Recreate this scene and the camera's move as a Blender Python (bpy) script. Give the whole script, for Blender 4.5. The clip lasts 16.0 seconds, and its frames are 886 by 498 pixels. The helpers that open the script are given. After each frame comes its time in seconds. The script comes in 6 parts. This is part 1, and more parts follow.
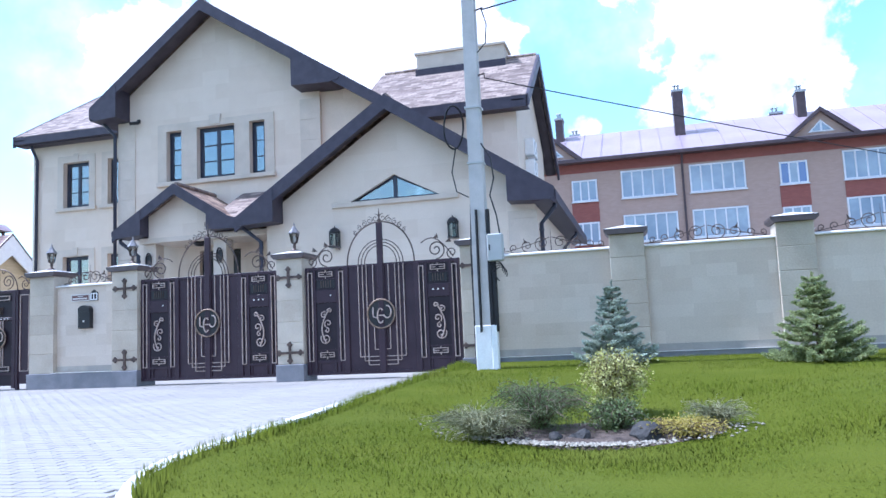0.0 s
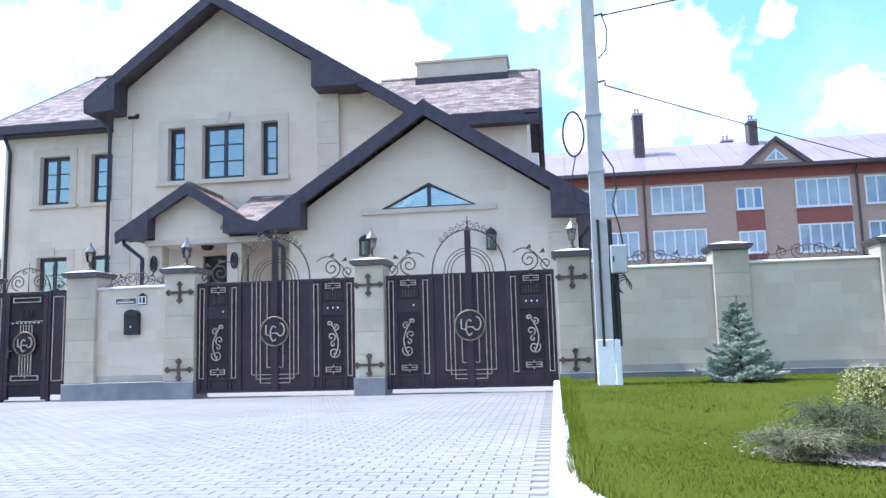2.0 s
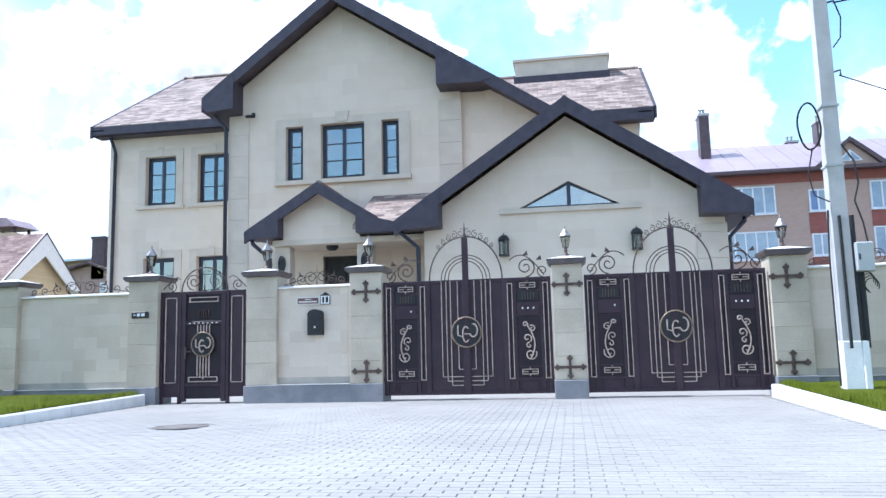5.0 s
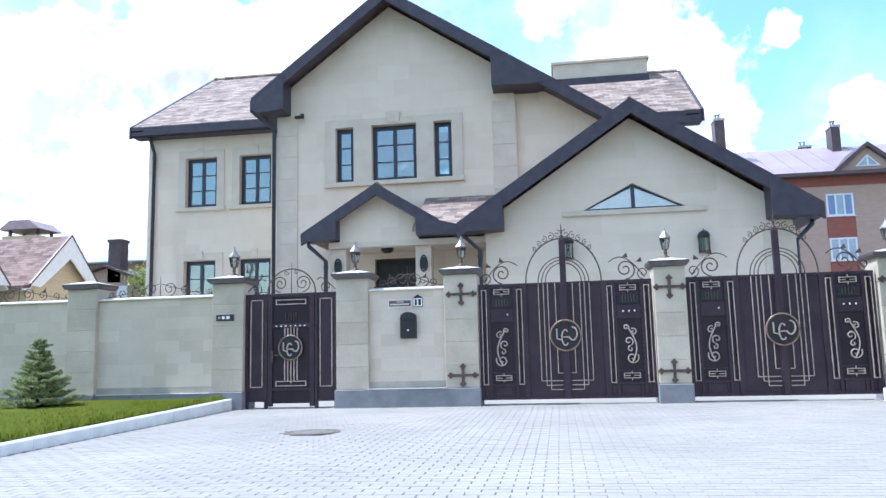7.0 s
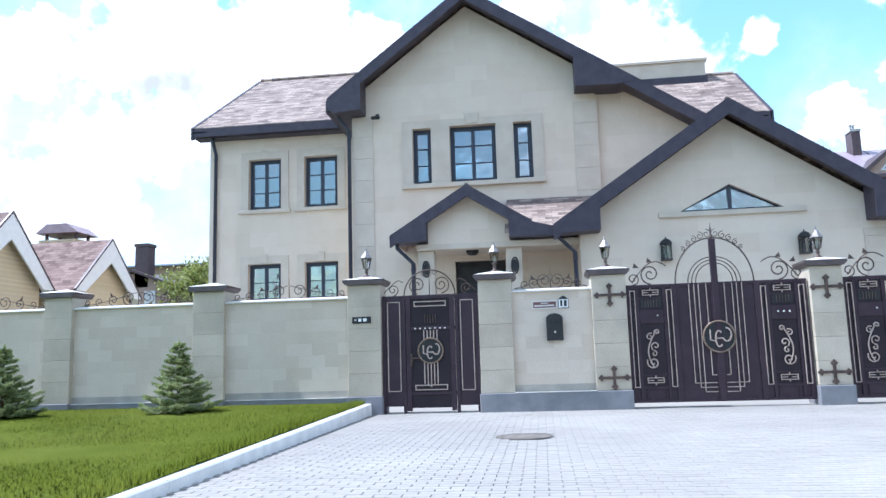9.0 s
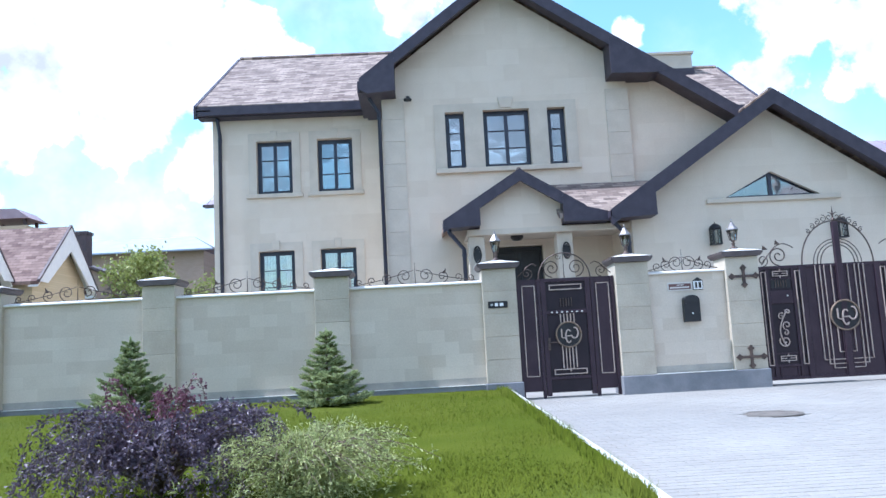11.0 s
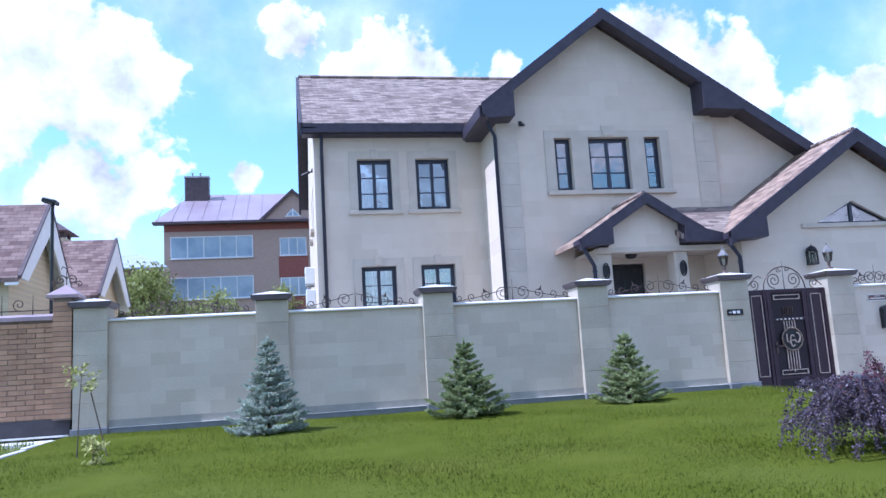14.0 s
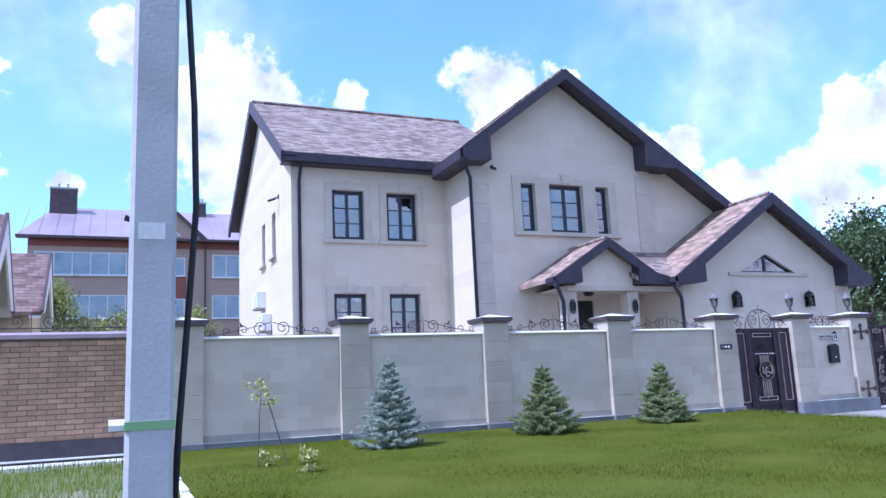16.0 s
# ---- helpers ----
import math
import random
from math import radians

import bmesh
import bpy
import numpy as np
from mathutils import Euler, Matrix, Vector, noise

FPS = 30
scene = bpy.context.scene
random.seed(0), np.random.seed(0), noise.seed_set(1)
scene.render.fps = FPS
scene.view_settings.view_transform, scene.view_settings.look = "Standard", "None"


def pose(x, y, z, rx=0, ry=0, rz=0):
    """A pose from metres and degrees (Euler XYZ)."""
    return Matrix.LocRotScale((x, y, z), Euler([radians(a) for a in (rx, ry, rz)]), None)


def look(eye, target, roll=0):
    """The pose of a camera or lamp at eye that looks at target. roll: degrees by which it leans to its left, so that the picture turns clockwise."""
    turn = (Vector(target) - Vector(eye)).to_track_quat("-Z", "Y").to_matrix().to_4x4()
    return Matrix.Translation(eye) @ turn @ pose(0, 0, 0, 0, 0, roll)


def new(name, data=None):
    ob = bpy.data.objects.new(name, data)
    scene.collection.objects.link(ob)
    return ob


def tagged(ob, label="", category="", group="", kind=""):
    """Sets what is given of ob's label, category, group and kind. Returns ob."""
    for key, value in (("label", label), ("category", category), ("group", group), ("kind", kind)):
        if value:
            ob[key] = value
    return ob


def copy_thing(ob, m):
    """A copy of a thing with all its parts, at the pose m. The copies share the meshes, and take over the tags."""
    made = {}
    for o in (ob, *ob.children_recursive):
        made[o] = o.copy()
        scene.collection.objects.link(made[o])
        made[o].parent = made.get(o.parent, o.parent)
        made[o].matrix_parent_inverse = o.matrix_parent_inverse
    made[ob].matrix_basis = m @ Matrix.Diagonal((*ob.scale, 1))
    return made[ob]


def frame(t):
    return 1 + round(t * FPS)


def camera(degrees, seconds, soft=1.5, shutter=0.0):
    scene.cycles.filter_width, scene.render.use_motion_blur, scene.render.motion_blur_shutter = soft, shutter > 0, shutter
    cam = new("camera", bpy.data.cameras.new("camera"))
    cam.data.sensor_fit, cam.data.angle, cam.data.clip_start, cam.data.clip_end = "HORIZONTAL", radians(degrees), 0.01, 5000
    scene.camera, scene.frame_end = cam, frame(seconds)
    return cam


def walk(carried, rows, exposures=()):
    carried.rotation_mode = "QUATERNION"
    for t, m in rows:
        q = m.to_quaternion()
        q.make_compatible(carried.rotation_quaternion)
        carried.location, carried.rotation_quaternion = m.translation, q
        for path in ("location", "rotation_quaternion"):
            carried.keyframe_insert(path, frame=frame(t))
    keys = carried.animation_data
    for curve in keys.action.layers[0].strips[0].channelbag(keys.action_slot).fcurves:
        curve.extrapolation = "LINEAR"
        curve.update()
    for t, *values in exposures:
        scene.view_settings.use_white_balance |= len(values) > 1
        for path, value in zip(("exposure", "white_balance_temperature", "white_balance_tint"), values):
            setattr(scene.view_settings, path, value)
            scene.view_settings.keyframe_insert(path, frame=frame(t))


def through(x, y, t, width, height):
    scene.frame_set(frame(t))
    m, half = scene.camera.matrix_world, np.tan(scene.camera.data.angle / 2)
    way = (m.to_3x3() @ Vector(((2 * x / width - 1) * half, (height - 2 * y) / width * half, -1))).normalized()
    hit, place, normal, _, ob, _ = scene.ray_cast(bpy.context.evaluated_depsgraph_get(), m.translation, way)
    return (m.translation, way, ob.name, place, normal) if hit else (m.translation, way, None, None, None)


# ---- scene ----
cam = camera(59.5, 16.0)
PATH = [
    (0, (0.835, -0.308, 0.672), (0.343, 1.618, 0.895), -2.6),
    (0.5, (0.013, -0.361, 0.713), (-0.552, 1.544, 0.946), -2.6),
    (1, (-0.689, -0.323, 0.721), (-1.156, 1.608, 0.953), -2.3),
    (1.5, (-1.474, -0.31, 0.723), (-1.857, 1.638, 0.963), -2.6),
    (2, (-2.14, -0.383, 0.739), (-2.417, 1.582, 0.993), -1.6),
    (2.5, (-2.708, -0.359, 0.745), (-3.024, 1.597, 1.019), -0.9),
    (3, (-3.26, -0.4, 0.761), (-3.618, 1.549, 1.035), -0.1),
    (3.5, (-3.805, -0.409, 0.795), (-4.128, 1.547, 1.061), -0.5),
    (4, (-4.201, -0.358, 0.756), (-4.538, 1.597, 1.009), -1.1),
    (4.5, (-4.675, -0.361, 0.74), (-4.958, 1.602, 0.999), -1.6),
    (5, (-5.136, -0.411, 0.776), (-5.455, 1.546, 1.041), -1.4),
    (5.2, (-5.279, -0.461, 0.77), (-5.613, 1.494, 1.03), -1.4),
    (7.3, (-7.264, -0.457, 0.807), (-7.549, 1.503, 1.084), -1.4),
    (7.5, (-7.478, -0.458, 0.812), (-7.776, 1.501, 1.08), -1.6),
    (8, (-8.03, -0.433, 0.83), (-8.241, 1.537, 1.109), -2.5),
    (8.5, (-8.797, -0.514, 0.823), (-9.051, 1.449, 1.11), -2.5),
    (9, (-9.635, -0.532, 0.824), (-9.877, 1.433, 1.113), -1.7),
    (9.2, (-10.022, -0.532, 0.822), (-10.244, 1.438, 1.089), -1.7),
    (11.3, (-14.604, -0.373, 0.933), (-14.454, 1.605, 1.182), -2.8),
    (11.5, (-15.076, -0.353, 0.938), (-14.868, 1.618, 1.21), -2.6),
    (12, (-16.072, -0.38, 0.949), (-15.797, 1.582, 1.223), -3.1),
    (12.5, (-17.255, -0.473, 0.931), (-16.969, 1.484, 1.225), -3.3),
    (13, (-18.337, -0.634, 0.951), (-18.065, 1.324, 1.259), -3.2),
    (13.5, (-19.297, -0.671, 0.927), (-19.024, 1.291, 1.204), -2.8),
    (14, (-20.436, -0.709, 0.922), (-20.06, 1.233, 1.219), -3.5),
    (14.5, (-21.411, -0.741, 0.953), (-20.84, 1.152, 1.253), -2.6),
    (15, (-22.366, -0.783, 0.977), (-21.766, 1.103, 1.265), -2.4),
    (15.5, (-23.477, -0.874, 1.033), (-22.767, 0.97, 1.343), -2.2),
    (16, (-24.678, -0.861, 1.004), (-23.903, 0.949, 1.353), -2.7),
]
EXPOSURES = [(0.0, 0.68, 5100, 20), (3.5, 0.68, 5400, 15), (9.0, 0.66, 5450, 14), (12.5, 0.54, 5100, 18), (13.0, 0.52, 5050, 20), (13.5, 0.30, 5000, 22), (16.0, 0.26, 4900, 30)]
walk(cam, [(t, look(eye, target, roll)) for t, eye, target, roll in PATH], EXPOSURES)


# ---- light ----
SUN_EL, SUN_AZ = 56.0, 3.5   # elevation; degrees that the sun stands in front of the line of the fence
to_sun = Vector((-math.cos(radians(SUN_EL)) * math.cos(radians(SUN_AZ)), -math.cos(radians(SUN_EL)) * math.sin(radians(SUN_AZ)), math.sin(radians(SUN_EL))))
sun = new("sun", bpy.data.lights.new("sun", "SUN"))
sun.data.energy, sun.data.angle, sun.data.color = 5.0, radians(0.6), (1.0, 0.96, 0.9)
sun.matrix_world = look(to_sun * 60, (0, 0, 0))


# cumulus heaps: compass bearing from the view over the gates, elevation, half width, all in degrees
CUMULUS = [(-36.5, 20.6, 3.0), (-29, 23.7, 3.2), (-17.2, 23.2, 4.2), (5.7, 19.9, 3.4), (11.6, 18.9, 3.6), (8.4, 16.1, 3.8), (2.5, 14.8, 1.9), (-3.6, 14.4, 1.2), (-37.5, 11.5, 4), (0.4, 24, 2.2), (20.7, 15, 2.6), (-27.1, 20.6, 6), (-19, 25, 4.6), (-31.5, 13.4, 5), (-14, 20, 5.6), (-20.5, 18, 4.6), (-13.9, 13.5, 4.2), (32.1, 19.6, 2.5), (38.1, 14.9, 2.4), (28, 21.3, 3.4), (33, 17, 2.7), (9.4, 21.5, 3.5), (46, 12.2, 3.1), (50.3, 12.3, 3.1), (54, 15, 3.6), (41.2, 16, 1.7), (7.3, 16.8, 3.4), (16.6, 21.2, 1.2), (26, 17, 2.2), (12, 12, 3), (46, 8, 3.4)]


def make_world():
    w = bpy.data.worlds.new("sky")
    scene.world = w
    w.use_nodes = True
    nt = w.node_tree
    nt.nodes.clear()
    N, Lk = nt.nodes.new, nt.links.new
    out, bg, sky = N("ShaderNodeOutputWorld"), N("ShaderNodeBackground"), N("ShaderNodeTexSky")
    sky.sky_type, sky.sun_disc = "NISHITA", False
    sky.sun_elevation = radians(SUN_EL)
    sky.sun_rotation = math.atan2(to_sun.x, to_sun.y)
    sky.dust_density, sky.ozone_density, sky.air_density = 0.5, 2.2, 1.6
    co = N("ShaderNodeTexCoord")
    direction = co.outputs["Generated"]

    def calc(op, a, b=None, c=None):
        m = N("ShaderNodeMath")
        m.operation = op
        for k, v in enumerate((a, b, c)):
            if v is None:
                continue
            if isinstance(v, (int, float)):
                m.inputs[k].default_value = v
            else:
                Lk(v, m.inputs[k])
        return m.outputs[0]

    def cloud_noise(scale, detail, rough):
        n = N("ShaderNodeTexNoise")
        n.inputs["Scale"].default_value, n.inputs["Detail"].default_value, n.inputs["Roughness"].default_value = scale, detail, rough
        Lk(direction, n.inputs["Vector"])
        return n.outputs["Fac"]

    def smooth(v, lo, hi):
        m = N("ShaderNodeMapRange")
        m.interpolation_type = "SMOOTHSTEP"
        m.inputs["From Min"].default_value, m.inputs["From Max"].default_value = lo, hi
        Lk(v, m.inputs["Value"])
        return m.outputs["Result"]

    lumps, billow, veil = cloud_noise(17.0, 6.0, 0.55), cloud_noise(44.0, 4.0, 0.5), cloud_noise(3.2, 6.0, 0.55)
    heap = None
    for az, el, r in CUMULUS:
        d = N("ShaderNodeVectorMath")
        d.operation = "DISTANCE"
        Lk(direction, d.inputs[0])
        d.inputs[1].default_value = (math.cos(radians(el)) * math.sin(radians(az)), math.cos(radians(el)) * math.cos(radians(az)), math.sin(radians(el)))
        near = calc("MULTIPLY_ADD", d.outputs["Value"], -1.0 / radians(r), 1.0)
        heap = near if heap is None else calc("SMOOTH_MAX", heap, near, 0.25)
    turned = N("ShaderNodeMapping")
    turned.inputs["Scale"].default_value, turned.inputs["Location"].default_value = (1.0, 1.0, 1.7), (3.1, 0.4, 0.2)
    Lk(direction, turned.inputs["Vector"])
    far_lumps, far_heaps = cloud_noise(9.0, 5.0, 0.5), cloud_noise(2.6, 7.0, 0.52)
    for sock in (far_lumps, far_heaps):
        Lk(turned.outputs["Vector"], sock.node.inputs["Vector"])
    ragged = calc("MULTIPLY_ADD", lumps, 2.6, -1.3)
    ragged = calc("MULTIPLY_ADD", billow, 0.8, calc("ADD", ragged, -0.4))
    dense = smooth(calc("ADD", heap, ragged), -0.12, 0.2)
    # the rest of the sky, overhead and behind, is as broken as the part over the house
    sep = N("ShaderNodeSeparateXYZ")
    Lk(direction, sep.inputs[0])
    rest = calc("MAXIMUM", smooth(sep.outputs["Z"], 0.48, 0.6), smooth(calc("MULTIPLY", sep.outputs["Y"], -1.0), -0.45, -0.2))
    broken = calc("MULTIPLY", rest, smooth(calc("MULTIPLY_ADD", far_lumps, 0.16, far_heaps), 0.57, 0.655))
    thin = calc("MULTIPLY", smooth(veil, 0.42, 0.66), 0.5)
    cover = calc("MAXIMUM", calc("MAXIMUM", dense, broken), thin)
    shade = N("ShaderNodeMapRange")
    shade.inputs["From Min"].default_value, shade.inputs["From Max"].default_value = 0.3, 0.7
    shade.inputs["To Min"].default_value, shade.inputs["To Max"].default_value = 4.6, 10.5
    Lk(lumps, shade.inputs["Value"])
    tint = N("ShaderNodeMix")
    tint.data_type, tint.blend_type = "RGBA", "MULTIPLY"
    tint.inputs["Factor"].default_value = 1.0
    tint.inputs["A"].default_value = (0.97, 0.985, 1.0, 1.0)
    Lk(shade.outputs["Result"], tint.inputs["B"])
    gain = N("ShaderNodeMix")
    gain.data_type, gain.blend_type = "RGBA", "MULTIPLY"
    gain.inputs["Factor"].default_value = 1.0
    gain.inputs["B"].default_value = (1.2, 1.45, 1.45, 1.0)
    Lk(sky.outputs["Color"], gain.inputs["A"])
    mix = N("ShaderNodeMix")
    mix.data_type = "RGBA"
    Lk(cover, mix.inputs["Factor"])
    Lk(gain.outputs["Result"], mix.inputs["A"])
    Lk(tint.outputs["Result"], mix.inputs["B"])
    Lk(mix.outputs["Result"], bg.inputs["Color"])
    bg.inputs["Strength"].default_value = 0.125
    Lk(bg.outputs["Background"], out.inputs["Surface"])


make_world()

# ---- materials ----


def material(name, c1, c2=None, rough=0.8, scale=3.0, fine=60.0, bump=0.15, metal=0.0, spec=0.3, stain=None, stain_amt=0.35, ramp=(0.35, 0.65), random_amt=0.0):
    """Two colours mixed by a coarse noise, fine grain on top, relief from the grain; optional blotches of a third colour."""
    m = bpy.data.materials.new(name)
    m.use_nodes = True
    nt = m.node_tree
    N, Lk = nt.nodes.new, nt.links.new
    b = nt.nodes["Principled BSDF"]
    c2 = c2 or tuple(v * 0.8 for v in c1)
    geo = N("ShaderNodeNewGeometry")
    n1, n2 = N("ShaderNodeTexNoise"), N("ShaderNodeTexNoise")
    n1.inputs["Scale"].default_value, n1.inputs["Detail"].default_value = scale, 5.0
    n2.inputs["Scale"].default_value, n2.inputs["Detail"].default_value = fine, 3.0
    for n in (n1, n2):
        Lk(geo.outputs["Position"], n.inputs["Vector"])
    r1 = N("ShaderNodeValToRGB")
    r1.color_ramp.elements[0].position, r1.color_ramp.elements[1].position = ramp
    r1.color_ramp.elements[0].color, r1.color_ramp.elements[1].color = (*c1, 1), (*c2, 1)
    Lk(n1.outputs["Fac"], r1.inputs["Fac"])
    col = r1.outputs["Color"]
    if stain:
        n3, r3, mx = N("ShaderNodeTexNoise"), N("ShaderNodeValToRGB"), N("ShaderNodeMix")
        n3.inputs["Scale"].default_value, n3.inputs["Detail"].default_value = scale * 0.35, 6.0
        Lk(geo.outputs["Position"], n3.inputs["Vector"])
        r3.color_ramp.elements[0].position, r3.color_ramp.elements[1].position = 0.5, 0.72
        Lk(n3.outputs["Fac"], r3.inputs["Fac"])
        sc = N("ShaderNodeMath")
        sc.operation = "MULTIPLY"
        sc.inputs[1].default_value = stain_amt
        Lk(r3.outputs["Color"], sc.inputs[0])
        mx.data_type = "RGBA"
        Lk(sc.outputs[0], mx.inputs["Factor"])
        Lk(col, mx.inputs["A"])
        mx.inputs["B"].default_value = (*stain, 1)
        col = mx.outputs["Result"]
    g = N("ShaderNodeMapRange")
    g.inputs["To Min"].default_value, g.inputs["To Max"].default_value = 0.86, 1.14
    Lk(n2.outputs["Fac"], g.inputs["Value"])
    val = g.outputs["Result"]
    if random_amt:
        oi, rr, mm = N("ShaderNodeObjectInfo"), N("ShaderNodeMapRange"), N("ShaderNodeMath")
        rr.inputs["To Min"].default_value, rr.inputs["To Max"].default_value = 1 - random_amt, 1 + random_amt
        gi, ad, fr = N("ShaderNodeNewGeometry"), N("ShaderNodeMath"), N("ShaderNodeMath")
        ad.operation, fr.operation = "ADD", "FRACT"
        Lk(oi.outputs["Random"], ad.inputs[0])
        Lk(gi.outputs["Random Per Island"], ad.inputs[1])
        Lk(ad.outputs[0], fr.inputs[0])
        Lk(fr.outputs[0], rr.inputs["Value"])
        mm.operation = "MULTIPLY"
        Lk(val, mm.inputs[0])
        Lk(rr.outputs["Result"], mm.inputs[1])
        val = mm.outputs[0]
    mul = N("ShaderNodeMix")
    mul.data_type, mul.blend_type = "RGBA", "MULTIPLY"
    mul.inputs["Factor"].default_value = 1.0
    Lk(col, mul.inputs["A"])
    Lk(val, mul.inputs["B"])
    Lk(mul.outputs["Result"], b.inputs["Base Color"])
    b.inputs["Roughness"].default_value, b.inputs["Metallic"].default_value = rough, metal
    b.inputs["Specular IOR Level"].default_value = spec
    if bump:
        bp = N("ShaderNodeBump")
        bp.inputs["Strength"].default_value, bp.inputs["Distance"].default_value = bump, 0.02
        Lk(n2.outputs["Fac"], bp.inputs["Height"])
        Lk(bp.outputs["Normal"], b.inputs["Normal"])
    return m


def masonry(name, c1, c2, mortar, w, h, gap, axes="XZ", rough=0.85, bump=0.3, fine=40.0, bias=0.0, stain=None, stain_amt=0.3, shift=0.5, slope=1.0):
    """Courses of w x h pieces laid over a wall or a roof plane, each with its own tone, joints sunk."""
    m = material(name, c1, c2, rough=rough, fine=fine, bump=0.1, stain=stain, stain_amt=stain_amt)
    nt = m.node_tree
    N, Lk = nt.nodes.new, nt.links.new
    b = nt.nodes["Principled BSDF"]
    geo, sep, com, br = N("ShaderNodeNewGeometry"), N("ShaderNodeSeparateXYZ"), N("ShaderNodeCombineXYZ"), N("ShaderNodeTexBrick")
    Lk(geo.outputs["Position"], sep.inputs[0])
    Lk(sep.outputs[axes[0]], com.inputs[0])
    Lk(sep.outputs[axes[1]], com.inputs[1])
    Lk(com.outputs[0], br.inputs["Vector"])
    br.offset = shift
    br.inputs["Scale"].default_value = 1.0
    br.inputs["Brick Width"].default_value, br.inputs["Row Height"].default_value, br.inputs["Mortar Size"].default_value = w, h, gap
    br.inputs["Mortar Smooth"].default_value, br.inputs["Bias"].default_value = 0.3, bias
    br.inputs["Color1"].default_value, br.inputs["Color2"].default_value, br.inputs["Mortar"].default_value = (*c1, 1), (*c2, 1), (*mortar, 1)
    mul = [n for n in nt.nodes if n.type == "MIX" and n.blend_type == "MULTIPLY"][0]
    src = mul.inputs["A"].links[0].from_socket
    mx = N("ShaderNodeMix")
    mx.data_type = "RGBA"
    mx.inputs["Factor"].default_value = 0.75
    Lk(src, mx.inputs["A"])
    Lk(br.outputs["Color"], mx.inputs["B"])
    Lk(mx.outputs["Result"], mul.inputs["A"])
    bp = [n for n in nt.nodes if n.type == "BUMP"][0]
    b2 = N("ShaderNodeBump")
    b2.inputs["Strength"].default_value, b2.inputs["Distance"].default_value = bump, 0.01
    b2.invert = True
    Lk(br.outputs["Fac"], b2.inputs["Height"])
    Lk(bp.outputs["Normal"], b2.inputs["Normal"])
    Lk(b2.outputs["Normal"], b.inputs["Normal"])
    return m


def glass_material(name, tint, ior):
    m = bpy.data.materials.new(name)
    m.use_nodes = True
    nt = m.node_tree
    nt.nodes.clear()
    N, Lk = nt.nodes.new, nt.links.new
    out, mx, tr, gl, fr = N("ShaderNodeOutputMaterial"), N("ShaderNodeMixShader"), N("ShaderNodeBsdfTransparent"), N("ShaderNodeBsdfGlossy"), N("ShaderNodeFresnel")
    tr.inputs["Color"].default_value = (*tint, 1)
    gl.inputs["Roughness"].default_value = 0.02
    ns, bp, geo = N("ShaderNodeTexNoise"), N("ShaderNodeBump"), N("ShaderNodeNewGeometry")
    ns.inputs["Scale"].default_value = 1.3
    Lk(geo.outputs["Position"], ns.inputs["Vector"])
    bp.inputs["Strength"].default_value, bp.inputs["Distance"].default_value = 0.25, 0.05
    Lk(ns.outputs["Fac"], bp.inputs["Height"])
    Lk(bp.outputs["Normal"], gl.inputs["Normal"])
    fr.inputs["IOR"].default_value = ior
    Lk(fr.outputs[0], mx.inputs[0])
    Lk(tr.outputs[0], mx.inputs[1])
    Lk(gl.outputs[0], mx.inputs[2])
    Lk(mx.outputs[0], out.inputs["Surface"])
    return m


STUCCO = masonry("limestone_cladding", (0.595, 0.505, 0.405), (0.67, 0.585, 0.485), (0.61, 0.525, 0.425), 0.9, 0.45, 0.005, bump=0.12, stain=(0.48, 0.40, 0.31), stain_amt=0.7)
TRIM = material("dressed_stone_trim", (0.51, 0.445, 0.365), (0.575, 0.505, 0.42), scale=2.0, fine=50, bump=0.12)
FENCE = masonry("fence_limestone", (0.50, 0.425, 0.34), (0.61, 0.535, 0.445), (0.54, 0.465, 0.38), 0.45, 0.2, 0.003, bump=0.08, stain=(0.39, 0.30, 0.22), stain_amt=0.8)
BLOCK = material("pillar_stone", (0.41, 0.355, 0.28), (0.48, 0.425, 0.34), scale=2.5, fine=35, bump=0.25, stain=(0.35, 0.31, 0.24), random_amt=0.07)
PLINTH = material("grey_plinth_render", (0.17, 0.175, 0.19), (0.22, 0.22, 0.235), scale=4, fine=50, bump=0.2)
SPLASH = material("splash_band_stone", (0.30, 0.28, 0.245), (0.38, 0.35, 0.30), scale=3, fine=40)
COPING = material("pale_sheet_coping", (0.62, 0.60, 0.56), (0.70, 0.68, 0.64), rough=0.5, scale=5, bump=0.05)
CAPS = material("dark_cap_metal", (0.055, 0.04, 0.04), (0.08, 0.06, 0.058), rough=0.45, scale=6, bump=0.05, spec=0.5)
FASCIA = material("dark_violet_boarding", (0.032, 0.027, 0.042), (0.048, 0.040, 0.058), rough=0.5, scale=4, fine=20, bump=0.08, spec=0.4)
SOFFIT = material("dark_soffit", (0.06, 0.05, 0.06), (0.08, 0.07, 0.08), rough=0.6)
SHINGLE = masonry("roof_shingle", (0.10, 0.072, 0.066), (0.39, 0.315, 0.265), (0.08, 0.06, 0.055), 0.33, 0.14, 0.008, axes="XY", bump=0.5, fine=25, stain=(0.19, 0.12, 0.11), stain_amt=0.5)
# same shingle for side slopes, warm sunlight put into a lighter, oranger colour
SHINGLE_SUNNED = masonry("roof_shingle_sunned", (0.125, 0.082, 0.068), (0.47, 0.34, 0.255), (0.08, 0.06, 0.055), 0.33, 0.13, 0.008, axes="YX", bump=0.5, fine=25, stain=(0.19, 0.12, 0.11), stain_amt=0.5)
FRAME = material("black_window_frame", (0.014, 0.018, 0.036), (0.022, 0.027, 0.05), rough=0.35, spec=0.5, bump=0.02)
GLASS = glass_material("window_glass", (0.75, 0.82, 0.86), 3.8)
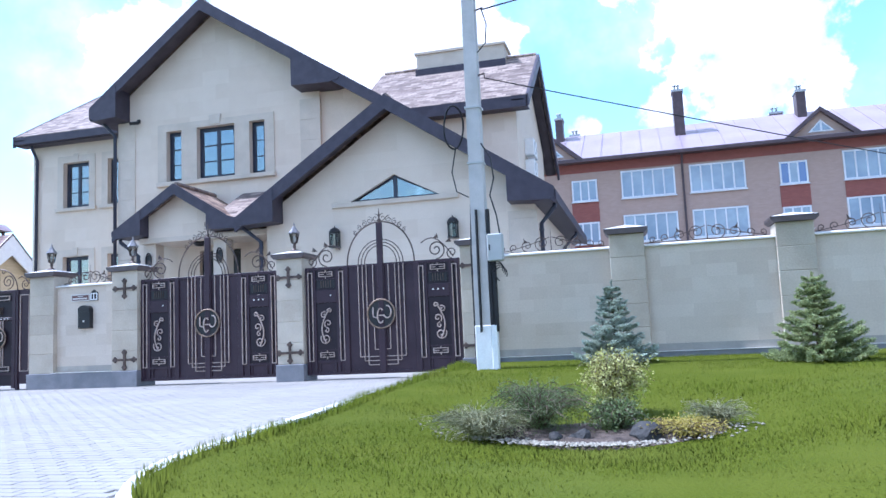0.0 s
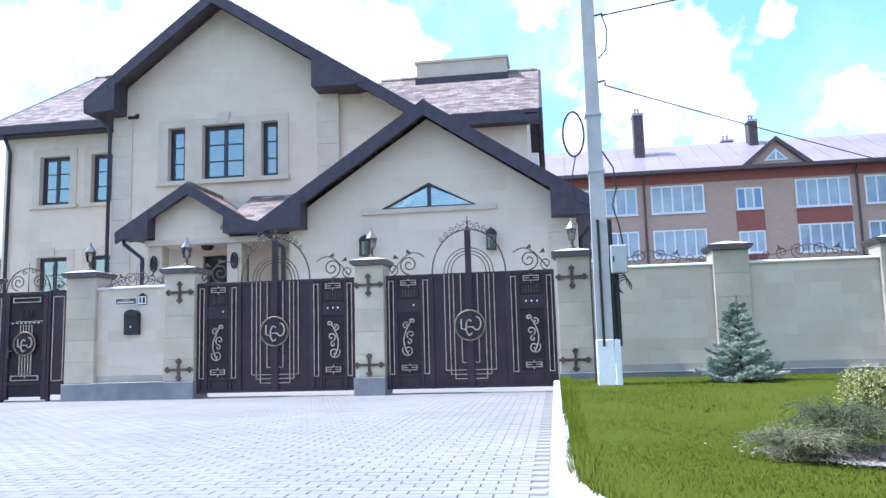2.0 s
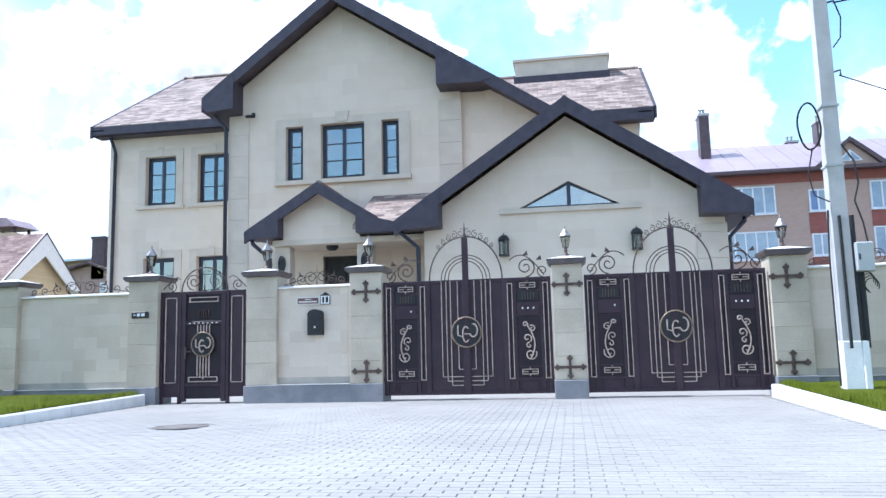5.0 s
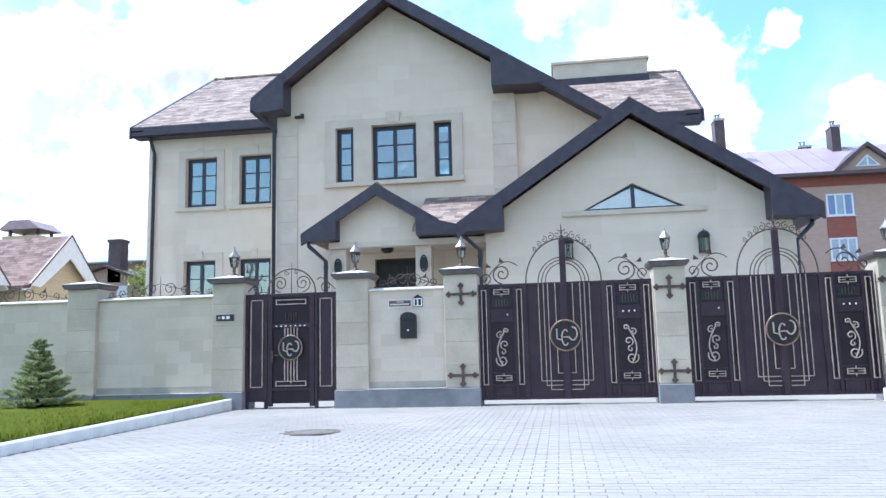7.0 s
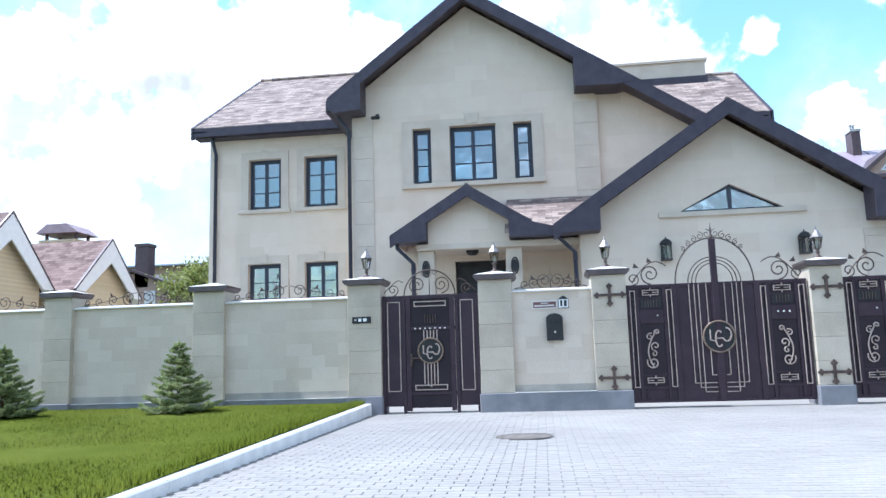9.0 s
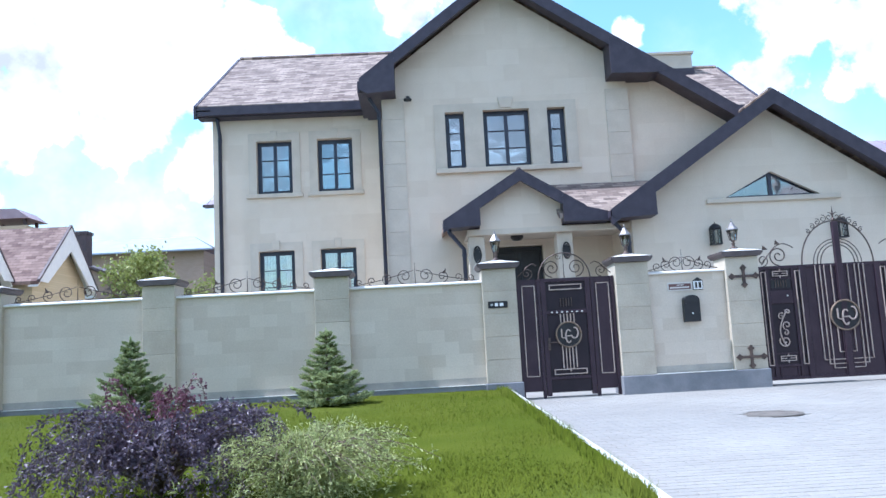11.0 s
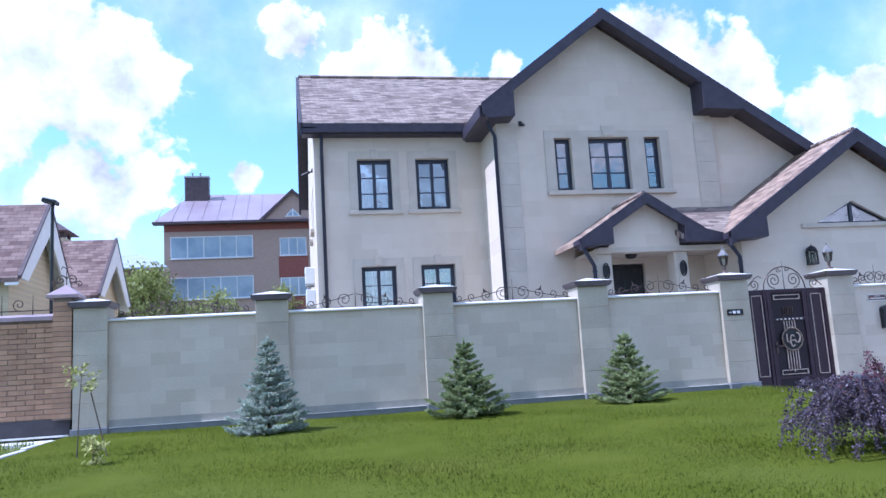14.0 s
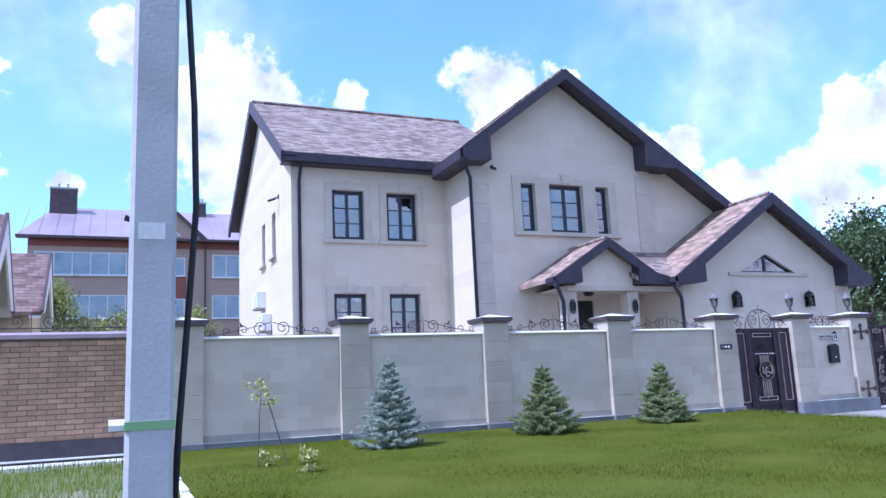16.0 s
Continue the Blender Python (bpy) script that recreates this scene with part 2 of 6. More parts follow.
CURTAIN = material("grey_curtain", (0.30, 0.30, 0.32), (0.45, 0.45, 0.47), scale=6, bump=0.1)
# near-black base colour carries the gloom of rooms without light
UNLIT_ROOM = material("unlit_room_colour", (0.05, 0.05, 0.055), (0.07, 0.065, 0.065), bump=0.05)
GATE = material("gate_brown_enamel", (0.028, 0.015, 0.024), (0.040, 0.023, 0.033), rough=0.45, scale=3, fine=30, bump=0.05, spec=0.3)
GATEDARK = material("gate_dark_sheet", (0.013, 0.008, 0.013), (0.02, 0.012, 0.018), rough=0.5, scale=3, fine=30, bump=0.05)
GOLD = material("bronze_patina_bar", (0.36, 0.28, 0.24), (0.50, 0.40, 0.35), rough=0.45, scale=12, metal=0.15, bump=0.05)
BRONZE = material("brown_bronze", (0.17, 0.12, 0.085), (0.27, 0.20, 0.15), rough=0.45, scale=12, metal=0.3, bump=0.05)
IRON = material("wrought_iron", (0.06, 0.045, 0.042), (0.12, 0.085, 0.07), rough=0.5, scale=15, metal=0.4, bump=0.08)
LIDIRON = material("worn_cast_iron", (0.13, 0.115, 0.10), (0.21, 0.185, 0.16), rough=0.6, scale=9, fine=80, metal=0.2, bump=0.4)
BLACK = material("black_paint", (0.015, 0.015, 0.018), (0.028, 0.028, 0.03), rough=0.4, bump=0.03)
WHITE = material("white_paint", (0.74, 0.74, 0.74), (0.80, 0.80, 0.79), rough=0.6, scale=6, bump=0.05)
LAMPGLASS = glass_material("lantern_glass", (0.8, 0.8, 0.78), 1.6)
PAVER = material("concrete_paver", (0.275, 0.259, 0.236), (0.325, 0.308, 0.281), scale=0.6, fine=70, bump=0.12, stain=(0.25, 0.24, 0.225), stain_amt=0.6, random_amt=0.04)
BED = material("paver_joint_sand", (0.27, 0.262, 0.247), (0.31, 0.30, 0.285), scale=8)
KERB = material("whitewashed_kerb", (0.66, 0.66, 0.65), (0.76, 0.76, 0.75), scale=4, fine=40, bump=0.15, stain=(0.5, 0.5, 0.48))
ASPHALT = material("asphalt", (0.05, 0.05, 0.052), (0.07, 0.07, 0.07), scale=2, fine=120, bump=0.4)
LAWN = material("mown_turf", (0.066, 0.085, 0.006), (0.086, 0.102, 0.010), rough=0.95, spec=0.06, scale=1.2, fine=45, bump=0.5, stain=(0.10, 0.125, 0.03), stain_amt=0.35)
BLADE = material("grass_blade", (0.067, 0.091, 0.006), (0.090, 0.111, 0.010), rough=0.9, spec=0.08, scale=0.8, fine=9, bump=0, stain=(0.14, 0.145, 0.034), stain_amt=0.5, random_amt=0.12)
EARTH = material("far_ground", (0.07, 0.10, 0.035), (0.11, 0.12, 0.06), scale=0.15, fine=4)
CONCRETE = material("concrete_pole", (0.40, 0.39, 0.38), (0.48, 0.47, 0.46), scale=3, fine=60, bump=0.12, stain=(0.33, 0.32, 0.31))
CABLE = material("black_cable", (0.012, 0.012, 0.014), (0.02, 0.02, 0.022), rough=0.5, bump=0)
STEELBOX = material("grey_meter_box", (0.36, 0.38, 0.38), (0.42, 0.43, 0.43), rough=0.45, bump=0.03)


# ---- mesh helpers ----
class Build:
    """Collects vertices and faces for one mesh."""

    def __init__(self):
        self.v, self.f = [], []

    def poly(self, pts):
        n = len(self.v)
        self.v += [tuple(p) for p in pts]
        self.f.append(tuple(range(n, n + len(pts))))
        return self

    def box(self, x0, x1, y0, y1, z0, z1):
        n = len(self.v)
        self.v += [(x, y, z) for z in (z0, z1) for y in (y0, y1) for x in (x0, x1)]
        self.f += [tuple(n + i for i in q) for q in ((0, 2, 3, 1), (4, 5, 7, 6), (0, 1, 5, 4), (2, 6, 7, 3), (0, 4, 6, 2), (1, 3, 7, 5))]
        return self

    def prism(self, pts, a, b, axis="y"):
        """A flat outline (two coordinates) pushed along an axis from a to b."""
        n, k = len(self.v), len(pts)
        for c in (a, b):
            for p, q in pts:
                self.v.append({"y": (p, c, q), "x": (c, p, q), "z": (p, q, c)}[axis])
        self.f += [tuple(n + i for i in range(k)), tuple(n + k + i for i in reversed(range(k)))]
        self.f += [(n + i, n + (i + 1) % k, n + k + (i + 1) % k, n + k + i) for i in range(k)]
        return self

    def tube(self, pts, r, sides=6, r1=None, flat=1.0):
        pts = [Vector(p) for p in pts]
        n0, m = len(self.v), len(pts)
        for i, p in enumerate(pts):
            d = (pts[min(i + 1, m - 1)] - pts[max(i - 1, 0)]).normalized()
            up = Vector((0, 1, 0)) if abs(d.y) < 0.9 else Vector((1, 0, 0))
            u = d.cross(up).normalized()
            w = d.cross(u)
            rr = r if r1 is None else r + (r1 - r) * i / max(1, m - 1)
            for s in range(sides):
                a = 2 * math.pi * (s + 0.5) / sides
                self.v.append(tuple(p + u * math.cos(a) * rr + w * math.sin(a) * rr * flat))
        for i in range(m - 1):
            for s in range(sides):
                a, b = n0 + i * sides + s, n0 + i * sides + (s + 1) % sides
                self.f.append((a, b, b + sides, a + sides))
        self.f += [tuple(n0 + s for s in reversed(range(sides))), tuple(n0 + (m - 1) * sides + s for s in range(sides))]
        return self

    def lathe(self, prof, cx, cy, sides=16):
        """A profile of (radius, z) turned round the upright through cx, cy."""
        n0, m = len(self.v), len(prof)
        for r, z in prof:
            for s in range(sides):
                a = 2 * math.pi * (s + 0.5) / sides
                self.v.append((cx + r * math.cos(a), cy + r * math.sin(a), z))
        for i in range(m - 1):
            for s in range(sides):
                a, b = n0 + i * sides + s, n0 + i * sides + (s + 1) % sides
                self.f.append((a, b, b + sides, a + sides))
        self.f += [tuple(n0 + s for s in reversed(range(sides))), tuple(n0 + (m - 1) * sides + s for s in range(sides))]
        return self

    def mesh(self, name, mat, bevel=0.0, smooth=False, fix=True, weld=False):
        me = bpy.data.meshes.new(name)
        me.from_pydata(self.v, [], self.f)
        if fix or bevel:
            bm = bmesh.new()
            bm.from_mesh(me)
            if weld:
                bmesh.ops.remove_doubles(bm, verts=bm.verts[:], dist=0.0005)
            bmesh.ops.recalc_face_normals(bm, faces=bm.faces)
            if bevel:
                bmesh.ops.bevel(bm, geom=bm.edges[:], offset=bevel, segments=1, affect="EDGES", clamp_overlap=True)
            bm.to_mesh(me)
            bm.free()
        me.materials.append(mat)
        if smooth:
            me.shade_smooth()
        return me


def thing(name, at, label, category, group="", kind=""):
    ob = new(name)
    ob.empty_display_size = 0.2
    ob.location = at
    return tagged(ob, label, category, group, kind)


def solid(name, b, mat, label="", category="", group="", kind="", bevel=0.0, smooth=False):
    return tagged(new(name, b.mesh(name, mat, bevel, smooth)), label, category, group, kind)


def part(name, b, mat, parent, label="", bevel=0.0, smooth=False):
    """Links a Build (or a finished mesh) as one mesh object under a thing or a part."""
    ob = new(name, b if isinstance(b, bpy.types.Mesh) else b.mesh(name, mat, bevel, smooth))
    ob.parent = parent
    if parent.type == "EMPTY":
        ob.matrix_parent_inverse = Matrix.Translation(-parent.location)
    return tagged(ob, label)


def spiral(cx, cz, r, turns, start, y=0.0, way=1, n=22, shrink=0.15):
    """Points of a scroll that winds inwards in the plane of the fence."""
    pts = []
    for i in range(n):
        k = i / (n - 1)
        a = start + way * k * turns * 2 * math.pi
        rr = r * (1 - k * (1 - shrink))
        pts.append((cx + rr * math.cos(a), y, cz + rr * math.sin(a)))
    return pts


def wall_with_holes(b, x0, x1, z0, z1, y0, y1, holes):
    """An upright slab with rectangular openings (xa, xb, za, zb) right through it, as one closed skin."""
    xs = sorted({x0, x1, *(h[0] for h in holes), *(h[1] for h in holes)})
    zs = sorted({z0, z1, *(h[2] for h in holes), *(h[3] for h in holes)})
    full = lambda i, k: 0 <= i < len(xs) - 1 and 0 <= k < len(zs) - 1 and not any(h[0] < (xs[i] + xs[i + 1]) / 2 < h[1] and h[2] < (zs[k] + zs[k + 1]) / 2 < h[3] for h in holes)
    n, m = len(b.v), len(zs)
    b.v += [(x, y, z) for y in (y0, y1) for x in xs for z in zs]
    at = lambda s, i, k: n + s * len(xs) * m + i * m + k
    for i in range(len(xs) - 1):
        for k in range(len(zs) - 1):
            if not full(i, k):
                continue
            b.f.append((at(0, i, k), at(0, i + 1, k), at(0, i + 1, k + 1), at(0, i, k + 1)))
            b.f.append((at(1, i, k + 1), at(1, i + 1, k + 1), at(1, i + 1, k), at(1, i, k)))
            for (di, dk), (pa, pb) in (((-1, 0), ((i, k), (i, k + 1))), ((1, 0), ((i + 1, k + 1), (i + 1, k))), ((0, -1), ((i + 1, k), (i, k))), ((0, 1), ((i, k + 1), (i + 1, k + 1)))):
                if not full(i + di, k + dk):
                    b.f.append((at(0, *pa), at(0, *pb), at(1, *pb), at(1, *pa)))
    return b


# ---- ground ----
def apron_z(y):
    return -0.15 + 0.0123 * y


def lawn_z(y):
    return -0.10 + 0.0245 * y


def hollow(x, y):
    """The lawn sinks in a shallow hollow round the planted bed."""
    return -0.215 * np.exp(-((x - 0.45) / 2.0) ** 2 - ((y - 5.9) / 2.0) ** 2)


FENCE_Y = 12.3          # face of the wall panels
PILLAR_Y = 12.2         # face of the pillars
LX, RX = -12.45, -2.2  # edges of the paved drive

solid("ground", Build().poly([(-1500, -1500, -0.35), (1500, -1500, -0.35), (1500, 1500, -0.35), (-1500, 1500, -0.35)]), EARTH, "rough green open ground", "ground", kind="structure")
solid("road", Build().box(-120, 120, -7.0, 2.2, -0.33, -0.22), ASPHALT, "grey asphalt street", "road", kind="structure")
yard = Build().box(-24, 30, FENCE_Y + 0.35, 45, -0.3, -0.02)
solid("yard", yard, PAVER, "pale paved yard behind the wall", "pavement", kind="structure")


# ---- the villa ----
house = thing("house", (-11.0, 22.0, 0), "large two-storey villa clad in cream limestone with steep dark-trimmed gables", "house")


def roof_slab(b, p00, p10, p11, p01, t=0.12):
    """A roof plane by its four corners (eave left, eave right, ridge right, ridge left), with thickness downwards."""
    top = [Vector(p) for p in (p00, p10, p11, p01)]
    low = [p - Vector((0, 0, t)) for p in top]
    b.poly(top)
    b.poly(low[::-1])
    for i in range(4):
        j = (i + 1) % 4
        b.poly((top[i], low[i], low[j], top[j]))
    return b


# walls
MAIN_Y, WING_Y, GAR_Y, RIGHT_Y, KICK_Y = 20.1, 22.25, 18.1, 24.1, 20.22
main_holes = [(-12.94, -12.42, 5.68, 7.26), (-11.9, -10.63, 5.68, 7.28), (-10.14, -9.64, 5.68, 7.28), (-11.85, -10.5, 0.4, 3.5)]
b = wall_with_holes(Build(), -14.62, -7.9, 0, 7.95, MAIN_Y, MAIN_Y + 0.38, main_holes)
part("wall", b, STUCCO, house)
b = Build().prism([(-14.62, 7.95), (-7.9, 7.95), (-7.9, 8.45), (-11.37, 10.75), (-14.62, 8.28)], MAIN_Y, MAIN_Y + 0.38)
part("gable_wall", b, STUCCO, house)
part("wall", Build().box(-14.62, -14.24, MAIN_Y + 0.38, WING_Y, 0, 8.3), STUCCO, house)
part("wall", Build().prism([(-7.9, 0), (-1.9, 0), (-1.9, 4.7), (-4.9, 6.65), (-7.9, 8.45)], KICK_Y, KICK_Y + 0.3), STUCCO, house)
wing_holes = [(-18.5, -17.45, 5.67, 7.28), (-16.7, -15.65, 5.67, 7.28), (-18.5, -17.45, 2.35, 3.97), (-16.7, -15.65, 2.35, 3.97)]
part("wall", wall_with_holes(Build(), -19.78, -14.24, 0, 8.1, WING_Y, WING_Y + 0.38, wing_holes), STUCCO, house)


def side_wall(x0, x1, y0, y1, ze, yr, zr, holes=()):
    bb = Build()
    ys = sorted({y0, y1, yr, *(h[0] for h in holes), *(h[1] for h in holes)})
    top = lambda y: ze + (zr - ze) * (1 - abs(y - yr) / ((yr - y0) if y < yr else (y1 - yr)))
    for ya, yb in zip(ys, ys[1:]):
        cut = [(h[2], h[3]) for h in holes if h[0] < (ya + yb) / 2 < h[1]]
        z = 0
        for za, zb in cut:
            bb.box(x0, x1, ya, yb, z, za)
            z = zb
        bb.prism([(ya, z), (yb, z), (yb, top(yb)), (ya, top(ya))], x0, x1, "x")
    return bb


left_holes = [(24.8, 25.45, 5.6, 7.1), (26.75, 27.4, 5.6, 7.1)]
part("wall", side_wall(-19.78, -19.4, WING_Y + 0.38, 33.0, 8.1, 27.6, 11.6, left_holes).mesh("wall", STUCCO, weld=True), STUCCO, house)
part("wall", side_wall(-3.1, -2.75, RIGHT_Y, 31.0, 7.9, 27.3, 10.4).mesh("wall", STUCCO, weld=True), STUCCO, house)
part("wall", Build().box(-8.2, -3.1, RIGHT_Y, RIGHT_Y + 0.35, 3, 7.9), STUCCO, house)
part("wall", Build().box(-19.4, -3.1, 32.6, 33.0, 0, 8.1), STUCCO, house)
# garage front with its triangular light
gl, gr, ga = -8.62, -1.53, -5.07
gz = lambda x: 6.40 - 0.67 * abs(x - ga)
b = Build().box(gl, gr, GAR_Y, GAR_Y + 0.35, 0, 3.75)
b.prism([(gl, 3.75), (gr, 3.75), (gr, gz(gr)), (-3.7, 4.17), (-6.44, 4.17), (gl, gz(gl))], GAR_Y, GAR_Y + 0.35)
b.prism([(gl, gz(gl)), (-6.44, 4.17), (-6.28, 4.17), (ga, 4.80), (ga, gz(ga))], GAR_Y, GAR_Y + 0.35)
b.prism([(-3.7, 4.17), (gr, gz(gr)), (ga, gz(ga)), (ga, 4.80), (-3.86, 4.17)], GAR_Y, GAR_Y + 0.35)
part("wall", b.mesh("wall", STUCCO, weld=True), STUCCO, house)
part("wall", Build().box(gl, gl + 0.3, GAR_Y + 0.35, KICK_Y, 0, 4.0), STUCCO, house)
part("wall", Build().box(gr - 0.3, gr, GAR_Y + 0.35, 27.0, 0, 4.0), STUCCO, house)
# floor between storeys, in the same painted room gloom
part("floor_slab", Build().box(-19.4, -3.1, WING_Y + 0.4, 32.6, 4.5, 4.7), UNLIT_ROOM, house)

# added near-black inner walls close the rooms behind the windows and read as unlit
part("backing_wall", Build().box(-14.24, -8.0, 23.6, 23.7, 0, 8.3), UNLIT_ROOM, house)
part("backing_wall", Build().box(-19.4, -14.24, 26.0, 26.1, 0, 8.3), UNLIT_ROOM, house)
part("backing_wall", Build().prism([(-8.3, 0), (-1.85, 0), (-1.85, 4.2), (-5.07, 6.4), (-8.3, 4.2)], 20.55, 20.65), UNLIT_ROOM, house)

# roofs
part("roof", roof_slab(roof_slab(Build(), (-20.12, 21.75, 8.28), (-11.5, 21.75, 8.28), (-11.5, 27.6, 11.95), (-20.12, 27.6, 11.95)), (-11.5, 33.45, 8.28), (-20.12, 33.45, 8.28), (-20.12, 27.6, 11.95), (-11.5, 27.6, 11.95)), SHINGLE, house, "mottled brown shingle roof")
part("roof", roof_slab(roof_slab(Build(), (-15.17, 19.5, 8.10), (-15.17, 27.0, 8.10), (-11.37, 27.0, 11.0), (-11.37, 19.5, 11.0)), (-4.9, 27.0, 6.76), (-4.9, 19.5, 6.76), (-11.37, 19.5, 11.0), (-11.37, 27.0, 11.0)), SHINGLE_SUNNED, house, "mottled brown shingle roof")
part("roof", roof_slab(roof_slab(Build(), (-9.22, 17.6, 3.95), (-9.22, 24.2, 3.95), (ga, 24.2, 6.71), (ga, 17.6, 6.71)), (-1.02, 27.6, 4.02), (-1.02, 17.6, 4.02), (ga, 17.6, 6.71), (ga, 27.6, 6.71)), SHINGLE_SUNNED, house, "mottled brown shingle roof")
part("roof", roof_slab(roof_slab(Build(), (-8.3, 23.6, 8.2), (-2.3, 23.6, 8.2), (-2.3, 27.3, 10.78), (-8.3, 27.3, 10.78)), (-2.3, 32.2, 7.4), (-8.3, 32.2, 7.4), (-8.3, 27.3, 10.78), (-2.3, 27.3, 10.78)), SHINGLE, house, "mottled brown shingle roof")
# porch roof and the lean-to that links it to the garage
part("roof", roof_slab(roof_slab(Build(), (-13.2, 18.0, 3.93), (-13.2, 20.1, 3.93), (-11.3, 20.1, 5.1), (-11.3, 18.0, 5.1)), (-9.75, 20.1, 4.13), (-9.75, 18.0, 4.13), (-11.3, 18.0, 5.1), (-11.3, 20.1, 5.1)), SHINGLE_SUNNED, house, "small shingled porch roof")
part("roof", roof_slab(Build(), (-10.4, 18.0, 3.98), (-8.2, 18.0, 3.98), (-7.4, 20.1, 5.12), (-10.4, 20.1, 5.12)), SHINGLE, house, "lean-to shingle roof")


def barge(pts, y0, y1, d, name="fascia"):
    """A sloping board along a gable's edge: the upper line's points and its depth."""
    up = [(x, z) for x, z in pts]
    down = [(x, z - d) for x, z in reversed(pts)]
    return part(name, Build().prism(up + down, y0, y1), FASCIA, house, "dark violet-black fascia board")


for half in (((-15.19, 8.1), (-11.37, 11.02)), ((-11.37, 11.02), (-4.88, 6.77))):
    barge(half, 19.42, 19.52, 0.36)
for half in (((-9.24, 3.95), (ga, 6.73)), ((ga, 6.73), (-1.0, 4.02))):
    barge(half, 17.52, 17.62, 0.38)
for half in (((-13.22, 3.93), (-11.3, 5.12)), ((-11.3, 5.12), (-9.75, 4.15))):
    barge(half, 17.92, 18.02, 0.30)
# boxed returns at the feet of the gables
part("eave_return", Build().prism([(-15.19, 8.05), (-15.19, 7.78), (-15.0, 7.66), (-14.25, 7.72), (-14.25, 8.70)], 19.405, 20.1), FASCIA, house, "dark boxed eave return")
part("eave_return", Build().prism([(-8.45, 8.95), (-8.45, 7.95), (-7.3, 7.92), (-7.0, 7.98), (-7.0, 8.05), (-7.3, 8.25)], 19.405, 20.22), FASCIA, house, "dark boxed eave return")
part("eave_return", Build().prism([(-9.24, 3.93), (-9.24, 3.78), (-9.1, 3.72), (-8.15, 3.77), (-8.15, 4.6)], 17.505, 18.1), FASCIA, house, "dark boxed eave return")
part("eave_return", Build().prism([(-2.11, 4.7), (-2.11, 3.76), (-1.15, 3.72), (-1.0, 3.80), (-1.0, 3.98)], 17.505, 18.1), FASCIA, house, "dark boxed eave return")
part("eave_return", Build().prism([(-13.22, 3.92), (-13.22, 3.80), (-13.1, 3.73), (-12.32, 3.77), (-12.32, 4.45)], 17.905, 18.5), FASCIA, house, "dark boxed eave return")
part("eave_return", Build().prism([(-10.3, 4.45), (-10.3, 3.77), (-9.2, 3.75), (-9.2, 3.97), (-9.7, 4.1)], 17.905, 18.4), FASCIA, house, "dark boxed eave return")
# soffits under the overhangs
for pts, y0, y1 in (([(-15.17, 7.97), (-11.37, 10.87), (-11.37, 10.83), (-15.17, 7.93)], 19.52, 20.1), ([(-11.37, 10.87), (-8.42, 8.92), (-8.42, 8.88), (-11.37, 10.83)], 19.52, 20.1), ([(-8.42, 8.90), (-4.9, 6.58), (-4.9, 6.54), (-8.42, 8.86)], 19.52, 20.22), ([(-9.2, 3.82), (ga, 6.58), (ga, 6.54), (-9.2, 3.78)], 17.62, 18.1), ([(ga, 6.58), (-1.02, 3.89), (-1.02, 3.85), (ga, 6.54)], 17.62, 18.1)):
    part("soffit", Build().prism(pts, y0, y1), SOFFIT, house)
# eaves: fascia, gutter and soffit of the wings
part("eave", Build().box(-20.12, -15.2, 21.72, 21.84, 7.98, 8.24).box(-20.12, -15.0, 21.84, 22.25, 7.95, 8.0), FASCIA, house, "dark boxed eave")
part("eave", Build().box(-8.2, -2.3, 23.56, 23.66, 7.80, 8.17).box(-8.2, -2.3, 23.66, 24.1, 7.82, 7.87), FASCIA, house, "dark boxed eave")
part("eave", Build().box(-1.1, -0.98, 17.62, 27.6, 3.72, 3.97).box(-1.53, -1.1, 17.62, 27.6, 3.72, 3.77), FASCIA, house, "dark boxed eave")
part("eave", Build().box(-15.25, -15.13, 19.52, 21.8, 7.72, 8.05).box(-15.13, -14.62, 19.52, 22.0, 7.72, 7.77), FASCIA, house, "dark boxed eave")
for x, y0, yr, y1, z0, zr, z1 in ((-20.16, 21.72, 27.6, 33.5, 8.28, 11.97, 8.28), (-2.3, 23.56, 27.3, 32.2, 8.2, 10.8, 7.4)):
    part("verge", Build().prism([(y0, z0), (yr, zr), (y1, z1), (y1, z1 - 0.4), (yr, zr - 0.42), (y0, z0 - 0.4)], x - 0.03, x + 0.06, "x"), FASCIA, house, "dark verge board")
    s = 0.06 if x < -10 else -0.5
    part("soffit", Build().prism([(y0, z0 - 0.14), (yr, zr - 0.14), (y1, z1 - 0.14), (y1, z1 - 0.18), (yr, zr - 0.18), (y0, z0 - 0.18)], x + s, x + s + 0.4, "x"), SOFFIT, house)
# ridge caps
for p, q in (((-20.1, 27.6, 11.98), (-11.5, 27.6, 11.98)), ((-8.2, 27.3, 10.8), (-2.35, 27.3, 10.8)), ((ga, 17.65, 6.73), (ga, 24, 6.73)), ((-11.3, 18.05, 5.12), (-11.3, 20.05, 5.12)), ((-11.37, 19.6, 11.02), (-11.37, 27, 11.02))):
    part("ridge_cap", Build().tube([p, q], 0.07, 6), SHINGLE, house)
# rooftop parapet of the chimney stack
part("chimney", Build().box(-6.75, -3.45, 26.7, 27.9, 10.0, 11.14).box(-6.82, -3.38, 26.63, 27.97, 11.14, 11.22), TRIM, house, "long cream chimney stack with a thin coping")
part("flashing", Build().prism([(26.64, 10.22), (26.64, 10.58), (26.72, 10.58), (26.72, 10.22)], -6.8, -3.4, "x"), FASCIA, house, "dark flashing")

